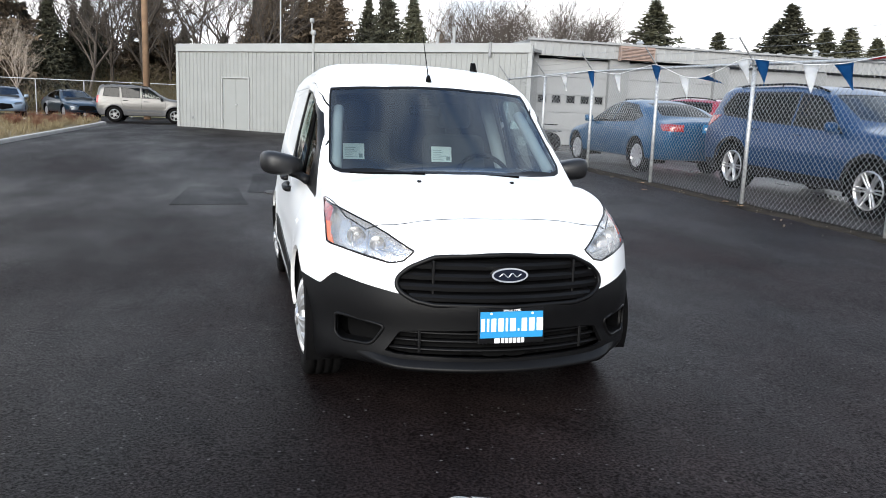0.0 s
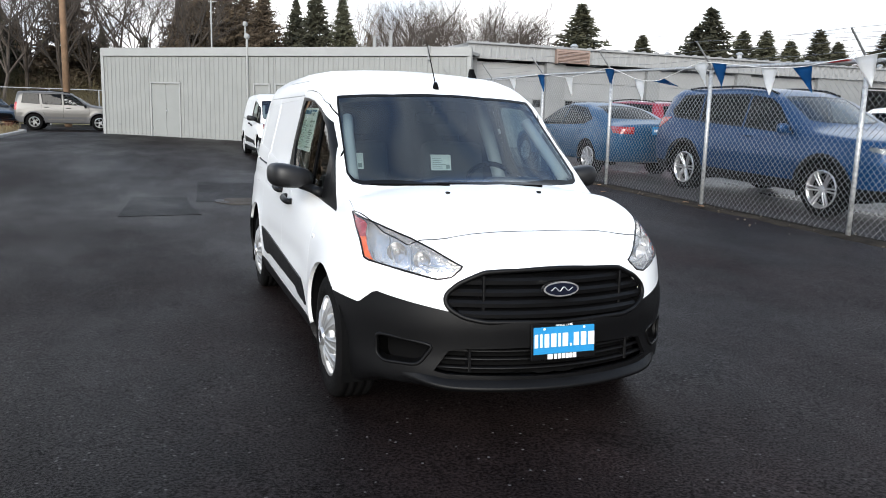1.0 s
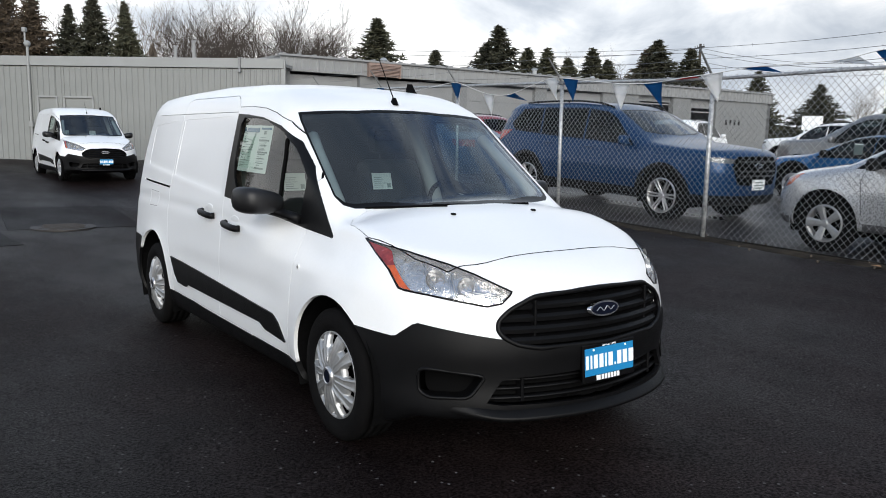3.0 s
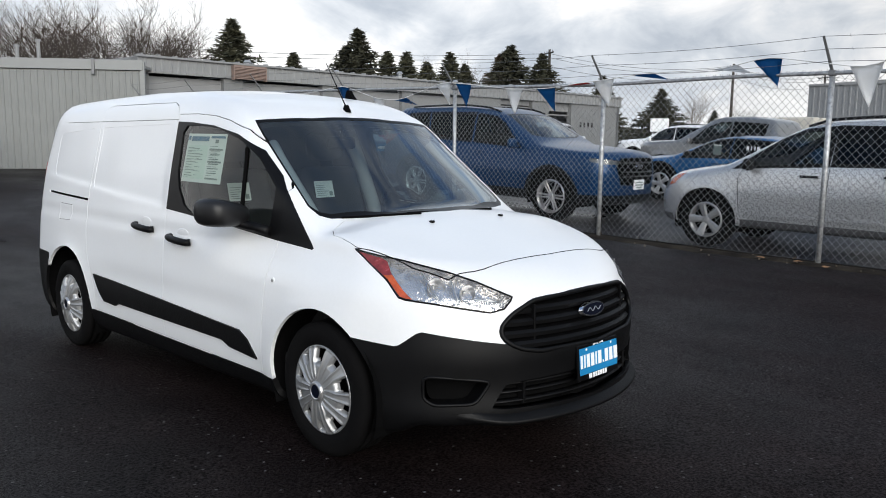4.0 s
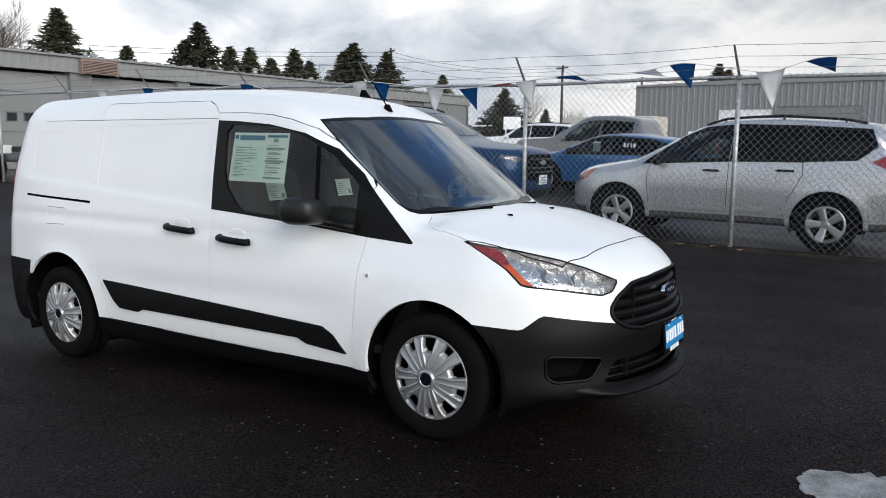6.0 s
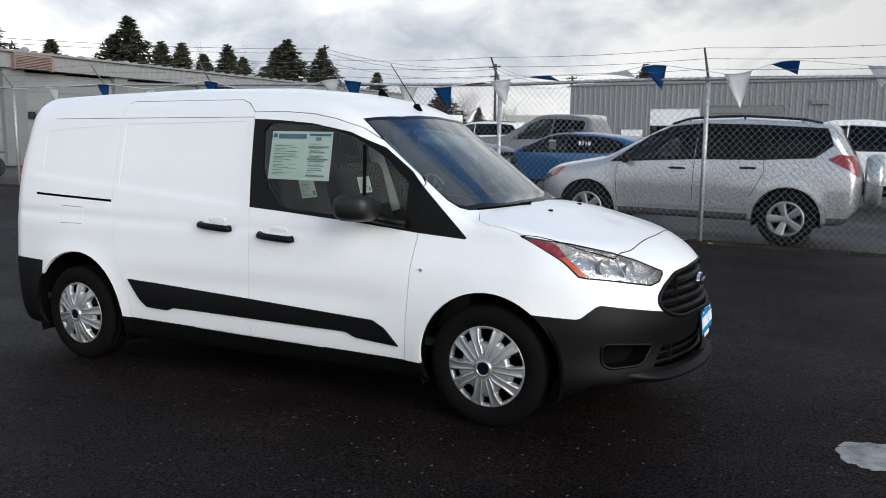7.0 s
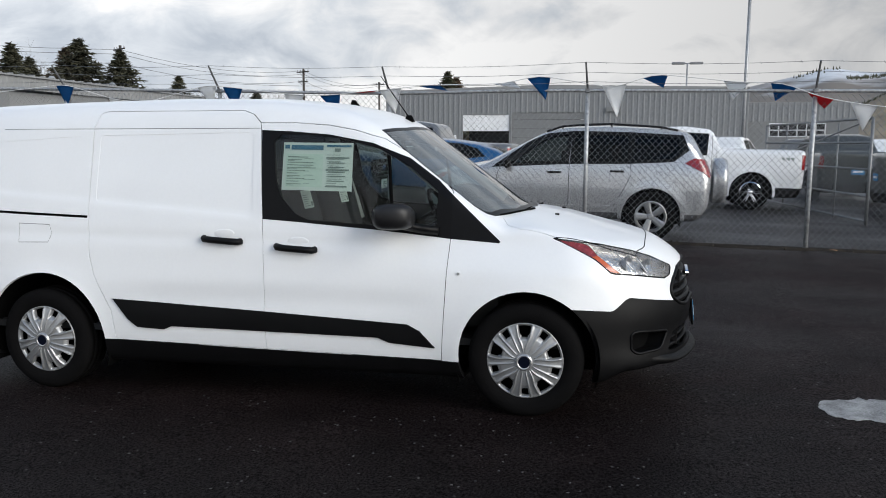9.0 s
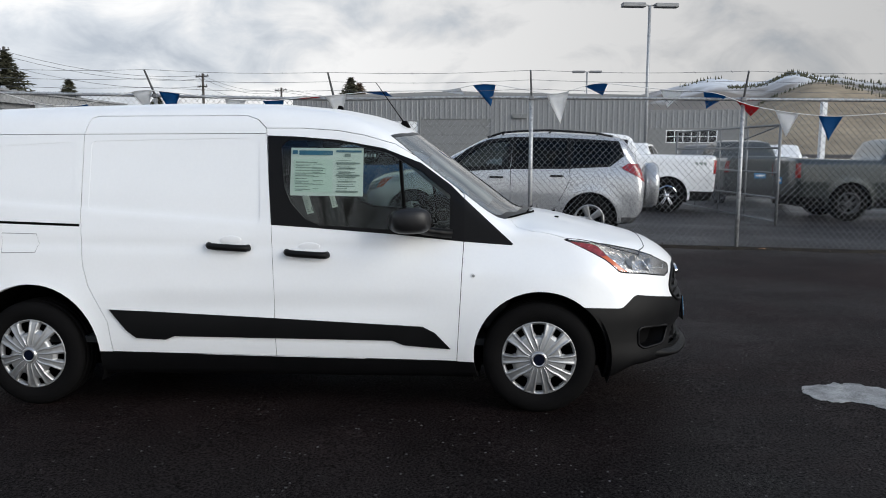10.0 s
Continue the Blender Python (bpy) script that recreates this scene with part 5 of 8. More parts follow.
    if "front_card" in k:
        q = reach(field, (0, 0, k["front_card"]), (0, -1, 0))
        bm = bmesh.new()
        box(bm, (0.31, 0.012, 0.155), q + Vector((0, -0.008, 0)), 0.003)
        card_ = part("front_card", bm, INK_WHITE, top, "white dealer card on the bumper")
        bm = bmesh.new()
        for z_, w_ in ((0.035, 0.20), (-0.005, 0.24), (-0.045, 0.16)):
            box(bm, (w_, 0.002, 0.018), q + Vector((0, -0.0155, z_)))
        part("marks", bm, INK, card_)
        q = reach(field, (0, 0, k["front_card"] + 0.28), (0, -1, 0))
        bm = bmesh.new()
        bmesh.ops.create_cone(bm, cap_ends=True, segments=28, radius1=0.11, radius2=0.10, depth=0.02, matrix=pose(q.x, q.y, q.z, 90) @ Matrix.Diagonal((1, 0.42, 1, 1)))
        part("emblem", bm, CHROME, top, "oval chrome badge")
        bm = bmesh.new()
        for z_ in (0.13, 0.20, 0.34):
            tube(bm, [reach(field, (x_ * 0.09, 0, k["front_card"] + z_), (0, -1, 0)) + Vector((0, -0.004, 0)) for x_ in range(-5, 6)], 0.012, 6)
        part("grille_bar", bm, DULL_BAR, top, "dark grille bars", True)
    part("window_trim", p.take("trim", 0.01, 0.0), GLOSS_BLACK, top)
    for i in range(len(k["windows"])):
        for s in (-1, 1):
            part("window", p.take("window%d" % i, 0.0, -0.003, lambda c, n: c.x * s > 0), CAR_WINDOW if i in k.get("clear", (0,)) else rear_glass, top)
    part("windscreen", p.take("screen", 0.0, -0.002), CAR_SCREEN, top)
    if "back" in k:
        part("rear_window", p.take("back", 0.0, -0.002), rear_glass, top)
    part("grille", p.take("grille", 0.02, -0.004), MATT_BLACK, top, "dark front grille")
    for s in (-1, 1):
        on = lambda c, n: c.x * s > 0
        lamp = part("headlight", p.take("headlight", 0.0, -0.03, on), LAMP_DULL, top)
        part("lens", p.take("headlight", 0.0, 0.002, on), LENS, lamp)
        if "amber" in k:
            part("amber_corner", p.take("amber", 0.004, 0.002, on), AMBER, lamp, "amber corner lamp")
        part("tail_light", p.take("tail_light", 0.015, 0.008, on), RED_LENS, top, "red tail light")
        for y in (0, wb):
            road_wheel(top, s, half - k["tw"] / 2 - 0.035, y, r, k["rim"], k["tw"], k["spokes"], wheel_material, k.get("twin", True))
            bm = bmesh.new()
            a, b = [], []
            for i in range(21):
                t = math.pi * (-0.1 + 1.2 * i / 20)
                q = (y + (r + 0.075) * math.cos(t), r + (r + 0.075) * math.sin(t))
                a.append(bm.verts.new((s * (half - 0.04), *q)))
                b.append(bm.verts.new((s * 0.45, *q)))
            for i in range(20):
                bm.faces.new((a[i], a[i + 1], b[i + 1], b[i]))
            bm.faces.new(b)
            part("wheel_well", bm, MATT_BLACK, top)
        for y, z in k["handles"]:
            bm = bmesh.new()
            q = [reach(field, (0, y - 0.20 * t, z), (s, 0, 0)) + Vector((s * 0.02, 0, 0)) for t in (0, 0.5, 1)]
            rod(bm, q[0], q[1], 0.014, 8)
            rod(bm, q[1], q[2], 0.014, 8)
            part("door_handle", bm, k.get("handle_m") or colour, top, smooth=True)
        y, z = k["mirror"]
        bm = bmesh.new()
        c = reach(field, (0, y, z), (s, 0, 0))
        box(bm, (0.20, 0.10, 0.15), c + Vector((s * 0.13, 0.02, 0.03)), 0.045)
        box(bm, (0.12, 0.05, 0.04), c + Vector((s * 0.03, 0.0, -0.02)), 0.01)
        part("wing_mirror", bm, k.get("mirror_m") or colour, top, smooth=True)
        if k.get("rails"):
            y0, y1 = k["rails"]
            bm = bmesh.new()
            pts = []
            for i in range(9):
                y = y0 + (y1 - y0) * i / 8
                q = reach(field, (s * half * 0.62, y, 0.9), (0, 0, 1))
                pts.append(q + Vector((0, 0, 0.012 + 0.028 * math.sin(math.pi * min(1, max(0, i / 8))) ** 0.4)))
            tube(bm, pts, 0.017, 8)
            for i in (1, 4, 7):
                rod(bm, pts[i], pts[i] - Vector((0, 0, 0.08)), 0.014, 6)
            part("roof_rail", bm, BLACK_PLASTIC, top, "black roof rail", True)
    bm = bmesh.new()
    q = reach(field, (0, wb, k["plate"]), (0, 1, 0))
    box(bm, (0.31, 0.012, 0.155), q + Vector((0, 0.004, 0)), 0.003)
    tag = part("plate_card", bm, PLATE_BLUE, top, "blue dealer card on the tailgate")
    bm = bmesh.new()
    box(bm, (0.24, 0.002, 0.05), q + Vector((0, 0.0115, 0.0)))
    part("marks", bm, INK_WHITE, tag)
    # dark cabin: floor, seats and dash
    bm = bmesh.new()
    box(bm, (half * 1.7, wb * 0.95, 0.04), (0, wb * 0.52, 0.44))
    part("cabin_floor", bm, TRIM, top)
    for sx in (-0.38, 0.38):
        bm = bmesh.new()
        sy = k["seat"]
        box(bm, (0.48, 0.14, 0.62), (sx, sy, 0.98), 0.05)
        box(bm, (0.26, 0.10, 0.18), (sx, sy + 0.04, 1.38), 0.04)
        box(bm, (0.48, 0.48, 0.14), (sx, sy - 0.26, 0.66), 0.04)
        part("seat", bm, CLOTH, top, smooth=True)
    bm = bmesh.new()
    box(bm, (half * 1.45, 0.34, 0.30), (0, k["dash"], 0.90), 0.06)
    part("dashboard", bm, TRIM, top, smooth=True)
    if k.get("rear_seat"):
        bm = bmesh.new()
        box(bm, (half * 1.4, 0.16, 0.60), (0, k["rear_seat"], 0.98), 0.05)
        part("rear_seat", bm, CLOTH, top, smooth=True)
    p.bm.free()
    CARS[key] = top
    return top


SIDES = [(0.2, 0.93), (0.35, 0.965), (0.55, 0.99), (0.75, 1.0), (0.9, 0.985), (1.0, 0.965), (1.2, 0.905), (1.4, 0.845), (1.6, 0.785), (1.8, 0.72)]
SUV_LARGE = dict(
    pillar=0.045, wb=3.02, r=0.385, rim=0.265, tw=0.255, half=1.0, skirt=0.46, spokes=6, front_card=0.62, dark_arch=True, plate=0.95, seat=1.55, dash=0.62, rear_seat=2.5,
    field=body_field(1.0, SIDES, [(0.2, -0.84), (0.4, -0.98), (0.8, -1.0), (1.05, -0.96), (1.14, -0.84), (1.8, 0.4)], [(-1.1, 1.07), (-0.85, 1.13), (-0.5, 1.17), (0.25, 1.22), (0.42, 1.25), (1.20, 1.66), (1.5, 1.745), (2.2, 1.775), (3.2, 1.74), (3.7, 1.735), (4.2, 1.69)], [(0.2, 3.85), (0.5, 4.02), (0.9, 4.06), (1.15, 4.04), (1.55, 3.88), (1.8, 3.68)], 0.09, (0, 3.02), 0.08, 0.20, 0.385),
    windows=[[(0.72, 1.14), (1.65, 1.19), (1.68, 1.60), (1.32, 1.56), (1.1, 1.45)], [(1.78, 1.19), (2.72, 1.22), (2.78, 1.60), (1.80, 1.615)], [(2.84, 1.225), (3.45, 1.26), (3.55, 1.34), (3.35, 1.56), (2.90, 1.595)]],
    clear=(0,), seams=[[(0.55, 0.5), (0.50, 0.95), (0.60, 1.12)], [(1.72, 0.5), (1.72, 1.17)], [(2.62, 0.62), (2.78, 0.95), (2.78, 1.2)]],
    screen=[(0, 0.46), (0.45, 0.52), (0.68, 0.62), (0.60, 1.25), (0.35, 1.22), (0, 1.20)], back=[(0, 1.22), (0.66, 1.24), (0.56, 1.56), (0, 1.58)],
    lamp=[(0.24, 1.025), (0.26, 0.97), (-0.05, 0.93), (-0.46, 0.925), (-0.50, 0.985), (-0.2, 1.01)], grille=[(0, 1.04), (0.46, 1.03), (0.56, 0.88), (0.46, 0.62), (0, 0.60)],
    tail=[(3.55, 1.22), (4.3, 1.18), (4.3, 0.98), (3.85, 1.02)], handles=[(1.62, 1.03), (2.62, 1.05)], mirror=(0.72, 1.15), rails=(1.35, 3.45))
SUV_SMALL = dict(
    pillar=0.045, wb=2.66, r=0.355, rim=0.225, tw=0.225, half=0.905, skirt=0.40, spokes=5, twin=False, moulding=(0.62, 2.12, 0.445, 0.500), plate=0.75, seat=1.40, dash=0.50, rear_seat=2.2, dark_skirt=True,
    field=body_field(0.905, SIDES, [(0.2, -0.70), (0.4, -0.86), (0.65, -0.87), (0.85, -0.80), (1.0, -0.62), (1.8, 0.4)], [(-1.1, 0.80), (-0.8, 0.90), (-0.5, 0.99), (0.0, 1.08), (0.20, 1.12), (1.05, 1.57), (1.35, 1.645), (2.0, 1.675), (2.8, 1.64), (3.3, 1.585), (3.7, 1.52)], [(0.2, 3.30), (0.5, 3.52), (0.9, 3.54), (1.1, 3.48), (1.5, 3.25), (1.8, 3.05)], 0.10, (0, 2.66), 0.11, 0.26, 0.355),
    windows=[[(0.42, 1.06), (1.42, 1.13), (1.45, 1.52), (1.15, 1.49), (0.90, 1.39)], [(1.52, 1.135), (2.30, 1.15), (2.31, 1.52), (1.54, 1.53)], [(2.37, 1.155), (2.93, 1.19), (3.10, 1.33), (3.04, 1.485), (2.40, 1.515)]],
    clear=(0,), seams=[[(0.45, 0.46), (0.40, 0.9), (0.45, 1.04)], [(1.47, 0.46), (1.47, 1.12)], [(2.20, 0.62), (2.36, 0.95), (2.34, 1.18)]],
    screen=[(0, 0.24), (0.40, 0.30), (0.62, 0.42), (0.54, 1.10), (0.3, 1.08), (0, 1.06)], back=[(0, 1.16), (0.56, 1.18), (0.48, 1.50), (0, 1.52)],
    lamp=[(0.48, 0.94), (0.36, 0.80), (0.0, 0.72), (-0.26, 0.70), (-0.22, 0.82), (0.1, 0.90)], grille=[(0, 0.80), (0.36, 0.78), (0.40, 0.70), (0, 0.68)],
    tail=[(3.10, 1.13), (3.22, 1.20), (3.8, 1.14), (3.8, 0.94), (3.46, 0.92), (3.36, 1.00)], handles=[(1.36, 0.97), (2.26, 1.0)], mirror=(0.55, 1.06), rails=(1.1, 3.0), handle_m=BLACK_PLASTIC, mirror_m=BLACK_PLASTIC, amber=[(0.52, 0.96), (0.36, 0.78), (0.17, 0.74), (0.25, 0.95)])
HATCH = dict(
    SUV_SMALL, plate=0.70, rails=None, amber=[(0.42, 0.86), (0.33, 0.72), (0.25, 0.71), (0.30, 0.86)], moulding=(0.62, 2.12, 0.36, 0.39), skirt=0.34, dark_arch=True,
    field=body_field(0.905, SIDES, [(0.2, -0.70), (0.4, -0.86), (0.62, -0.87), (0.78, -0.80), (0.92, -0.62), (1.6, 0.4)], [(-1.1, 0.72), (-0.8, 0.82), (-0.5, 0.90), (0.0, 0.96), (0.22, 1.00), (1.05, 1.36), (1.40, 1.42), (2.0, 1.43), (2.7, 1.37), (3.2, 1.24), (3.7, 1.10)], [(0.2, 3.30), (0.5, 3.50), (0.9, 3.52), (1.05, 3.42), (1.25, 3.22), (1.5, 2.95)], 0.10, (0, 2.66), 0.11, 0.26, 0.355),
    windows=[[(0.52, 0.95), (1.42, 1.0), (1.44, 1.31), (1.20, 1.29), (0.90, 1.18)], [(1.52, 1.005), (2.28, 1.03), (2.28, 1.29), (1.54, 1.315)], [(2.35, 1.035), (2.82, 1.10), (2.70, 1.20), (2.37, 1.28)]],
    seams=[[(0.45, 0.40), (0.40, 0.8), (0.50, 0.94)], [(1.47, 0.40), (1.47, 0.99)], [(2.20, 0.55), (2.34, 0.85), (2.32, 1.03)]],
    screen=[(0, 0.26), (0.40, 0.32), (0.62, 0.44), (0.52, 1.06), (0.3, 1.04), (0, 1.02)], back=[(0, 1.06), (0.54, 1.06), (0.46, 1.30), (0, 1.32)],
    lamp=[(0.40, 0.84), (0.32, 0.74), (0.0, 0.68), (-0.26, 0.66), (-0.22, 0.76), (0.1, 0.82)], grille=[(0, 0.74), (0.36, 0.72), (0.42, 0.52), (0, 0.48)],
    tail=[(3.10, 0.98), (3.8, 0.98), (3.8, 0.84), (3.30, 0.86)], handles=[(1.36, 0.86), (2.24, 0.89)], mirror=(0.62, 0.97), handle_m=None)
SEDAN = dict(
    wb=2.85, r=0.335, rim=0.225, tw=0.225, half=0.925, skirt=0.30, spokes=10, twin=False, plate=0.92, seat=1.45, dash=0.45, rear_seat=2.3, dark_skirt=False,
    field=body_field(0.925, [(0.2, 0.95), (0.4, 0.985), (0.6, 1.0), (0.75, 0.99), (0.9, 0.955), (1.1, 0.86), (1.3, 0.74), (1.5, 0.62)], [(0.2, -0.80), (0.4, -0.92), (0.6, -0.90), (0.75, -0.80), (1.5, 0.4)], [(-1.1, 0.66), (-0.8, 0.74), (-0.3, 0.88), (0.25, 0.97), (0.45, 1.01), (1.20, 1.40), (1.6, 1.47), (2.1, 1.455), (2.7, 1.34), (3.35, 1.09), (3.55, 1.06), (3.9, 1.06), (4.2, 1.03)], [(0.2, 3.75), (0.5, 3.93), (0.8, 3.97), (1.0, 3.98), (1.1, 3.92), (1.5, 3.7)], 0.10, (0, 2.85), 0.10, 0.24, 0.335),
    windows=[[(0.62, 0.98), (1.62, 1.0), (1.62, 1.38), (1.42, 1.365), (1.1, 1.24)], [(1.68, 1.0), (2.55, 1.03), (2.78, 1.12), (2.35, 1.32), (1.70, 1.38)]],
    clear=(0, 1), seams=[[(0.42, 0.34), (0.38, 0.75), (0.5, 0.96)], [(1.65, 0.34), (1.65, 0.98)], [(2.45, 0.55), (2.66, 0.85), (2.66, 1.03)]],
    screen=[(0, 0.50), (0.45, 0.58), (0.66, 0.72), (0.52, 1.32), (0, 1.26)], back=[(0, 1.13), (0.56, 1.13), (0.46, 1.38), (0, 1.41)],
    lamp=[(0.34, 0.74), (0.30, 0.66), (-0.3, 0.60), (-0.34, 0.68), (0.0, 0.74)], grille=[(0, 0.66), (0.36, 0.64), (0.46, 0.46), (0, 0.36)],
    tail=[(3.55, 0.98), (4.2, 0.98), (4.2, 0.84), (3.72, 0.86)], handles=[(1.60, 0.86), (2.55, 0.89)], mirror=(0.70, 1.0))
PICKUP = dict(
    tail_in=0.82, wb=3.45, r=0.40, rim=0.235, tw=0.265, half=0.985, skirt=0.52, spokes=6, plate=0.85, seat=1.55, dash=0.62, n=(24, 110, 30), dark_skirt=True, dark_arch=False,
    field=body_field(0.985, [(0.2, 0.93), (0.4, 0.97), (0.6, 0.985), (0.85, 1.0), (1.05, 0.985), (1.25, 0.955), (1.4, 0.90), (1.6, 0.82), (1.9, 0.72)], [(0.2, -0.75), (0.45, -0.90), (0.9, -0.92), (1.08, -0.86), (1.2, -0.7), (1.9, 0.3)], [(-1.1, 1.06), (-0.8, 1.14), (0.2, 1.22), (0.40, 1.26), (1.10, 1.72), (1.35, 1.82), (2.0, 1.85), (2.50, 1.80), (2.62, 1.74), (2.74, 1.40), (2.80, 1.36), (3.6, 1.36), (4.5, 1.37), (4.9, 1.37)], [(0.2, 4.50), (0.55, 4.62), (1.0, 4.64), (1.36, 4.64), (1.9, 4.6)], 0.03, (0, 3.45), 0.07, 0.16, 0.40),
    windows=[[(0.72, 1.18), (1.62, 1.21), (1.64, 1.68), (1.35, 1.66), (1.05, 1.52)], [(1.70, 1.21), (2.45, 1.22), (2.48, 1.66), (1.72, 1.69)]],
    clear=(0,), seams=[[(0.52, 0.55), (0.5, 1.0), (0.62, 1.16)], [(1.66, 0.55), (1.66, 1.2)], [(2.56, 0.6), (2.58, 1.30), (2.58, 1.66)], [(2.68, 0.55), (2.68, 1.36)]],
    screen=[(0, 0.44), (0.48, 0.50), (0.70, 0.62), (0.60, 1.18), (0, 1.12)],
    lamp=[(0.28, 1.04), (0.28, 0.90), (-0.2, 0.86), (-0.36, 0.86), (-0.36, 1.02)], grille=[(0, 1.04), (0.56, 1.02), (0.58, 0.76), (0, 0.72)],
    tail=[(4.48, 1.25), (4.9, 1.25), (4.9, 0.93), (4.48, 0.93)], handles=[(1.58, 1.06), (2.48, 1.08)], mirror=(0.74, 1.2))
SUV_BOXY = dict(
    SUV_SMALL, pillar=0.025, skirt=0.60, dark_arch=True, rails=(1.2, 3.1), twin=True, spokes=5,
    field=body_field(0.90, SIDES, [(0.2, -0.70), (0.4, -0.84), (0.75, -0.85), (0.92, -0.80), (1.05, -0.66), (1.8, 0.4)], [(-1.1, 0.92), (-0.8, 1.0), (-0.4, 1.07), (0.25, 1.13), (0.45, 1.18), (1.02, 1.56), (1.25, 1.67), (2.0, 1.72), (2.8, 1.715), (3.3, 1.69), (3.7, 1.65)], [(0.2, 3.30), (0.5, 3.50), (0.9, 3.52), (1.15, 3.48), (1.5, 3.40), (1.8, 3.28)], 0.08, (0, 2.66), 0.07, 0.22, 0.355),
    windows=[[(0.62, 1.12), (1.42, 1.14), (1.45, 1.56), (1.15, 1.53), (0.95, 1.42)], [(1.54, 1.14), (2.28, 1.15), (2.34, 1.56), (1.56, 1.57)], [(2.44, 1.16), (3.12, 1.19), (3.05, 1.55), (2.46, 1.56)]],
    screen=[(0, 0.48), (0.40, 0.54), (0.62, 0.62), (0.56, 1.12), (0.3, 1.10), (0, 1.08)],
    tail=[(3.30, 1.20), (3.8, 1.20), (3.8, 0.86), (3.34, 0.86)])
BLUE_DEEP = paint("deep_blue_paint", (0.0012, 0.032, 0.098), 0.30, 0.3, 0.08, 40, coat=0.3, spec=0.25)
BLUE_MID = paint("mid_blue_paint", (0.003, 0.058, 0.135), 0.32, 0.3, 0.08, 40, coat=0.35, spec=0.25)
BLUE_BRIGHT = paint("bright_blue_paint", (0.004, 0.080, 0.215), 0.30, 0.3, 0.08, 40, coat=0.6)
DARK_RIM = paint("dark_rim", (0.07, 0.072, 0.075), 0.4, 0.5, 0.06, 10)
SILVER_PAINT = paint("silver_paint", (0.50, 0.508, 0.52), 0.28, 0.55, 0.05, 60, coat=1.0)
GREY_PAINT = paint("grey_paint", (0.16, 0.165, 0.17), 0.30, 0.5, 0.06, 60, coat=1.0)
TAUPE = paint("pewter_paint", (0.088, 0.084, 0.078), 0.34, 0.2, 0.06, 60, coat=0.3)
GREEN_GREY = paint("green_grey_paint", (0.030, 0.036, 0.033), 0.30, 0.4, 0.08, 60, coat=1.0)
RED_PAINT = paint("red_paint", (0.22, 0.010, 0.022), 0.28, 0.1, 0.08, 40, coat=1.0)
TEAL_DARK = paint("dark_teal_paint", (0.004, 0.016, 0.030), 0.30, 0.3, 0.08, 40, coat=0.6)
PALE_BLUE = paint("pale_blue_paint", (0.22, 0.28, 0.35), 0.32, 0.4, 0.06, 40, coat=0.8)
GREY_PLASTIC = paint("grey_plastic", (0.055, 0.055, 0.058), 0.55, 0, 0.1, 20, 0.1, 300)


def parked(x, y, rz, wb):
    """The pose of a car whose front axle stands over (x, y), tail towards rz, on the slope of the lot."""
    a = radians(rz)
    tx, ty = x - wb * math.sin(a), y + wb * math.cos(a)
    z0, z1 = up(x, y), up(tx, ty)
    return Matrix.Translation((x, y, z0 + 0.006)) @ Matrix.Rotation(a, 4, "Z") @ Matrix.Rotation(math.atan2(z1 - z0, wb), 4, "X")


car("suv", "deep blue large SUV parked behind the chain-link fence", "SUV", parked(7.92, 4.57, 1.0, 3.02), SUV_LARGE, BLUE_DEEP)
car("sedan", "blue sedan seen from behind, parked at the fence", "sedan", parked(7.34, 13.0, 180.5, 2.85), SEDAN, BLUE_MID)
silver = car("suv", "silver compact SUV with spare wheel on its tailgate", "SUV", parked(7.47, 1.78, 180, 2.66), SUV_SMALL, SILVER_PAINT, SILVER, GREY_PLASTIC)
bm = bmesh.new()
lathe(bm, [(-0.10, 0.001), (-0.10, 0.28), (-0.07, 0.345), (0.05, 0.355), (0.11, 0.33), (0.12, 0.001)], 40)
bmesh.ops.transform(bm, matrix=pose(0.06, 3.64, 0.86, 0, 0, 90), verts=bm.verts[:])
part("spare_wheel_cover", bm, SILVER_PAINT, silver, "silver spare wheel cover", True)
white_truck = car("pickup_truck", "white pickup truck with chrome wheels, parked nose away", "pickup truck", parked(14.5, 0.2, 180, 3.45), PICKUP, WHITE, CHROME)
car("pickup_truck", "dark grey-green pickup truck on the storage lot", "pickup truck", parked(13.5, -10.4, 0, 3.45), PICKUP, GREEN_GREY, DARK_RIM)
car("pickup_truck", "dark pickup truck behind the open gate", "pickup truck", parked(21.6, -6.5, 88, 3.45), PICKUP, GREEN_GREY, SILVER)
hatch = car("hatchback", "bright blue crossover hatchback with white marks on its window", "car", parked(12.85, 5.45, 180, 2.66), HATCH, BLUE_BRIGHT, ALLOY)
bm = bmesh.new()
for k, (w, h) in enumerate(((0.05, 0.10), (0.02, 0.10), (0.02, 0.10), (0.05, 0.10))):
    q = reach(HATCH["field"], (0, 1.80 + 0.07 * k, 1.17), (1, 0, 0))
    box(bm, (0.008, w, h), q, 0.001)
part("window_mark", bm, INK_WHITE, hatch, "white painted marks on the window")
bm = bmesh.new()
box(bm, (0.008, 0.16, 0.20), reach(HATCH["field"], (0, 1.18, 1.12), (1, 0, 0)) - Vector((0.03, 0, 0)))
part("window_paper", bm, PAPER, hatch, "white paper in the window")
car("pickup_truck", "grey crew-cab pickup truck behind the blue crossover", "pickup truck", parked(15.6, 6.9, 179, 3.45), PICKUP, GREY_PAINT, SILVER)
car("suv", "white SUV at the back of the lot", "SUV", parked(27.0, 14.6, 186, 3.02), SUV_LARGE, WHITE, SILVER)
car("suv", "white SUV parked in front of an open garage bay", "SUV", parked(23.9, 16.6, 112, 3.02), SUV_LARGE, WHITE, SILVER)
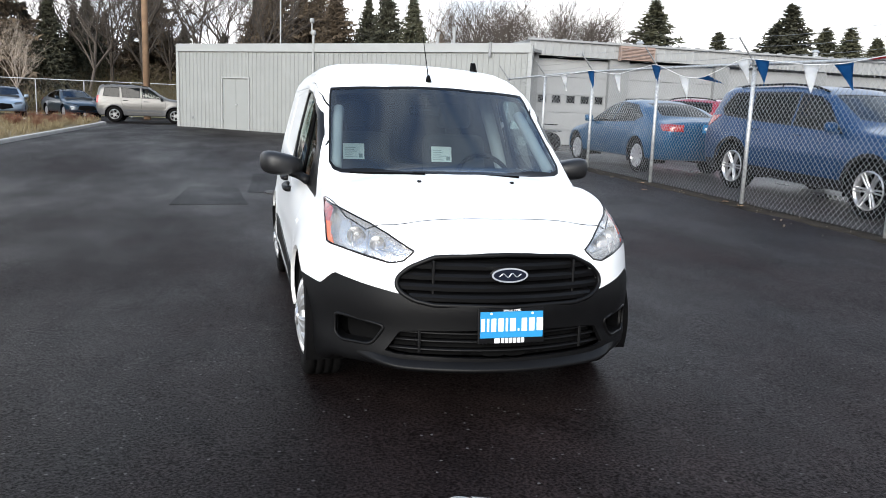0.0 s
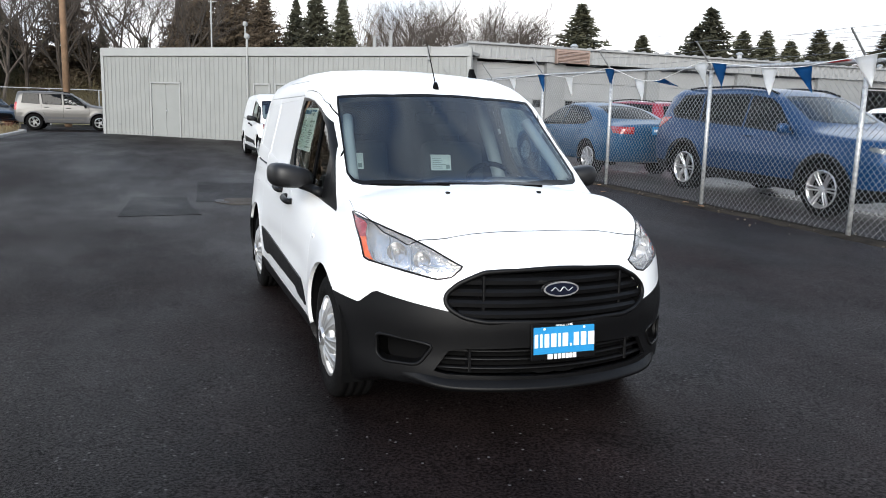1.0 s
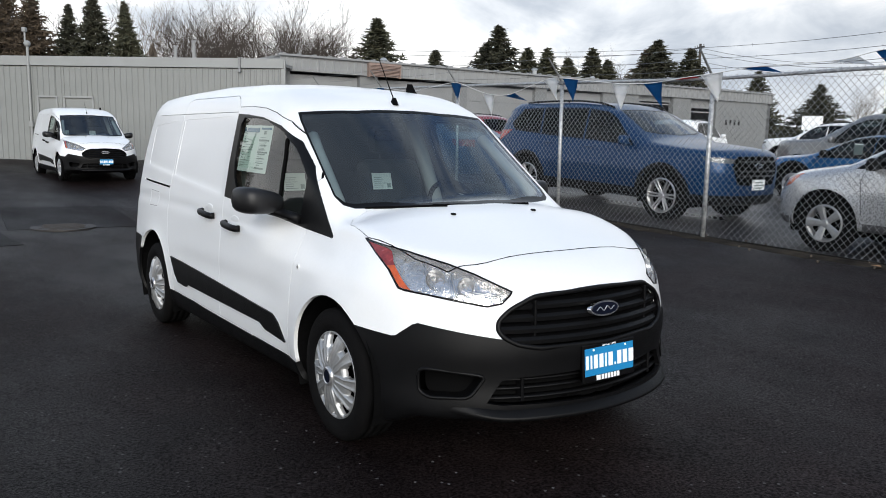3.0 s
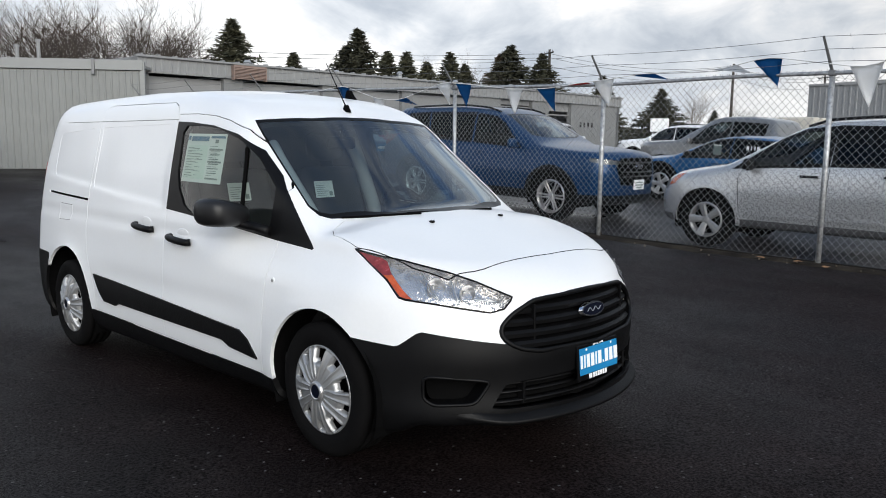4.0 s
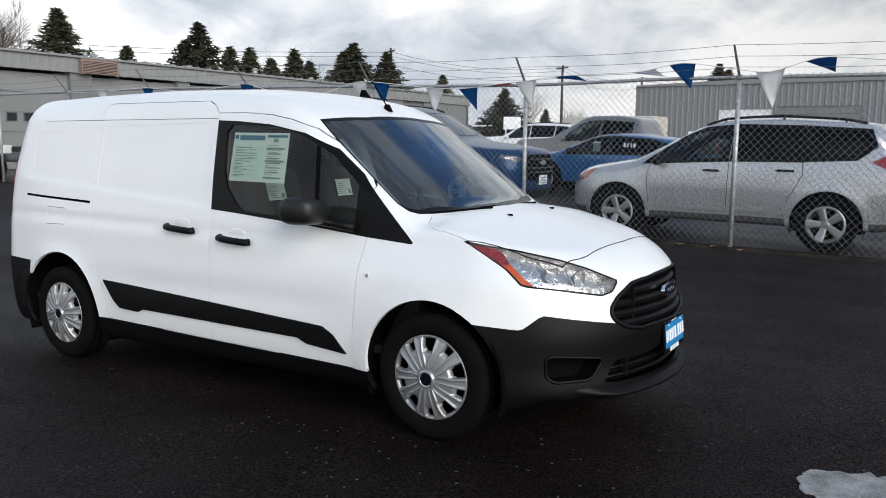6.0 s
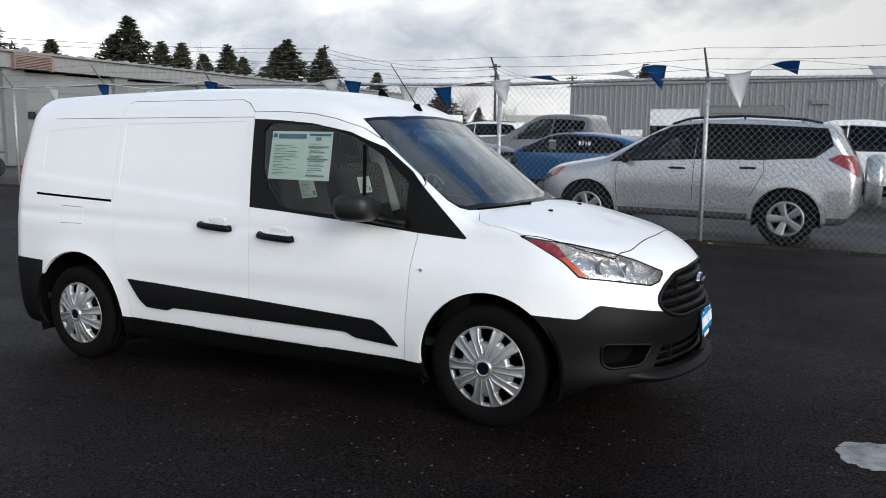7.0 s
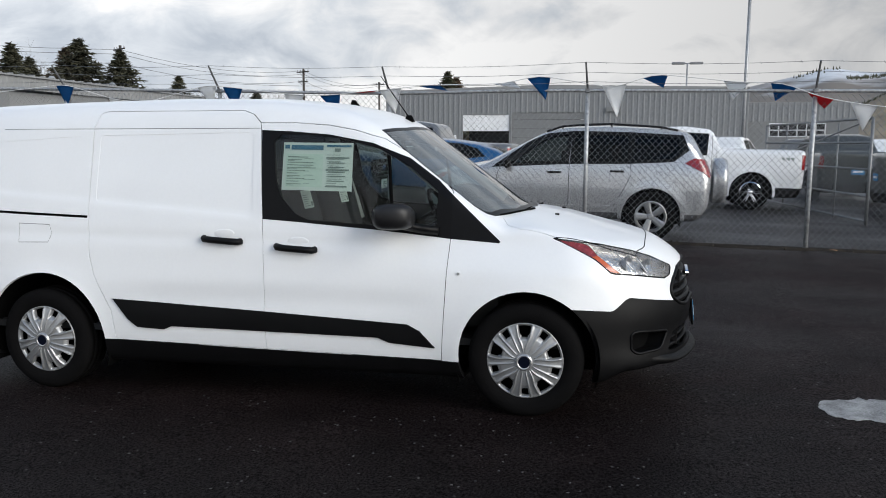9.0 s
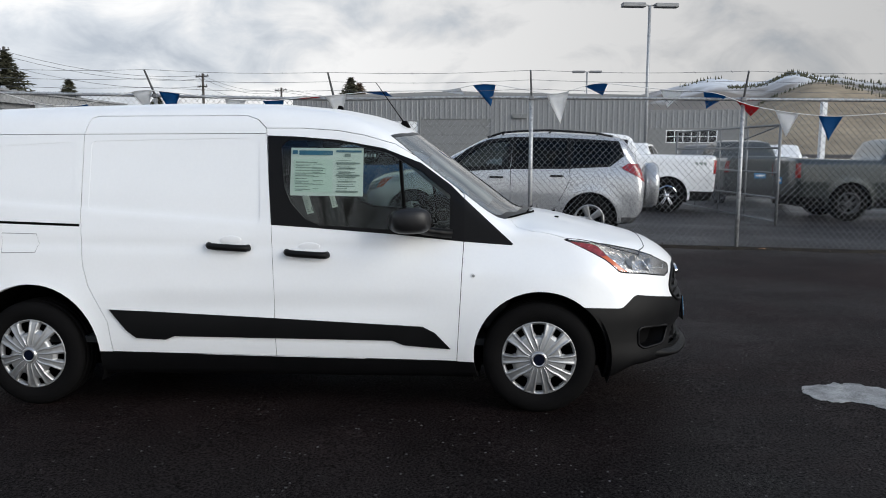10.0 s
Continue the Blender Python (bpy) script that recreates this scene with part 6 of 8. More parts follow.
car("suv", "red car parked behind the blue sedan", "SUV", parked(11.0, 17.5, 190, 2.66), SUV_SMALL, RED_PAINT, SILVER, GREY_PLASTIC)
car("suv", "pewter SUV with grey lower body parked beside the metal building", "SUV", parked(-4.25, 35.9, 90, 2.66), SUV_BOXY, TAUPE, SILVER, GREY_PLASTIC, group="cars behind the kerb")
car("sedan", "pale blue sedan parked behind the planting bed", "sedan", parked(-12.2, 37.6, 12, 2.85), SEDAN, PALE_BLUE, SILVER, group="cars behind the kerb")
car("sedan", "dark blue sedan parked behind the planting bed", "sedan", parked(-9.2, 40.0, 28, 2.85), SEDAN, TEAL_DARK, SILVER, group="cars behind the kerb")
for x, y, rz, col, what in ((33, -5.5, 70, WHITE, "white"), (34, -8.6, 75, GREY_PAINT, "grey"), (33.5, -12.0, 72, WHITE, "white"), (26.0, -13.5, 80, WHITE, "white"), (27.0, -17.0, 80, GREY_PAINT, "grey")):
    car("pickup_truck", what + " pickup truck in the row by the far building", "pickup truck", parked(x, y, rz, 3.45), PICKUP, col, CHROME if col == WHITE else SILVER)


def quad_bike(m):
    """A small four-wheeled off-roader with racks and handlebars."""
    q = thing("quad_bike", "dark quad bike with a pale seat cover behind the fence", "quad bike", m)
    bm = bmesh.new()
    box(bm, (0.42, 1.15, 0.22), (0, 0.62, 0.55), 0.07)
    box(bm, (0.30, 0.34, 0.16), (0, 0.30, 0.70), 0.06)
    part("body", bm, GREY_PLASTIC, q, smooth=True)
    bm = bmesh.new()
    box(bm, (0.30, 0.62, 0.12), (0, 0.80, 0.74), 0.05)
    part("seat", bm, MATT_BLACK, q, smooth=True)
    bm = bmesh.new()
    box(bm, (0.34, 0.30, 0.05), (0, 0.92, 0.81), 0.02)
    box(bm, (0.02, 0.26, 0.22), (-0.17, 0.92, 0.72), 0.008)
    part("seat_cover", bm, PAPER, q, "pale cloth over the seat", True)
    bm = bmesh.new()
    tube(bm, [(-0.38, 0.42, 0.98), (-0.22, 0.34, 0.99), (0, 0.30, 0.93), (0.22, 0.34, 0.99), (0.38, 0.42, 0.98)], 0.016, 8)
    rod(bm, (0, 0.30, 0.93), (0, 0.22, 0.66), 0.022, 8)
    part("handlebar", bm, MATT_BLACK, q, smooth=True)
    for y in (-0.02, 1.18):
        bm = bmesh.new()
        for x in (-0.30, -0.1, 0.1, 0.30):
            rod(bm, (x, y - 0.18, 0.80), (x, y + 0.18, 0.80), 0.011, 6)
        for dy in (-0.18, 0.0, 0.18):
            rod(bm, (-0.32, y + dy, 0.80), (0.32, y + dy, 0.80), 0.011, 6)
        part("rack", bm, MATT_BLACK, q, "black tube rack")
    for x in (-0.42, 0.42):
        for y in (0.0, 1.2):
            bm = bmesh.new()
            box(bm, (0.26, 0.62, 0.04), (x * 0.92, y, 0.62), 0.02)
            part("fender", bm, GREY_PLASTIC, q, smooth=True)
            bm = bmesh.new()
            tyre(bm, 0.29, 0.14, 0.24)
            ty = part("tyre", bm, RUBBER, q, smooth=True)
            ty.matrix_basis = pose(x, y, 0.29, 0, 0, 0 if x < 0 else 180)
            bm = bmesh.new()
            lathe(bm, [(-0.10, 0.001), (-0.10, 0.06), (-0.06, 0.14)], 24)
            part("hub", bm, DULL_BAR, ty)
    return q


quad_bike(Matrix.Translation((7.0, 16.2, up(7.0, 16.2) + 0.004)) @ Matrix.Rotation(radians(60), 4, "Z"))


# ---- buildings ----
SIDING = paint("pale_metal_siding", (0.215, 0.222, 0.215), 0.5, 0.0, 0.05, 1.5, 0.05, 40)
TRIM_PALE = paint("pale_metal_trim", (0.265, 0.272, 0.268), 0.5, 0.0, 0.05, 2)
WING_GREY = paint("grey_painted_block", (0.20, 0.205, 0.206), 0.7, 0, 0.08, 2, 0.1, 30)
WING_TRIM = paint("grey_metal_fascia", (0.25, 0.255, 0.257), 0.5, 0, 0.06, 2)
GREY_SIDING = paint("grey_metal_siding", (0.215, 0.222, 0.228), 0.5, 0, 0.05, 1)
LOUVRE = paint("rusty_louvre", (0.26, 0.19, 0.16), 0.7, 0.2, 0.2, 8)
DARK_IN = paint("dark_interior", (0.012, 0.012, 0.013), 0.9)
STEEL = paint("galvanised_steel", (0.37, 0.38, 0.39), 0.50, 0.5, 0.38, 26)
WIRE = paint("galvanised_wire", (0.26, 0.265, 0.27), 0.5, 0.4, 0.12, 14)
DULL_STEEL = paint("weathered_steel", (0.22, 0.225, 0.23), 0.55, 0.7, 0.15, 14)
WOOD = paint("pole_wood", (0.20, 0.125, 0.075), 0.85, 0, 0.25, 3, 0.3, 40)
DARK_WOOD = paint("dark_pole_wood", (0.06, 0.05, 0.042), 0.85, 0, 0.25, 3, 0.3, 40)


def frame_of(a, b):
    """A pose whose x runs along a wall from a to b, with y pointing out of it towards the lot."""
    a, b = Vector((*a, 0)), Vector((*b, 0))
    d = (b - a).normalized()
    m = Matrix.Identity(4)
    n = Vector((d.y, -d.x, 0))
    m.col[0], m.col[1], m.col[2], m.col[3] = (*d, 0), (*n, 0), (0, 0, 1, 0), (*a, 1)
    return m, (b - a).length


def ribbed(bm, x0, x1, z0, z1, pitch, deep, y=0.0, back=0.12, holes=()):
    """A ribbed metal wall with thickness; holes: (x0, x1, z0, z1)."""
    cuts = sorted({x0, x1, *[h[0] for h in holes], *[h[1] for h in holes]})
    for xa, xb in zip(cuts, cuts[1:]):
        hs = [h for h in holes if h[0] <= xa and xb <= h[1]]
        spans, z = [], z0
        for h in sorted(hs, key=lambda q: q[2]):
            if h[2] > z:
                spans.append((z, h[2]))
            z = h[3]
        spans.append((z, z1))
        for za, zb in spans:
            if zb - za < 0.01:
                continue
            prof, x = [], xa
            while x < xb - 1e-6:
                n = min(xb, x + pitch)
                w = n - x
                prof += [(x, y), (x + 0.62 * w, y), (x + 0.70 * w, y + deep), (x + 0.92 * w, y + deep)]
                x = n
            prof.append((xb, y))
            lo = [bm.verts.new((px, py, za)) for px, py in prof]
            hi = [bm.verts.new((px, py, zb)) for px, py in prof]
            for i in range(len(prof) - 1):
                bm.faces.new((lo[i], lo[i + 1], hi[i + 1], hi[i]))
            bl = [bm.verts.new((q, y - back, w)) for q, w in ((xa, za), (xb, za), (xb, zb), (xa, zb))]
            bm.faces.new(bl)
            bm.faces.new((lo[0], hi[0], bl[3], bl[0]))
            bm.faces.new((hi[-1], lo[-1], bl[1], bl[2]))
            bm.faces.new([hi[0], *hi[1:], bl[2], bl[3]])
            bm.faces.new([*lo[::-1], bl[0], bl[1]])


def metal_building():
    """The pale ribbed shop wall with its steel door."""
    m, w = frame_of((-3.8, 31.7), (8.4, 21.8))
    top = thing("metal_building", "pale ribbed metal shop building with a flat roofline", "building", m)
    z0, z1 = 0.30, 3.56
    bm = bmesh.new()
    ribbed(bm, 0, w, z0, z1, 0.205, 0.024, holes=((2.36, 3.72, 0.3, 2.53), (7.16, 7.80, 0.3, 2.53), (8.10, 9.08, 0.3, 2.53)))
    part("front_wall", bm, SIDING, top, "pale vertical ribbed siding")
    bm = bmesh.new()
    box(bm, (w + 0.10, 0.10, 0.32), (w / 2, 0.03, 3.74), 0.01)
    part("parapet_trim", bm, TRIM_PALE, top, "flat pale parapet band")
    for x in (-0.03, w + 0.03):
        bm = bmesh.new()
        box(bm, (0.14, 0.14, 3.6), (x, -0.02, 2.05))
        part("corner_trim", bm, TRIM_PALE, top)
    bm = bmesh.new()
    box(bm, (0.16, 9.0, 3.5), (-0.02, -4.6, 2.05))
    part("end_wall", bm, SIDING, top)
    bm = bmesh.new()
    box(bm, (w, 9.0, 0.10), (w / 2, -4.6, 3.72))
    part("roof", bm, TRIM_PALE, top)
    for x0, x1, two in ((2.36, 3.72, True), (7.16, 7.80, False), (8.10, 9.08, False)):
        door = bmesh.new()
        for xa, xb in ((x0, (x0 + x1) / 2 - 0.003), ((x0 + x1) / 2 + 0.003, x1)) if two else ((x0, x1),):
            box(door, (xb - xa - 0.01, 0.05, 2.20), ((xa + xb) / 2, -0.035, 1.42), 0.004)
        d = part("steel_door", door, SIDING, top, "closed pale steel double door" if two else "closed pale steel door")
        fr = bmesh.new()
        for x in (x0 - 0.02, x1 + 0.02):
            box(fr, (0.06, 0.09, 2.24), (x, 0.005, 1.42), 0.004)
        box(fr, (x1 - x0 + 0.10, 0.09, 0.06), ((x0 + x1) / 2, 0.005, 2.54), 0.004)
        part("door_frame", fr, TRIM_PALE, d)
        kn = bmesh.new()
        rod(kn, ((x0 + x1) / 2 + 0.06, -0.01, 1.45), ((x0 + x1) / 2 + 0.06, 0.06, 1.45), 0.03, 12)
        part("door_knob", kn, STEEL, d)
        hg = bmesh.new()
        for z in (0.75, 1.5, 2.25):
            for x in ((x0 + 0.015, x1 - 0.015) if two else (x0 + 0.015,)):
                box(hg, (0.02, 0.02, 0.10), (x, 0.0, z))
        part("hinge", hg, DULL_STEEL, d)
    bm = bmesh.new()
    rod(bm, (6.90, 0.09, 0.4), (6.90, 0.09, 4.30), 0.045, 10)
    box(bm, (0.14, 0.10, 0.20), (6.90, 0.10, 1.6), 0.01)
    pipe = part("service_mast", bm, TRIM_PALE, top, "painted service mast pipe")
    bm = bmesh.new()
    bmesh.ops.create_uvsphere(bm, u_segments=14, v_segments=10, radius=0.11, matrix=Matrix.Translation((6.90, 0.09, 4.30)))
    rod(bm, (6.83, 0.09, 4.30), (6.83, 0.09, 4.72), 0.03, 8)
    box(bm, (0.13, 0.16, 0.16), (6.83, 0.09, 4.76), 0.03)
    part("weather_head", bm, TRIM_PALE, pipe)
    bm = bmesh.new()
    box(bm, (0.09, 0.09, 0.50), (14.27, 0.10, 3.68), 0.01)
    part("scupper", bm, DULL_STEEL, top, "dark roof scupper")
    bm = bmesh.new()
    rod(bm, (4.4, -1.2, 3.7), (4.4, -1.2, 6.2), 0.03, 8)
    part("roof_mast", bm, TRIM_PALE, top, "thin pale mast on the roof")
    for x, h in ((11.0, 4.5), (11.7, 4.7)):
        bm = bmesh.new()
        rod(bm, (x, -2.5, 3.7), (x, -2.5, h), 0.06, 10)
        rod(bm, (x, -2.5, h), (x, -2.5, h + 0.06), 0.10, 10)
        part("vent_stack", bm, WING_TRIM, top)
    bm = bmesh.new()
    box(bm, (0.10, 0.03, 0.10), (0.75, 0.03, 0.85), 0.005)
    part("outlet_box", bm, DULL_STEEL, top)
    return top


def service_wing():
    """The long grey wing with roll-up bays."""
    m, w = frame_of((8.75, 22.9), (39.6, 23.7))
    top = thing("service_wing", "long grey service wing with roll-up bays", "building", m)
    base = 0.28
    bays = [(0.40, 3.25, 0), (4.05, 7.75, 0), (8.35, 12.2, 0), (12.9, 16.6, 0), (19.2, 21.9, 1), (23.4, 25.6, 2)]
    bm = bmesh.new()
    cuts, x = [], 0.0
    for a, b, _ in bays:
        cuts.append((x, a))
        x = b
    cuts.append((x, w))
    bm.free()
    for a, b in cuts:
        bm = bmesh.new()
        box(bm, (b - a, 0.30, 3.42), ((a + b) / 2, -0.15, base + 1.71))
        part("wall_pier", bm, WING_GREY, top, "grey painted block pier")
    bm = bmesh.new()
    ribbed(bm, 0, w, 3.62, 4.12, 0.305, 0.03, 0.10, 0.5)
    part("fascia", bm, WING_TRIM, top, "ribbed grey metal fascia")
    bm = bmesh.new()
    box(bm, (w + 0.2, 0.14, 0.07), (w / 2, 0.14, 4.15), 0.01)
    x = 0.1
    while x < w:
        box(bm, (0.10, 0.22, 0.05), (x, 0.10, 4.205), 0.01)
        x += 0.61
    part("roof_edge", bm, WING_TRIM, top, "ribbed roof edge")
    bm = bmesh.new()
    box(bm, (w, 12, 0.08), (w / 2, -6.0, 4.10))
    part("roof", bm, WING_TRIM, top)
    bm = bmesh.new()
    box(bm, (0.3, 12, 3.8), (w - 0.15, -6.0, 2.18))
    box(bm, (w, 0.2, 3.8), (w / 2, -11.9, 2.18))
    part("rear_wall", bm, WING_GREY, top)
    bm = bmesh.new()
    box(bm, (w - 0.8, 10.5, 0.06), (w / 2, -5.6, 0.30))
    part("shop_floor", bm, DARK_IN, top)
    for a, b, kind in bays:
        if kind == 0:
            bm = bmesh.new()
            n, h = 5, 0.64
            for i in range(n):
                box(bm, (b - a + 0.06, 0.05, h - 0.012), ((a + b) / 2, -0.22, base + 0.06 + h * (i + 0.5)), 0.008)
            d = part("roll_up_door", bm, WING_TRIM, top, "closed grey sectional bay door")
            wins = max(4, int((b - a) / 0.55))
            for i in range(wins):
                c = a + (b - a) * (i + 0.5) / wins
                g = bmesh.new()
                box(g, (0.32, 0.02, 0.26), (c, -0.188, 2.10), 0.004)
                part("door_window", g, PRIVACY, d)
                g = bmesh.new()
                for dx, dz, sx, sz in ((0, 0.145, 0.38, 0.03), (0, -0.145, 0.38, 0.03), (-0.175, 0, 0.03, 0.32), (0.175, 0, 0.03, 0.32)):
                    box(g, (sx, 0.03, sz), (c + dx, -0.185, 2.10 + dz))
                part("window_rim", g, WING_GREY, d)
        else:
            bm = bmesh.new()
            h = 0.35 if kind == 1 else 0.55
            box(bm, (b - a, 0.05, h), ((a + b) / 2, -0.25, 3.7 - h / 2), 0.01)
            box(bm, (b - a, 0.06, 0.06), ((a + b) / 2, -0.28, 3.25 if kind == 1 else 2.95))
            part("raised_door", bm, WING_TRIM, top, "bay door rolled up")
    bm = bmesh.new()
    for i in range(9):
        box(bm, (1.35, 0.05, 0.035), (4.05 + 0.675 - 0.55, 0.30 - 0.006 * i, 4.02 - 0.05 * i), 0.004, Matrix.Rotation(0.5, 4, "X"))
    for x in (3.50, 4.87):
        box(bm, (0.05, 0.16, 0.50), (x, 0.24, 3.82))
    box(bm, (1.40, 0.05, 0.06), (4.175, 0.28, 4.07))
    part("louvre", bm, LOUVRE, top, "rusty louvred vent on the fascia")
    for x in (26.6, 27.0, 27.4, 27.8):
        bm = bmesh.new()
        box(bm, (0.16, 0.01, 0.28), (x, 0.006, 2.45))
        part("wall_mark", bm, DARK_IN, top, "dark mark on the end pier")
    for x, h in ((5.3, 0.32), (9.8, 0.25), (13.6, 0.45), (17.5, 0.3), (22.0, 0.35)):
        bm = bmesh.new()
        rod(bm, (x, -1.6, 4.1), (x, -1.6, 4.1 + h), 0.11, 12)
        rod(bm, (x, -1.6, 4.1 + h), (x, -1.6, 4.2 + h), 0.17, 12, 0.08)
        part("roof_vent", bm, STEEL, top, "round metal roof vent")
    return top


def grey_building():
    """The large grey ribbed hall across the storage lot, with a lower office annex."""
    m, w = frame_of((55, 18.0), (55, -9.0))
    top = thing("grey_hall", "large grey ribbed metal hall with roll-up doors", "building", m)
    bm = bmesh.new()
    ribbed(bm, 0, w, -0.3, 5.55, 0.40, 0.025, holes=((6.2, 9.8, -0.3, 3.75), (10.0, 15.4, -0.3, 3.9)))
    part("front_wall", bm, GREY_SIDING, top, "grey vertical ribbed siding")
    bm = bmesh.new()
    outline = [(0, 5.5), (w, 5.5), (w, 5.62), (w * 0.45, 5.95), (0, 5.62)]
    plate_of(bm, outline, 0.25, lambda u, v, q: Vector((u, 0.12 - q, v)))
    part("roof_edge", bm, WING_TRIM, top)
    bm = bmesh.new()
    box(bm, (w, 24, 0.15), (w / 2, -12.1, 5.55))
    box(bm, (0.2, 24, 5.8), (0.1, -12.2, 2.6))
    box(bm, (0.2, 24, 5.8), (w - 0.1, -12.2, 2.6))
    part("roof_and_sides", bm, GREY_SIDING, top)
    bm = bmesh.new()
    box(bm, (3.6, 0.08, 1.25), (8.0, -0.10, 3.13), 0.01)
    part("raised_door", bm, INK_WHITE, top, "white bay door rolled half up")
    for i in range(6):
        bm = bmesh.new()
        box(bm, (5.4, 0.08, 0.66), (12.7, -0.10, 0.30 + 0.68 * i), 0.01)
        part("door_panel", bm, WING_GREY, top, "closed grey bay door panel")
    bm = bmesh.new()
    box(bm, (9.0, 3.0, 0.1), (10.5, -2.0, 0.0))
    box(bm, (9.0, 0.1, 4.0), (10.5, -3.5, 2.0))
    part("hall_inside", bm, DARK_IN, top)
    bm = bmesh.new()
    box(bm, (1.1, 0.15, 0.35), (17.6, 0.12, 4.1), 0.02)
    part("wall_sign", bm, WING_GREY, top)
    bm = bmesh.new()
    box(bm, (1.6, 0.02, 1.2), (4.9, 0.075, 1.6))
    part("notice", bm, INK_WHITE, top, "white notice on the wall")
    # annex
    m2, w2 = frame_of((55.5, -9.05), (55.5, -16.4))
    an = thing("annex", "low grey office annex with a gridded window", "building", m2)
    bm = bmesh.new()
    ribbed(bm, 0, w2, 3.2, 4.5, 0.40, 0.025)
    part("upper_wall", bm, GREY_SIDING, an)
    bm = bmesh.new()
    for a, b, c, d in ((0, 1.5, -0.3, 3.2), (5.2, w2, -0.3, 3.2), (1.5, 5.2, -0.3, 2.1), (1.5, 5.2, 3.05, 3.2)):
        box(bm, (b - a, 0.2, d - c), ((a + b) / 2, -0.08, (c + d) / 2))
    part("lower_wall", bm, WING_GREY, an)
    bm = bmesh.new()
    box(bm, (3.7, 0.03, 0.95), (3.35, -0.08, 2.575))
    g = part("window", bm, PRIVACY, an, "wide window with white bars")
    bm = bmesh.new()
    for i in range(7):
        box(bm, (0.07, 0.06, 0.95), (1.5 + 3.7 * i / 6, 0.0, 2.575))
    for z in (2.12, 2.575, 3.03):
        box(bm, (3.7, 0.06, 0.07), (3.35, 0.0, z))
    part("window_grid", bm, INK_WHITE, g)
    bm = bmesh.new()
    box(bm, (w2, 12, 0.12), (w2 / 2, -6.1, 4.5))
    box(bm, (0.2, 12, 4.6), (w2 - 0.1, -6.1, 2.1))
    part("roof", bm, WING_TRIM, an)


metal_building()
service_wing()
grey_building()


# ---- chain-link fence with pennants ----
FENCE_X = 5.60
POSTS = [-13.7, -10.97, -8.24, -5.50, -2.77, 0.01, 2.74, 5.33, 7.92, 10.5, 13.1, 15.7]
fence = thing("chain_link_fence", "galvanised chain-link fence with barbed wire arms", "fence", pose(FENCE_X, 0, 0))


def rail_height(y):
    return up(FENCE_X, y) + 1.98 - 0.05 * float(ramp(0.5, 3.0, np.array(y)))


for i, y in enumerate(POSTS):
    bm = bmesh.new()
    lean = random.Random(i).uniform(-0.02, 0.02)
    z0, z1 = up(FENCE_X, y), rail_height(y)
    rod(bm, (0, y, z0 - 0.1), (lean, y, z1 + 0.02), 0.028, 12)
    post = part("post", bm, STEEL, fence, "round galvanised post", True)
    bm = bmesh.new()
    a = Vector((lean, y, z1))
    rod(bm, a, a + Vector((-0.27, 0.02, 0.34)), 0.017, 6, 0.012)
    box(bm, (0.08, 0.07, 0.06), a, 0.012)
    part("barb_arm", bm, DULL_STEEL, post)
bm = bmesh.new()
ys = [POSTS[0] + 0.35 * i for i in range(int((POSTS[-1] - POSTS[0]) / 0.35) + 1)]
tube(bm, [(-0.01, a, rail_height(a)) for a in ys], 0.021, 8)
part("top_rail", bm, STEEL, fence, "galvanised top rail", True)
bm = bmesh.new()
for k in (0.33, 0.66, 1.0):
    for a, b in zip(POSTS, POSTS[1:]):
        n = 6
        pts = [Vector((-0.27 * k, a + (b - a) * j / n, (rail_height(a) + (rail_height(b) - rail_height(a)) * j / n) + 0.34 * k - 0.03 * math.sin(math.pi * j / n))) for j in range(n + 1)]
        for p0, p1 in zip(pts, pts[1:]):
            rod(bm, p0, p1, 0.0025, 4, None, False)
            mid_ = (p0 + p1) / 2
            rod(bm, mid_ + Vector((0.012, 0.008, 0.015)), mid_ - Vector((0.012, 0.008, 0.015)), 0.0018, 3, None, False)
part("barbed_wire", bm, DULL_STEEL, fence, "thin barbed wire strands")


def link_mesh(y0, y1, low, high, pitch=0.082, r=0.0025):
    """Woven diamonds: two sets of slanting wires, bent a little over one another, with loose ends at the top."""
    verts, faces = [], []

    def seg(a, b):
        k = len(verts)
        d = (b - a).normalized()
        s = d.cross(Vector((1, 0, 0))).normalized() * r
        t = Vector((r, 0, 0))
        for c in (a, b):
            verts.extend([tuple(c + s), tuple(c - s * 0.5 + t), tuple(c - s * 0.5 - t)])
        for i in range(3):
            faces.append((k + i, k + (i + 1) % 3, k + 3 + (i + 1) % 3, k + 3 + i))

    tall = 2.0
    n = int((y1 - y0 + tall) / pitch)
    for sgn in (1, -1):
        for i in range(-2, n + 2):
            s0 = (y0 - tall if sgn > 0 else y0) + pitch * i
            za, zb = 0.0, tall
            ya, yb = s0, s0 + sgn * tall * 0.9
            # clip to the run
            steps_ = 8
            pts = []
            for j in range(steps_ + 1):
                y = ya + (yb - ya) * j / steps_
                if y0 <= y <= y1:
                    lo, hi = low(y), high(y)
                    z = lo + (hi - lo) * j / steps_
                    pts.append(Vector((sgn * 0.003, y, z)))
            for a, b in zip(pts, pts[1:]):
                seg(a, b)
            if pts and abs(pts[-1].z - high(pts[-1].y)) < 0.01:
                seg(pts[-1], pts[-1] + Vector((0, sgn * 0.012, 0.035)))
    me = bpy.data.meshes.new("chain_link")
    me.from_pydata(verts, [], faces)
    return me


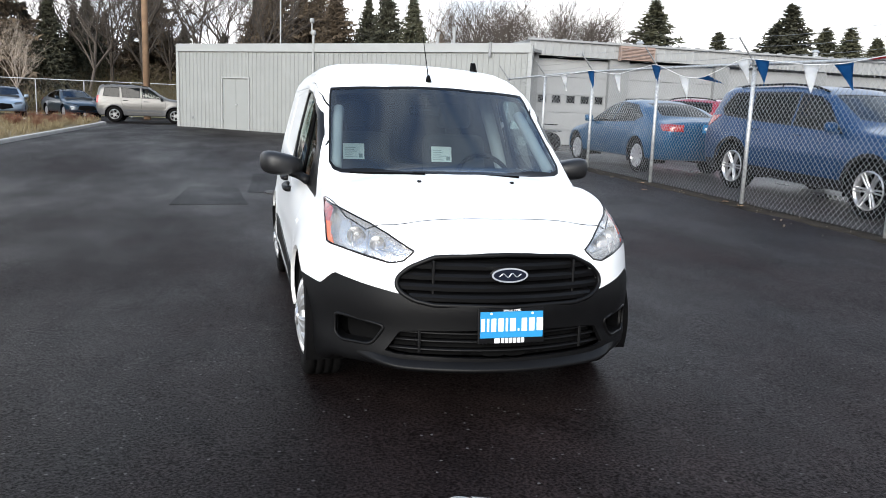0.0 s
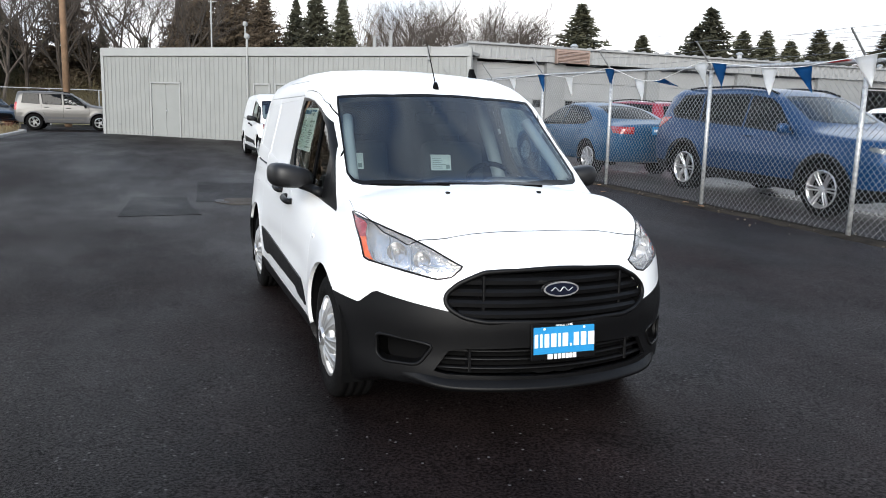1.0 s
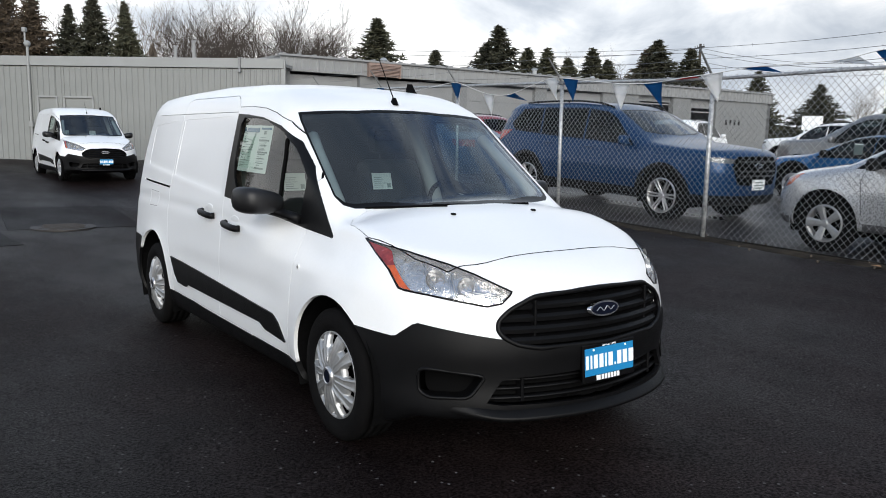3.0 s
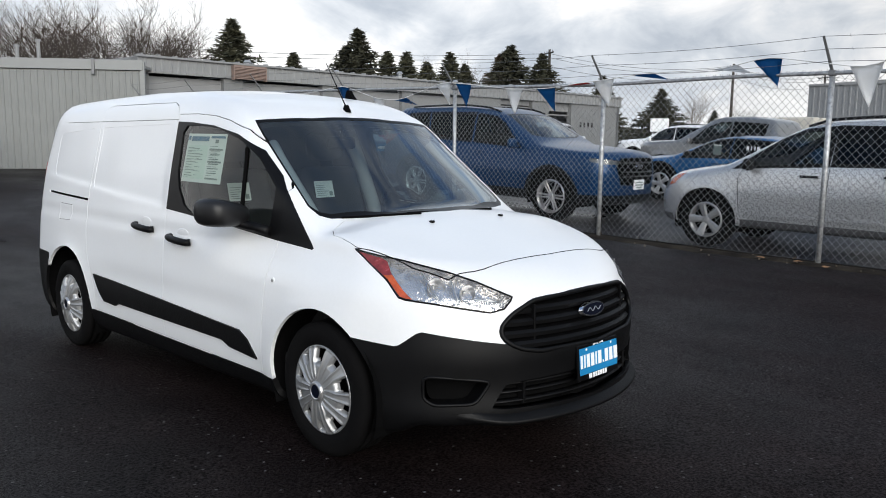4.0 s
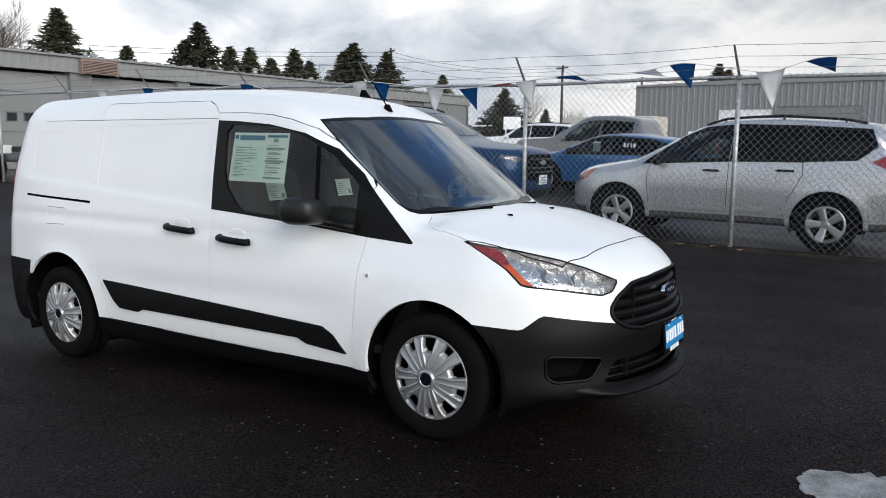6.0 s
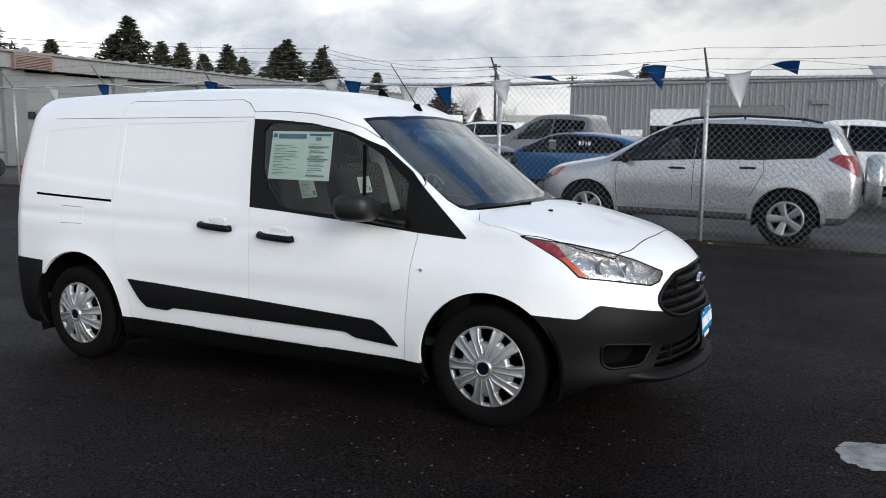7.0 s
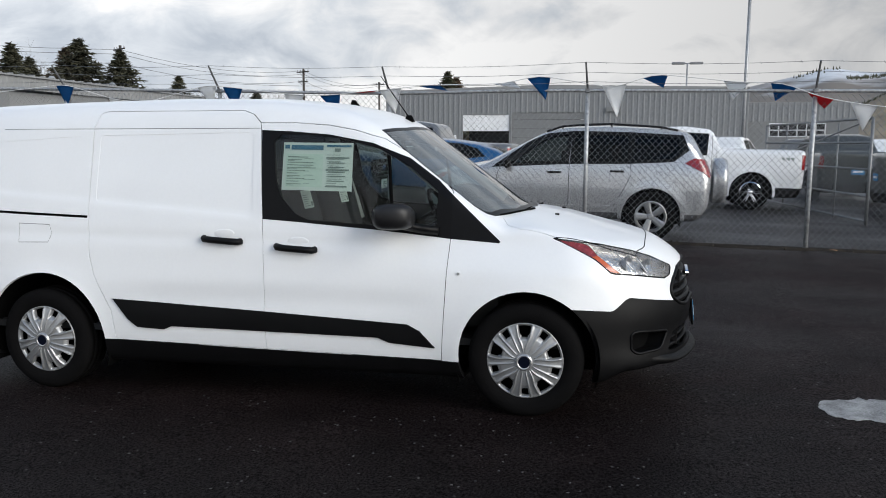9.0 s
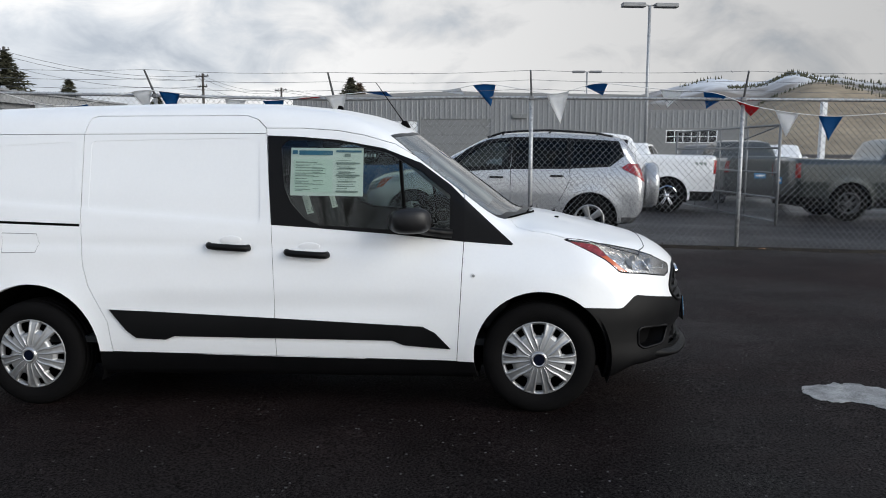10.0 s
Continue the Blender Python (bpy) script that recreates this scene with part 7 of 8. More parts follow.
cl = new("chain_link", link_mesh(POSTS[0], POSTS[-1], lambda y: up(FENCE_X, y) + 0.03, lambda y: rail_height(y) + 0.005))
cl.data.materials.append(WIRE)
cl.parent = fence
cl.location = (0.03, 0, 0)
tagged(cl, "woven steel diamond mesh", kind="stuff")

# pennants on a cord along the top of the fence
CLOTHS = {"white": paint("white_pennant", (0.92, 0.92, 0.915), 0.6, 0, 0.02, 8), "blue": paint("blue_pennant", (0.008, 0.115, 0.32), 0.6, 0, 0.12, 8), "red": paint("red_pennant", (0.55, 0.03, 0.04), 0.6, 0, 0.1, 8)}
for cloth in CLOTHS.values():
    # thin plastic lets some of the light behind it through
    n, l = cloth.node_tree.nodes, cloth.node_tree.links
    body_, out_ = n["Principled BSDF"], n["Material Output"]
    glow, mixs = n.new("ShaderNodeBsdfTranslucent"), n.new("ShaderNodeMixShader")
    mixs.inputs[0].default_value = 0.30
    l.new(body_.inputs["Base Color"].links[0].from_socket, glow.inputs[0])
    l.new(body_.outputs[0], mixs.inputs[1])
    l.new(glow.outputs[0], mixs.inputs[2])
    l.new(mixs.outputs[0], out_.inputs[0])
CORD = paint("white_cord", (0.70, 0.70, 0.70), 0.6)


# place along the fence, height of the cord over the rail, sideways and downward throw of the tip
BLUE_FLAGS = [(7.89, 0.05, 0.02, 0.36), (6.48, -0.2, -0.1, 0.08), (5.09, 0.03, 0.0, 0.34), (3.59, -0.06, -0.1, 0.3), (2.16, 0.08, -0.22, 0.06), (0.65, 0.17, -0.09, 0.3), (-0.84, 0.19, -0.12, 0.14), (-2.39, 0.12, 0.05, 0.19), (-3.86, -0.19, -0.02, 0.31), (-6.49, -0.05, 0.05, 0.34), (10.46, 0.0, 0.0, 0.34)]
WHITE_FLAGS = [(6.99, -0.18, -0.02, 0.34), (5.5, 0.06, -0.06, 0.32), (4.13, -0.06, 0.05, 0.33), (2.7, 0.03, -0.05, 0.33), (1.13, 0.07, -0.2, 0.05), (-0.33, 0.01, -0.05, 0.4), (-1.83, 0.12, 0.0, 0.21), (-3.31, -0.14, -0.03, 0.31), (-5.11, -0.1, 0.05, 0.33), (-7.86, 0.0, 0.0, 0.33), (9.3, -0.1, 0.0, 0.33), (11.82, -0.05, 0.0, 0.33)]
RED_FLAGS = [(3.11, 0.0, -0.24, 0.03), (-2.81, -0.05, -0.12, 0.14)]
PENNANTS = sorted([(*q, "blue") for q in BLUE_FLAGS] + [(*q, "white") for q in WHITE_FLAGS] + [(*q, "red") for q in RED_FLAGS])
CORD_LIFT = table([(q[0], q[1]) for q in PENNANTS], 0.10)


def cord_point(y):
    return Vector((-0.08, y, rail_height(y) + 0.02 + float(CORD_LIFT(y)) - 0.05 * float(ramp(-0.5, -2.5, np.array(y)))))


string = thing("pennant_string", "cord of white, blue and red plastic pennants along the fence", "pennants", pose(FENCE_X, 0, 0))
bm = bmesh.new()
ys = [-8.6 + 0.12 * i for i in range(182)]
tube(bm, [cord_point(a) for a in ys], 0.005, 5)
part("cord", bm, CORD, string, "white cord")
for i, (y, _, aside, drop) in enumerate([q[:4] for q in PENNANTS]):
    hue = PENNANTS[i][4]
    bm = bmesh.new()
    wide, n = 0.31, 7
    out = math.sqrt(max(0.0, 0.40 ** 2 - drop ** 2 - aside ** 2)) * (0.35 if drop > 0.25 else 0.8)
    rows = []
    for j in range(n + 1):
        t = j / n
        row = []
        for k in range(5):
            u = (k - 2) * wide / 4 * (1 - t)
            top = cord_point(y + u)
            fold = 0.028 * math.sin(3.4 * t + 1.9 * i + k * 0.9) * t * (1 - 0.6 * t)
            row.append(bm.verts.new(top + Vector((fold + out * t, aside * t, -drop * t))))
        rows.append(row)
    for a, b in zip(rows, rows[1:]):
        for k in range(4):
            bm.faces.new((a[k], a[k + 1], b[k + 1], b[k]))
    bmesh.ops.solidify(bm, geom=bm.faces[:], thickness=0.0015)
    part("pennant", bm, CLOTHS[hue], string, hue + " plastic pennant", True)

# a gate leaf standing open behind the fence
gate = thing("chain_link_gate", "open chain-link gate leaf with tubular frame", "gate")
g0, g1 = Vector((11.0, -4.95, 0)), Vector((17.0, -4.1, 0))
bm = bmesh.new()
zz = up(11, -5)
for t in (0, 0.25, 0.5, 0.75, 1):
    q = g0.lerp(g1, t)
    rod(bm, q + Vector((0, 0, zz)), q + Vector((0, 0, zz + 2.0)), 0.03 if t in (0, 1) else 0.018, 8)
for z in (0.08, 0.55, 1.05, 1.55, 2.0):
    rod(bm, g0 + Vector((0, 0, zz + z)), g1 + Vector((0, 0, zz + z)), 0.022, 8)
rod(bm, g0 + Vector((0, 0, zz + 2.0)), g1 + Vector((0, 0, zz + 1.05)), 0.015, 6)
part("gate_frame", bm, DULL_STEEL, gate, smooth=True)
gm = new("chain_link", link_mesh(0, (g1 - g0).length, lambda y: 0.08, lambda y: 2.0, 0.09))
gm.data.materials.append(DULL_STEEL)
gm.parent = gate
d_ = (g1 - g0).normalized()
gm.matrix_basis = Matrix.Translation(g0 + Vector((0, 0, zz))) @ Matrix.Rotation(math.atan2(-d_.x, d_.y), 4, "Z")
tagged(gm, kind="stuff")


# ---- ground details ----
def flat_patch(name, outline, lift, thick, material, label, category, kind="structure"):
    bm = bmesh.new()
    plate_of(bm, outline, thick, lambda u, v, q: Vector((u, v, up(u, v) + lift + q)))
    return solid(name, bm, material, label, category, kind=kind)


flat_patch("asphalt_patch", [(-2.33, 8.92), (-1.1, 9.05), (-1.2, 10.2), (-1.26, 11.5), (-2.2, 11.62)], -0.02, 0.026, PATCH, "square patch of newer dark asphalt", "pavement")
flat_patch("asphalt_patch", [(-1.1, 10.9), (0.9, 10.6), (1.0, 13.4), (-0.95, 13.6)], -0.03, 0.036, PATCH, "patch of newer asphalt round the manhole", "pavement")
IRON = paint("cast_iron", (0.05, 0.045, 0.042), 0.6, 0.6, 0.3, 20, 0.4, 120)
bm = bmesh.new()
rod(bm, (0, 0, -0.02), (0, 0, 0.012), 0.50, 36)
rod(bm, (0, 0, 0.012), (0, 0, 0.020), 0.40, 36)
manhole = solid("manhole_cover", bm, IRON, "round rusty cast iron manhole cover set in the asphalt", "manhole", pose(-0.28, 10.9, up(-0.28, 10.9) + 0.008))
for i in range(-3, 4):
    bm = bmesh.new()
    box(bm, (0.70 - 0.06 * abs(i), 0.03, 0.012), (0, 0.10 * i, 0.024))
    part("rib", bm, IRON, manhole)
OLD_PAINT = paint("worn_white_paint", (0.26, 0.26, 0.256), 0.75, 0, 0.45, 9, 0.5, 90)
MARK = [(-0.52, -1.63), (-0.41, -1.60), (-0.29, -1.66), (-0.21, -1.88), (-0.24, -2.02), (-0.33, -2.14), (-0.46, -2.24), (-0.60, -2.20), (-0.70, -2.06), (-0.73, -1.95), (-0.63, -1.90), (-0.58, -1.82), (-0.60, -1.72)]
rng = random.Random(17)
ragged_mark = []
for (a, b), (c, d) in zip(MARK, MARK[1:] + MARK[:1]):
    for k in range(5):
        ragged_mark.append((a + (c - a) * k / 5 + rng.gauss(0, 0.009), b + (d - b) * k / 5 + rng.gauss(0, 0.009)))
flat_patch("painted_mark", ragged_mark, 0.001, 0.003, OLD_PAINT, "worn patch of whitish paint on the asphalt", "paint mark")
DIRT = paint("damp_dirt", (0.014, 0.011, 0.009), 0.9, 0, 0.4, 5, 0.8, 60, spec=0.1, second=(0.045, 0.037, 0.028))
bm = bmesh.new()
rows = []
for k in range(420):
    y = -16 + 34 * k / 419
    a = 5.40 + 0.10 * noise.noise((y * 1.1, 3.0, 0)) + 0.05 * noise.noise((y * 4.3, 7.0, 0))
    b = 5.80 + 0.08 * noise.noise((y * 1.3, 11.0, 0))
    rows.append([bm.verts.new((a + (b - a) * t, y, up(a + (b - a) * t, y) + 0.022 * math.sin(math.pi * t) - 0.004 + 0.010 * noise.noise((y * 6, t * 3, 5.0)) * math.sin(math.pi * t))) for t in (0, 0.15, 0.35, 0.55, 0.8, 1)])
for a, b in zip(rows, rows[1:]):
    for t in range(5):
        bm.faces.new((a[t], a[t + 1], b[t + 1], b[t]))
solid("dirt_strip", bm, DIRT, "uneven strip of damp dirt under the fence", "ground", kind="structure", smooth=True)
rng = random.Random(11)
bm = bmesh.new()
for i in range(150):
    x, y = 5.55 + rng.gauss(0, 0.22), rng.uniform(-6, 14)
    s = rng.uniform(0.008, 0.022)
    bmesh.ops.create_icosphere(bm, subdivisions=1, radius=s, matrix=pose(x, y, up(x, y) + 0.012 + s * 0.3, 40 * i, 70 * i) @ Matrix.Diagonal((1, 0.7, 0.6, 1)))
tagged(solid("fence_debris", bm, paint("pebbles", (0.07, 0.055, 0.042), 0.9, 0, 0.4, 30), "small stones and leaf litter along the fence foot", "debris"), kind="stuff")
LEAF = paint("dead_leaf", (0.30, 0.16, 0.08), 0.8, 0, 0.3, 20)
for i, (x, y) in enumerate(((5.42, 0.55), (5.46, 0.16), (5.35, -0.16), (5.40, -3.05), (5.42, 5.1), (5.46, 5.5), (5.0, 7.0), (5.4, 7.8))):
    bm = bmesh.new()
    vs = [bm.verts.new((0.035 * math.cos(a) * (1 + 0.4 * (k % 2)), 0.05 * math.sin(a), 0.006 + 0.012 * abs(math.cos(a)))) for k, a in enumerate([2 * math.pi * j / 9 for j in range(9)])]
    bm.faces.new(vs)
    bmesh.ops.solidify(bm, geom=bm.faces[:], thickness=0.002)
    solid("dead_leaf", bm, LEAF, "brown dead leaf lying by the fence", "leaf", pose(x, y, up(x, y) + 0.016, 0, 0, 47 * i), group="dead leaves")

# kerb and planting bed
CONCRETE = paint("kerb_concrete", (0.40, 0.38, 0.35), 0.85, 0, 0.12, 4, 0.3, 60)
STRAW = paint("dry_grass", (0.20, 0.14, 0.075), 0.95, 0, 0.4, 3, 0.8, 40, second=(0.27, 0.22, 0.12))
FIELD = paint("winter_field", (0.16, 0.15, 0.055), 0.95, 0, 0.35, 0.5, 0.5, 10, second=(0.24, 0.20, 0.09))
KERB = [(-9.2, 2.0), (-8.4, 10.0), (-7.5, 19.0), (-7.0, 26.5), (-6.75, 31.2), (-7.2, 32.3), (-8.4, 32.9), (-14.0, 33.2)]
kerb = thing("kerb", "pale concrete kerb round the planting bed", "kerb", kind="structure")
for (a, b), (c, d) in zip(KERB, KERB[1:]):
    n = max(1, int(math.hypot(c - a, d - b) / 2.4))
    for i in range(n):
        p0, p1 = Vector((a + (c - a) * i / n, b + (d - b) * i / n)), Vector((a + (c - a) * (i + 1) / n, b + (d - b) * (i + 1) / n))
        bm = bmesh.new()
        L = (p1 - p0).length
        box(bm, (L - 0.012, 0.15, 0.24), (0, 0, 0), 0.02)
        mid2 = (p0 + p1) / 2
        ob = part("kerb_stone", bm, CONCRETE, kerb)
        ob.matrix_basis = pose(mid2.x, mid2.y, (up(*p0) + up(*p1)) / 2 - 0.01, 0, -math.degrees(math.atan2(up(*p1) - up(*p0), L)), math.degrees(math.atan2(d - b, c - a)))
bm = bmesh.new()
xs = [0.0, 0.5, 1.5, 3.0, 6.0, 12.0, 24.0]
rows = []
for k in range(40):
    y = 2 + 31.0 * k / 39
    ex = np.interp(y, [q[1] for q in KERB[:5]] + [33.0], [q[0] for q in KERB[:5]] + [-8.4])
    rows.append([bm.verts.new((ex - 0.07 - q, y, up(ex - q, y) + 0.045 + 0.05 * min(1, q) * noise.noise((q * 0.7, y * 0.7, 0)))) for q in xs])
for a, b in zip(rows, rows[1:]):
    for i in range(len(xs) - 1):
        bm.faces.new((a[i], a[i + 1], b[i + 1], b[i]))
solid("planting_bed", bm, STRAW, "planting bed of dry brown grass behind the kerb", "ground", kind="structure", smooth=True)
solid("field", sheet(steps((-160, -4.5, 20)), steps((47.5, 140, 14)), 0.02), FIELD, "yellow winter grass behind the lot", "ground", kind="structure", smooth=True)


def tufts(name, spots, tall, spread, blades, material, label, category, seed):
    """Thin upright blades in clumps, as one sheet of stuff."""
    r_ = random.Random(seed)
    v, f = [], []
    for x, y in spots:
        z = up(x, y) + 0.08
        for _ in range(blades):
            a, lean = r_.uniform(0, 6.283), r_.uniform(0.1, 0.7) * spread
            px, py = x + r_.gauss(0, spread * 0.35), y + r_.gauss(0, spread * 0.35)
            h, w = tall * r_.uniform(0.5, 1.1), 0.006 + 0.006 * r_.random()
            k = len(v)
            v += [(px - w * math.sin(a), py + w * math.cos(a), z), (px + w * math.sin(a), py - w * math.cos(a), z), (px + lean * math.cos(a), py + lean * math.sin(a), z + h)]
            f.append((k, k + 1, k + 2))
    me = bpy.data.meshes.new(name)
    me.from_pydata(v, [], f)
    me.materials.append(material)
    ob = new(name, me)
    return tagged(ob, label, category, kind="stuff")


def bed_edge(y):
    return float(np.interp(y, [q[1] for q in KERB[:5]], [q[0] for q in KERB[:5]]))


rng = random.Random(5)
tufts("dry_grass", [(bed_edge(y) - 0.3 - 7 * rng.random() ** 1.5, y) for y in [rng.uniform(12, 32) for _ in range(900)]], 0.28, 0.25, 14, STRAW, "dry straw-coloured grass in the bed", "grass", 3)
RUST_TWIG = paint("rusty_shrub", (0.15, 0.060, 0.035), 0.9, 0, 0.4, 6)
for i, (x, y, s) in enumerate(((-8.0, 25.5, 0.8), (-8.9, 26.6, 0.9), (-7.9, 27.6, 1.0), (-8.6, 28.9, 0.9), (-7.7, 29.8, 0.9), (-9.6, 28.2, 0.8), (-7.35, 31.3, 0.75), (-8.3, 31.9, 0.8), (-9.2, 24.0, 0.8), (-10.6, 26.0, 0.9), (-9.4, 31.0, 0.8))):
    r_ = random.Random(i)
    v, f = [], []
    for _ in range(520):
        a, b = r_.uniform(0, 6.283), r_.uniform(0.1, 1.45)
        d = Vector((math.cos(a) * math.cos(b), math.sin(a) * math.cos(b), math.sin(b)))
        q0 = d * r_.uniform(0.05, 0.35) * s
        q1 = q0 + (d + Vector((r_.gauss(0, 0.35), r_.gauss(0, 0.35), r_.gauss(0, 0.25)))) * r_.uniform(0.15, 0.4) * s
        w = Vector((-d.y, d.x, 0.2)) * 0.008
        k = len(v)
        v += [tuple(q0 - w), tuple(q0 + w), tuple(q1)]
        f.append((k, k + 1, k + 2))
    me = bpy.data.meshes.new("shrub")
    me.from_pydata(v, [], f)
    me.materials.append(RUST_TWIG)
    ob = new("shrub", me)
    ob.matrix_world = pose(x, y, up(x, y) + 0.08)
    tagged(ob, "rust-brown leafless low shrub in the planting bed", "shrub", "shrubs in the bed")


# ---- poles, lamps and wires ----
def utility_pole(x, y, tall, material, arms=1, r=0.15, rz=0):
    p = thing("utility_pole", "wooden utility pole with crossarms" if arms else "bare wooden utility pole", "utility pole", pose(x, y, up(x, y) - 0.2, 0, 0, rz), group="utility poles")
    bm = bmesh.new()
    rod(bm, (0, 0, 0), (0, 0, tall), r, 12, r * 0.65)
    part("pole", bm, material, p, smooth=True)
    for k in range(arms):
        bm = bmesh.new()
        z = tall - 0.4 - 1.3 * k
        box(bm, (2.6 - 0.6 * k, 0.12, 0.14), (0, 0.12, z), 0.01)
        rod(bm, (-0.8, 0.12, z), (0, 0.05, z - 0.7), 0.02, 5)
        rod(bm, (0.8, 0.12, z), (0, 0.05, z - 0.7), 0.02, 5)
        a = part("crossarm", bm, material, p)
        for q in (-1.15, -0.5, 0.5, 1.15):
            bm = bmesh.new()
            rod(bm, (q * (1 - 0.23 * k), 0.12, z + 0.07), (q * (1 - 0.23 * k), 0.12, z + 0.27), 0.045, 8)
            part("insulator", bm, DULL_STEEL, a)
    return p


utility_pole(-6.35, 43.0, 16.0, WOOD, 0, 0.19)
utility_pole(-0.2, 62.0, 17.0, DARK_WOOD, 0, 0.18)
utility_pole(96.3, 42.4, 11.3, DARK_WOOD, 2, 0.22, 60)
utility_pole(118.8, 38.8, 11.2, DARK_WOOD, 2, 0.22, 60)
utility_pole(70.0, 52.0, 11.5, DARK_WOOD, 1, 0.22, 60)
for i, dz in enumerate((0.1, -0.35, -1.3)):
    bm = bmesh.new()
    for a, b in (((20, 84), (70, 52)), ((70, 52), (96.3, 42.4)), ((96.3, 42.4), (118.8, 38.8)), ((118.8, 38.8), (190, 10))):
        pts = [Vector((a[0] + (b[0] - a[0]) * t / 8, a[1] + (b[1] - a[1]) * t / 8, 11.2 + dz - 1.0 * 4 * (t / 8) * (1 - t / 8))) for t in range(9)]
        for p0, p1 in zip(pts, pts[1:]):
            rod(bm, p0, p1, 0.022, 4, None, False)
    solid("power_line", bm, DULL_STEEL, "thin dark overhead power line", "cable", group="power lines")


def lot_lamp(x, y, tall, rz):
    p = thing("lot_lamp", "tall grey lot lamp with flat twin heads", "street lamp", pose(x, y, up(x, y), 0, 0, rz), group="lot lamps")
    bm = bmesh.new()
    rod(bm, (0, 0, 0), (0, 0, tall), 0.10, 12, 0.075)
    box(bm, (0.4, 0.4, 0.03), (0, 0, 0.02))
    part("pole", bm, STEEL, p, smooth=True)
    for s in (-1, 1):
        bm = bmesh.new()
        box(bm, (1.18, 0.46, 0.21), (s * 0.84, 0, tall), 0.04)
        box(bm, (0.35, 0.07, 0.07), (s * 0.25, 0, tall))
        part("lamp_head", bm, DULL_STEEL, p)


lot_lamp(36.0, -6.1, 8.75, 100)
lot_lamp(74.0, -6.0, 9.2, 94)
bm = bmesh.new()
box(bm, (0.9, 0.5, 7.4), (0, 0, 3.7), 0.02)
solid("sign_pylon", bm, INK_WHITE, "white sign pylon beyond the buildings", "sign", pose(88, -33.5, 0.0))
trailer = thing("box_trailer", "white box trailer with a red mark, parked far back", "trailer", pose(30.3, 10.5, 0.35, 0, 0, 0))
bm = bmesh.new()
box(bm, (2.2, 4.1, 1.72), (0, 0, 1.32), 0.05)
tb = part("box", bm, paint("aged_white", (0.55, 0.52, 0.46), 0.6, 0, 0.1, 2), trailer)
bm = bmesh.new()
box(bm, (0.02, 0.75, 0.50), (-1.11, -0.55, 1.78))
box(bm, (0.02, 3.9, 0.22), (-1.11, 0, 0.62))
part("red_mark", bm, RED_PAINT, tb)
for y in (-0.5, 0.4):
    for s in (-1, 1):
        bm = bmesh.new()
        tyre(bm, 0.36, 0.20, 0.22)
        t_ = part("tyre", bm, RUBBER, trailer, smooth=True)
        t_.matrix_basis = pose(s * 0.95, y, 0.36 + 0.07)
bm = bmesh.new()
box(bm, (0.85, 0.05, 0.62), (0, 0, 2.0), 0.01)
rod(bm, (-0.3, 0.04, 0), (-0.3, 0.04, 2.2), 0.035, 8)
rod(bm, (0.3, 0.04, 0), (0.3, 0.04, 2.2), 0.035, 8)
solid("notice_board", bm, INK_WHITE, "white notice board on two posts", "sign", pose(31.0, 16.1, 0.30, 0, 0, -55))

# fence behind the lot
bf = thing("back_fence", "grey chain-link fence along the back of the lot", "fence")
bm = bmesh.new()
for i in range(22):
    x = -44 + 2.6 * i
    pb = bmesh.new()
    rod(pb, (x, 46.5, up(x, 46.5)), (x, 46.5, up(x, 46.5) + 2.05), 0.032, 8)
    part("post", pb, STEEL, bf)
rod(bm, (-44, 46.5, 2.5), (10.6, 46.5, 2.5), 0.022, 6)
part("top_rail", bm, STEEL, bf)
bl = new("chain_link", link_mesh(0, 54.0, lambda y: 0.45, lambda y: 2.48, 0.20, 0.003))
bl.data.materials.append(DULL_STEEL)
bl.parent = bf
bl.matrix_basis = Matrix.Translation((-44, 46.5, 0)) @ Matrix.Rotation(-math.pi / 2, 4, "Z")
tagged(bl, kind="stuff")


# ---- trees ----
NEEDLE = paint("dark_needles", (0.046, 0.052, 0.030), 0.85, 0, 0.45, 1.2, mottle=0.35, second=(0.095, 0.092, 0.054))
BROWN_NEEDLE = paint("brown_needles", (0.100, 0.074, 0.050), 0.9, 0, 0.45, 1.2, mottle=0.25, second=(0.180, 0.132, 0.085))
BARK = paint("grey_brown_bark", (0.062, 0.050, 0.041), 0.9, 0, 0.3, 4, 0.4, 30, mottle=0.2)
PALE_BARK = paint("pale_bark", (0.24, 0.20, 0.165), 0.9, 0, 0.3, 4, 0.4, 30, mottle=0.2)


def prism(v, f, a, b, r0, r1, n=4):
    d = (b - a)
    if d.length < 1e-5:
        return
    d.normalize()
    s = d.orthogonal().normalized()
    t = d.cross(s)
    k = len(v)
    for c, r in ((a, r0), (b, r1)):
        for i in range(n):
            w = 2 * math.pi * i / n
            v.append(tuple(c + s * (r * math.cos(w)) + t * (r * math.sin(w))))
    for i in range(n):
        f.append((k + i, k + (i + 1) % n, k + n + (i + 1) % n, k + n + i))


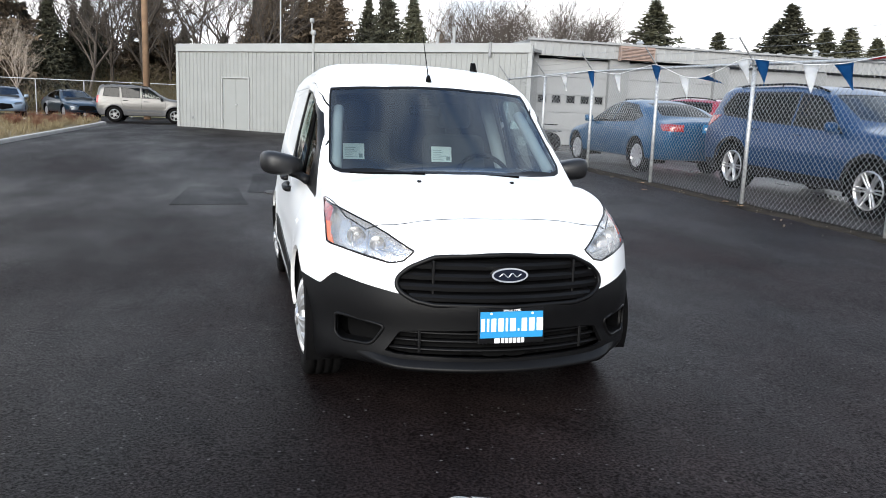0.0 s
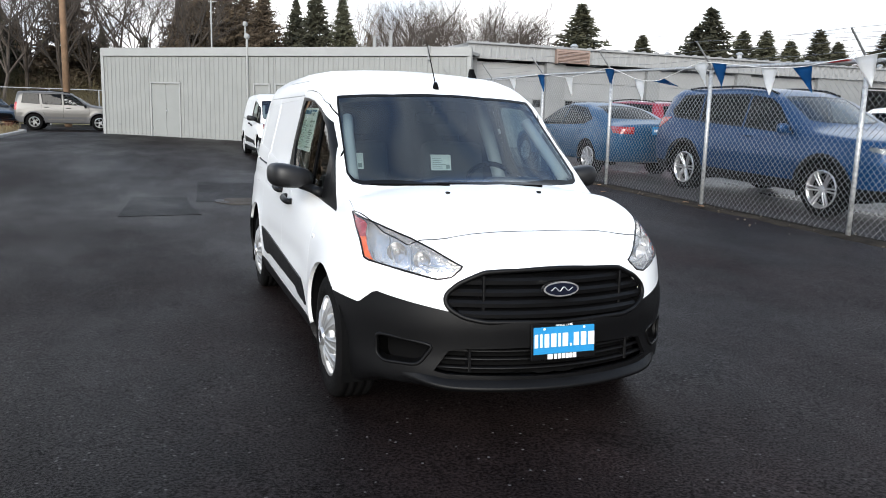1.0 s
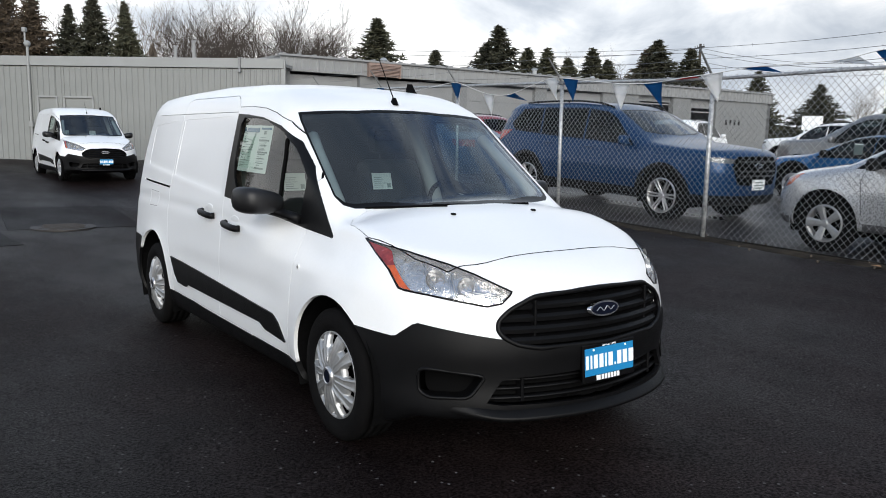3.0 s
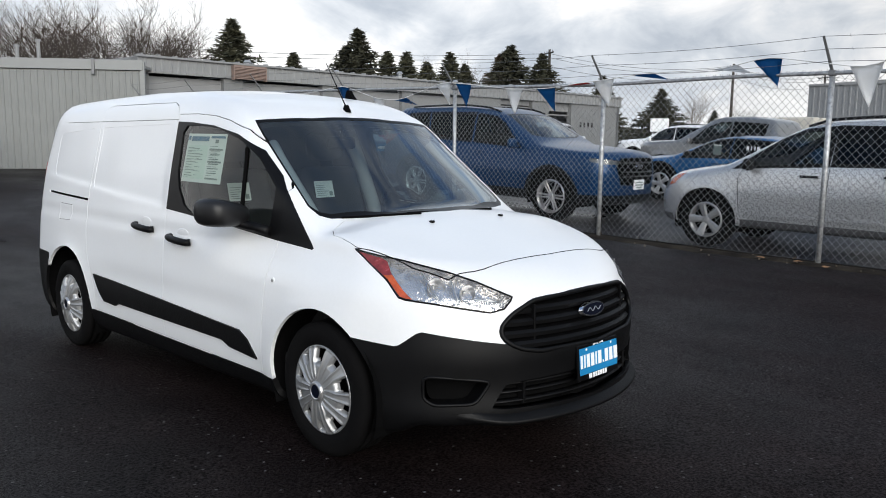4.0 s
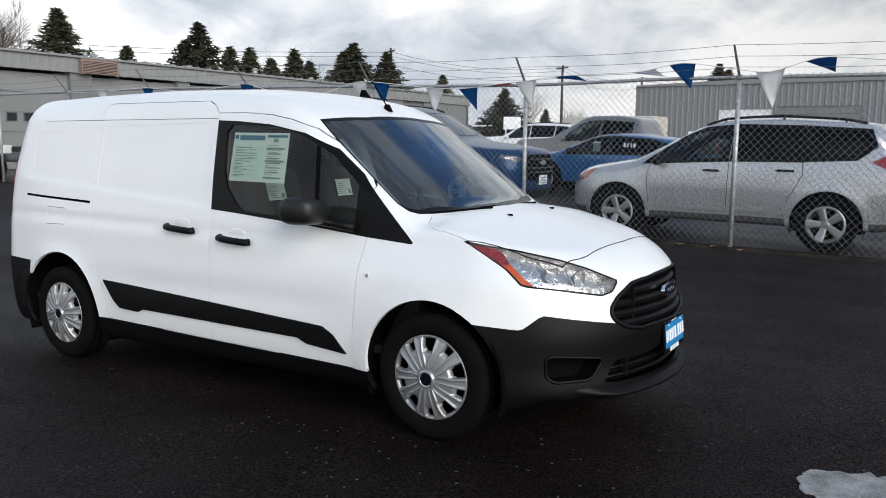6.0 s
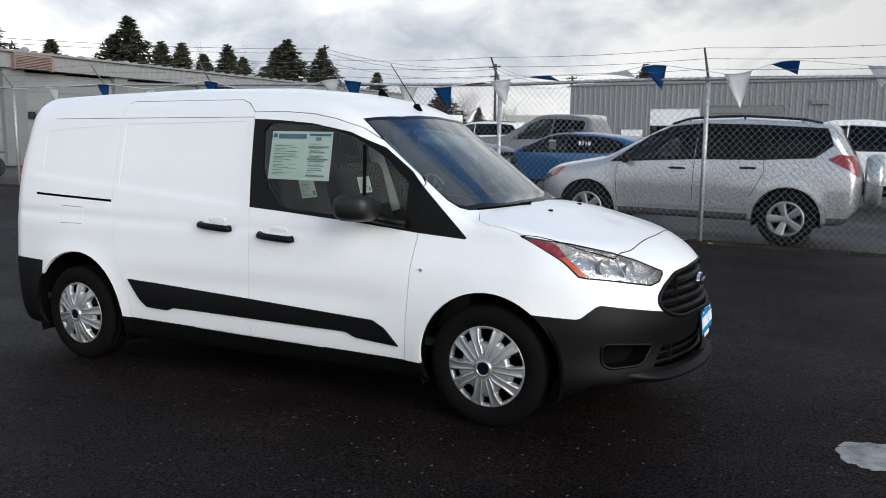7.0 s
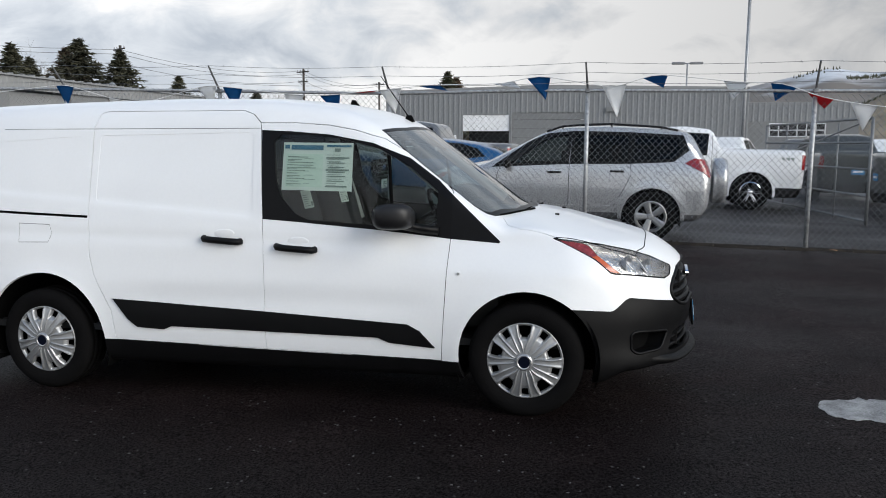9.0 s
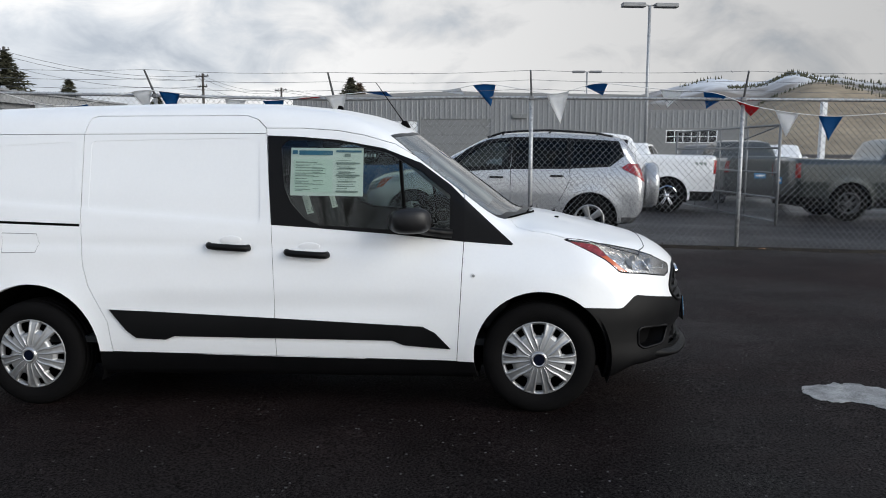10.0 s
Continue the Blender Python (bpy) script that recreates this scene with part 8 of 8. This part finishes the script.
def conifer(seed, slim, material, ragged=0.42):
    """A spruce or pine 10 m tall: a trunk and whorls of drooping, needle-clad branches."""
    r_ = random.Random(seed)
    t = thing("conifer_tree", "", "tree")
    v, f = [], []
    prism(v, f, Vector((0, 0, -0.3)), Vector((0.05, 0, 5)), 0.17, 0.09, 7)
    prism(v, f, Vector((0.05, 0, 5)), Vector((0, 0, 9.8)), 0.09, 0.015, 6)
    nv, nf = [], []
    z = 0.9
    while z < 9.9:
        k = (10 - z) / 9.1
        reach_ = slim * (k ** 1.12) * (1 - 0.25 * (z < 2.0))
        for i in range(int(11 + 3 * k)):
            a = r_.uniform(0, 6.283)
            L = reach_ * r_.uniform(1 - ragged, 1.12) + 0.10
            up_ = 0.25 - 0.55 * k + r_.gauss(0, 0.08)
            d = Vector((math.cos(a), math.sin(a), up_))
            p0 = Vector((0, 0, z + r_.uniform(-0.15, 0.15)))
            p1 = p0 + d * L + Vector((0, 0, 0.12 * L))
            prism(v, f, p0, p1, 0.022 + 0.012 * k, 0.006, 3)
            m = max(5, int(L * 7.5))
            for j in range(m):
                q = p0.lerp(p1, (j + 0.8) / m)
                s = (0.20 + 0.20 * r_.random()) * (0.38 + 0.62 * k ** 0.6)
                for _ in range(4):
                    e = Vector((r_.gauss(0, 1), r_.gauss(0, 1), r_.gauss(-0.25, 0.6))).normalized()
                    e = (e + d.normalized() * 0.6).normalized()
                    w = e.cross(Vector((r_.gauss(0, 1), r_.gauss(0, 1), r_.gauss(0, 1)))).normalized() * s * 0.30
                    b = len(nv)
                    nv += [tuple(q - w), tuple(q + w), tuple(q + e * s * 1.5)]
                    nf.append((b, b + 1, b + 2))
        z += 0.30 - 0.10 * (1 - k)
    for nm, vv, ff, mm in (("trunk", v, f, BARK), ("crown", nv, nf, material)):
        me = bpy.data.meshes.new(nm)
        me.from_pydata(vv, [], ff)
        me.materials.append(mm)
        ob = new(nm, me)
        ob.parent = t
    return t


def bare_tree(seed, bark, spread=0.6, lift=0.35):
    """A leafless tree 10 m tall: trunk, limbs and fine twigs."""
    r_ = random.Random(seed)
    t = thing("bare_tree", "", "tree")
    trunk, crown = ([], []), ([], [])

    def grow(p, d, L, r, level):
        v, f = trunk if level < 2 else crown
        n = 3 if level < 3 else 2
        q, dd = p, d
        joints = []
        for i in range(n):
            dd = (dd + Vector((r_.gauss(0, 0.16), r_.gauss(0, 0.16), r_.gauss(0.05, 0.08)))).normalized()
            e = q + dd * (L / n)
            prism(v, f, q, e, r * (1 - 0.55 * i / n), r * (1 - 0.55 * (i + 1) / n), 6 if level < 2 else 3)
            joints.append((e, dd))
            q = e
        if level >= 4:
            return
        kids = (8, 5, 5, 5)[level]
        for i in range(kids):
            j, dj = joints[min(n - 1, max(0 if level else 1, int(n * (i + 1) / kids)))]
            a = r_.uniform(0, 6.283)
            out = Vector((math.cos(a), math.sin(a), 0))
            nd = (dj * 0.75 + out * spread * r_.uniform(0.6, 1.2) + Vector((0, 0, lift * r_.uniform(0.3, 1.0)))).normalized()
            grow(j, nd, L * r_.uniform(0.50, 0.74), max(0.006, r * 0.46), level + 1)

    grow(Vector((0, 0, -0.3)), Vector((0, 0, 1)), 4.6, 0.135, 0)
    for nm, (vv, ff) in (("trunk", trunk), ("crown", crown)):
        me = bpy.data.meshes.new(nm)
        me.from_pydata(vv, [], ff)
        me.materials.append(bark)
        ob = new(nm, me)
        ob.parent = t
    return t


SPRUCE = [conifer(1, 3.3, NEEDLE), conifer(2, 2.7, NEEDLE, 0.4), conifer(3, 4.0, NEEDLE, 0.45), conifer(4, 3.6, BROWN_NEEDLE, 0.5)]
BARE = [bare_tree(5, BARK), bare_tree(6, BARK, 0.8, 0.25), bare_tree(7, PALE_BARK, 0.65, 0.3)]
WORDS = {"s": "dark green conifer standing behind the buildings", "b": "leafless grey-brown tree behind the buildings"}
FOREST = [
    ("s", 0, 29.7, 8.0, 60), ("s", 1, 33.9, 5.95, 64), ("s", 0, 38.4, 7.65, 60), ("s", 2, 37.5, 6.5, 62), ("s", 1, 40.5, 6.2, 62), ("s", 1, 41.9, 6.2, 64), ("s", 0, 43.4, 5.5, 66), ("s", 1, 45.1, 6.2, 68), ("b", 0, 46.3, 6.0, 74), ("b", 1, 47.4, 5.9, 76), ("s", 1, 46.2, 5.4, 70),
    ("s", 2, 49.6, 6.7, 82), ("s", 3, 48.9, 6.1, 84), ("s", 0, 51.8, 6.1, 74), ("s", 1, 56.3, 4.6, 100), ("s", 2, 60.0, 3.7, 60), ("b", 2, 62.5, 3.4, 95), ("b", 0, 66.5, 2.8, 120), ("s", 1, 64.0, 2.2, 120), ("s", 0, 76.0, 5.2, 150), ("s", 3, 76.6, 4.8, 150),
    ("b", 0, 16.0, 9.6, 55), ("b", 1, 18.5, 9.2, 56), ("b", 1, 20.5, 9.0, 60), ("b", 0, 22.5, 9.4, 58), ("b", 1, 24.6, 8.8, 57), ("b", 0, 26.4, 7.6, 58), ("b", 2, 14.2, 8.0, 62), ("b", 0, 19.6, 8.2, 62), ("b", 1, 23.6, 8.4, 62),
    ("s", 1, 12.8, 8.2, 58), ("s", 0, 10.9, 8.7, 60), ("s", 1, 9.5, 7.8, 66), ("s", 3, 7.3, 8.6, 60), ("s", 3, 4.9, 9.2, 64), ("s", 3, 3.1, 9.8, 62),
    ("b", 0, 1.6, 11.2, 60), ("b", 1, -0.3, 10.8, 62), ("b", 0, -2.2, 11.6, 58), ("b", 1, -4.3, 10.2, 64), ("b", 0, -5.6, 11.6, 60), ("b", 1, -7.5, 10.5, 62), ("b", 0, -9.0, 11.0, 58), ("b", 2, -13.2, 4.6, 53),
    ("s", 0, -10.0, 5.7, 66), ("s", 1, -11.4, 6.7, 60), ("s", 0, -12.8, 5.8, 62), ("s", 3, -14.8, 10.6, 60), ("s", 3, -17.4, 9.4, 62), ("b", 0, -16.4, 9.4, 64), ("b", 1, -19.5, 9.0, 62),
    ("s", 2, -6.6, 4.6, 78), ("s", 0, -3.2, 5.2, 76), ("s", 2, -0.6, 4.8, 78), ("s", 3, 1.2, 5.6, 76), ("s", 3, -8.2, 5.6, 78), ("b", 1, 6.0, 9.0, 70), ("b", 0, 8.6, 8.6, 70), ("s", 3, 14.6, 5.6, 80), ("s", 3, -5.2, 8.8, 68), ("s", 3, 2.0, 8.4, 68), ("s", 3, 6.1, 8.8, 66), ("s", 0, -9.2, 6.6, 70), ("b", 1, -10.6, 9.8, 66), ("b", 0, -12.4, 9.6, 64), ("b", 1, 17.2, 9.6, 58), ("b", 0, 21.4, 9.8, 57), ("b", 1, 25.5, 9.0, 60), ("b", 0, 27.4, 7.4, 62), ("b", 0, 15.2, 8.8, 60), ("b", 1, 22.0, 8.2, 66)] + [("s", (3, 0, 2)[i % 3], -18.0 + 1.15 * i, 3.2 + 1.1 * ((i * 7) % 5) / 4, 68 + 3 * ((i * 5) % 4)) for i in range(17)]
for kind, var, az, el, d in FOREST:
    x, y = -2.0 + d * math.sin(radians(az)), -3.4 + d * math.cos(radians(az))
    tall = 1.47 + d * math.tan(radians(el)) - up(x, y)
    src = (SPRUCE if kind == "s" else BARE)[var]
    k = tall / 10.0
    c = copy_thing(src, pose(x, y, up(x, y), 0, 0, 53 * az))
    c.scale = (k * (1.85 if az > 25 else 1.05), k * (1.85 if az > 25 else 1.05), k) if kind == "s" else (k, k, k)
    tagged(c, WORDS[kind], "tree", "conifers" if kind == "s" else "bare trees")
for x, y, tall, var in ((-20, 5.6, 13.5, 0), (-30, 0.0, 13.0, 1), (-25, -7.0, 11.0, 0), (-32, 12.5, 14.0, 1), (-29, 19.0, 12.0, 0)):
    c = copy_thing(BARE[var], pose(x, y, up(x, y), 0, 0, 31 * x))
    c.scale = (tall / 10,) * 3
    tagged(c, "tall leafless tree on the open side of the lot", "tree", "bare trees")
for t in SPRUCE + BARE:
    for o in list(t.children_recursive) + [t]:
        bpy.data.objects.remove(o)

# low thicket in front of the wood
rng = random.Random(21)
v, f = [], []
for _ in range(26000):
    x, y = rng.uniform(-45, 22), rng.uniform(50, 64)
    h = rng.uniform(0.4, 1.2 + 0.24 * (y - 50))
    d = Vector((rng.gauss(0, 0.4), rng.gauss(0, 0.4), 1)).normalized()
    a = Vector((x, y, 0.4 + rng.random() * 0.8))
    prism(v, f, a, a + d * h, 0.02, 0.006, 3)
me = bpy.data.meshes.new("thicket")
me.from_pydata(v, [], f)
me.materials.append(paint("thicket_twigs", (0.075, 0.055, 0.032), 0.9, 0, 0.4, 0.6, second=(0.12, 0.10, 0.045)))
tagged(new("thicket", me), "tangle of brown winter brush in front of the wood", "brush", kind="stuff")

# ---- hills ----
RIDGE = table([(40, 0.6), (60, 0.9), (75, 1.0), (90, 1.8), (96, 3.6), (100.2, 4.5), (103.1, 5.15), (104.6, 4.8), (106.2, 4.7), (108.1, 5.55), (109.4, 4.9), (110.4, 4.95), (112.4, 4.5), (114, 4.3), (117, 3.8), (125, 3.0), (140, 2.4), (160, 1.2), (175, 0.5)], 0.35)
NEAR_RIDGE = table([(80, 0.3), (98, 0.9), (103, 2.2), (105.4, 3.15), (107.2, 4.1), (109.1, 4.85), (110.4, 4.75), (113.3, 3.9), (118, 3.3), (130, 2.4), (150, 1.0), (170, 0.3)], 0.4)


def hillside(ridge, r0, r1, az0, az1, rough, power):
    """A slope that climbs from r0 to the ridge line at r1, seen between two bearings."""
    bm, rows, n = bmesh.new(), [], 200
    for i in range(n + 1):
        az = az0 + (az1 - az0) * i / n
        e, row = float(ridge(az)), []
        for j in range(23):
            t = j / 22
            r = r0 + (r1 - r0) * t
            h = r1 * math.tan(radians(e)) * t ** power
            h *= 1 + rough * noise.fractal((az * 0.22, t * 2.6, 3.0 + r0), 0.9, 2.0, 5) * (1 - t) * 2.0
            row.append(bm.verts.new((r * math.sin(radians(az)), r * math.cos(radians(az)), h - 2)))
        a = row[-1].co
        row.append(bm.verts.new((a.x * 1.3, a.y * 1.3, a.z * 0.5)))
        rows.append(row)
    for a, b in zip(rows, rows[1:]):
        for j in range(len(a) - 1):
            bm.faces.new((a[j], b[j], b[j + 1], a[j + 1]))
    return bm


hill_m = bpy.data.materials.new("hillside")
hill_m.use_nodes = True
hn, hl = hill_m.node_tree.nodes, hill_m.node_tree.links
hb = hn["Principled BSDF"]
hb.inputs["Roughness"].default_value = 0.95
geo, sep, hno = hn.new("ShaderNodeNewGeometry"), hn.new("ShaderNodeSeparateXYZ"), hn.new("ShaderNodeTexNoise")
hno.inputs["Scale"].default_value, hno.inputs["Detail"].default_value = 0.012, 8
hl.new(geo.outputs["Position"], sep.inputs[0])
hl.new(geo.outputs["Position"], hno.inputs["Vector"])
hm = hn.new("ShaderNodeMath")
hm.operation = "MULTIPLY_ADD"
hm.inputs[1].default_value = 110.0
hl.new(hno.outputs["Fac"], hm.inputs[0])
hl.new(sep.outputs["Z"], hm.inputs[2])
hr = hn.new("ShaderNodeMapRange")
hr.inputs[1].default_value, hr.inputs[2].default_value = 116, 182
hl.new(hm.outputs[0], hr.inputs[0])
hc = hn.new("ShaderNodeValToRGB")
hc.color_ramp.elements[0].color = (0.17, 0.15, 0.13, 1)
hc.color_ramp.elements[1].color = (0.62, 0.64, 0.67, 1)
hc.color_ramp.elements[0].position, hc.color_ramp.elements[1].position = 0.25, 0.8
hl.new(hr.outputs[0], hc.inputs[0])
hl.new(hc.outputs[0], hb.inputs["Base Color"])
solid("hills", hillside(RIDGE, 700, 1320, 40, 175, 0.16, 1.25), hill_m, "brown grass hills with snow on their tops", "hill", kind="structure", smooth=True)
TAN_GRASS = paint("tan_hill_grass", (0.20, 0.16, 0.11), 0.95, 0, 0.22, 0.012, 0, 0.09, second=(0.34, 0.275, 0.19))
solid("near_hill", hillside(NEAR_RIDGE, 420, 640, 80, 170, 0.10, 1.15), TAN_GRASS, "bare tan grass hill in front of the snowy ones", "hill", kind="structure", smooth=True)
# strips of wood on the hill
rng = random.Random(8)
v, f = [], []
for near_, az0, t0, az1, t1, n in ((True, 104.6, 0.95, 107.0, 1.0, 90), (True, 106.6, 0.97, 109.6, 1.0, 50), (True, 110.0, 0.97, 114.5, 0.96, 40), (False, 104.0, 0.86, 107.6, 0.97, 300), (False, 107.4, 0.97, 109.6, 0.93, 110), (False, 109.2, 0.92, 114.5, 0.88, 180), (False, 108.6, 0.995, 113.5, 0.995, 60), (False, 100.6, 0.98, 103.6, 0.99, 30), (True, 100.0, 0.9, 104.6, 0.6, 60)):
    ridge, r0, r1, power, k_ = (NEAR_RIDGE, 420, 640, 1.15, 0.5) if near_ else (RIDGE, 700, 1320, 1.25, 1.0)
    for _ in range(n):
        k = rng.random()
        az, t = az0 + (az1 - az0) * k + rng.gauss(0, 0.10), min(1, t0 + (t1 - t0) * k + rng.gauss(0, 0.012))
        r = r0 + (r1 - r0) * t
        h = r1 * math.tan(radians(float(ridge(az)))) * (t ** power) - 3
        q = Vector((r * math.sin(radians(az)), r * math.cos(radians(az)), h))
        prism(v, f, q, q + Vector((0, 0, rng.uniform(2.5, 7) * k_)), rng.uniform(0.9, 2.0) * k_, 0.1, 5)
me = bpy.data.meshes.new("hill_trees")
me.from_pydata(v, [], f)
me.materials.append(NEEDLE)
tagged(new("hill_trees", me), "dark strips of conifers on the far hills", "trees", kind="stuff")

bm = bmesh.new()
for k, (w, h) in enumerate(((0.07, 0.07), (0.08, 0.07), (0.06, 0.07))):
    q = reach(PICKUP["field"], (0, 4.28 - 0.10 * k, 1.16), (1, 0, 0))
    box(bm, (0.006, w, h), q, 0.001)
part("side_mark", bm, INK, white_truck, "dark marks on the bed side")
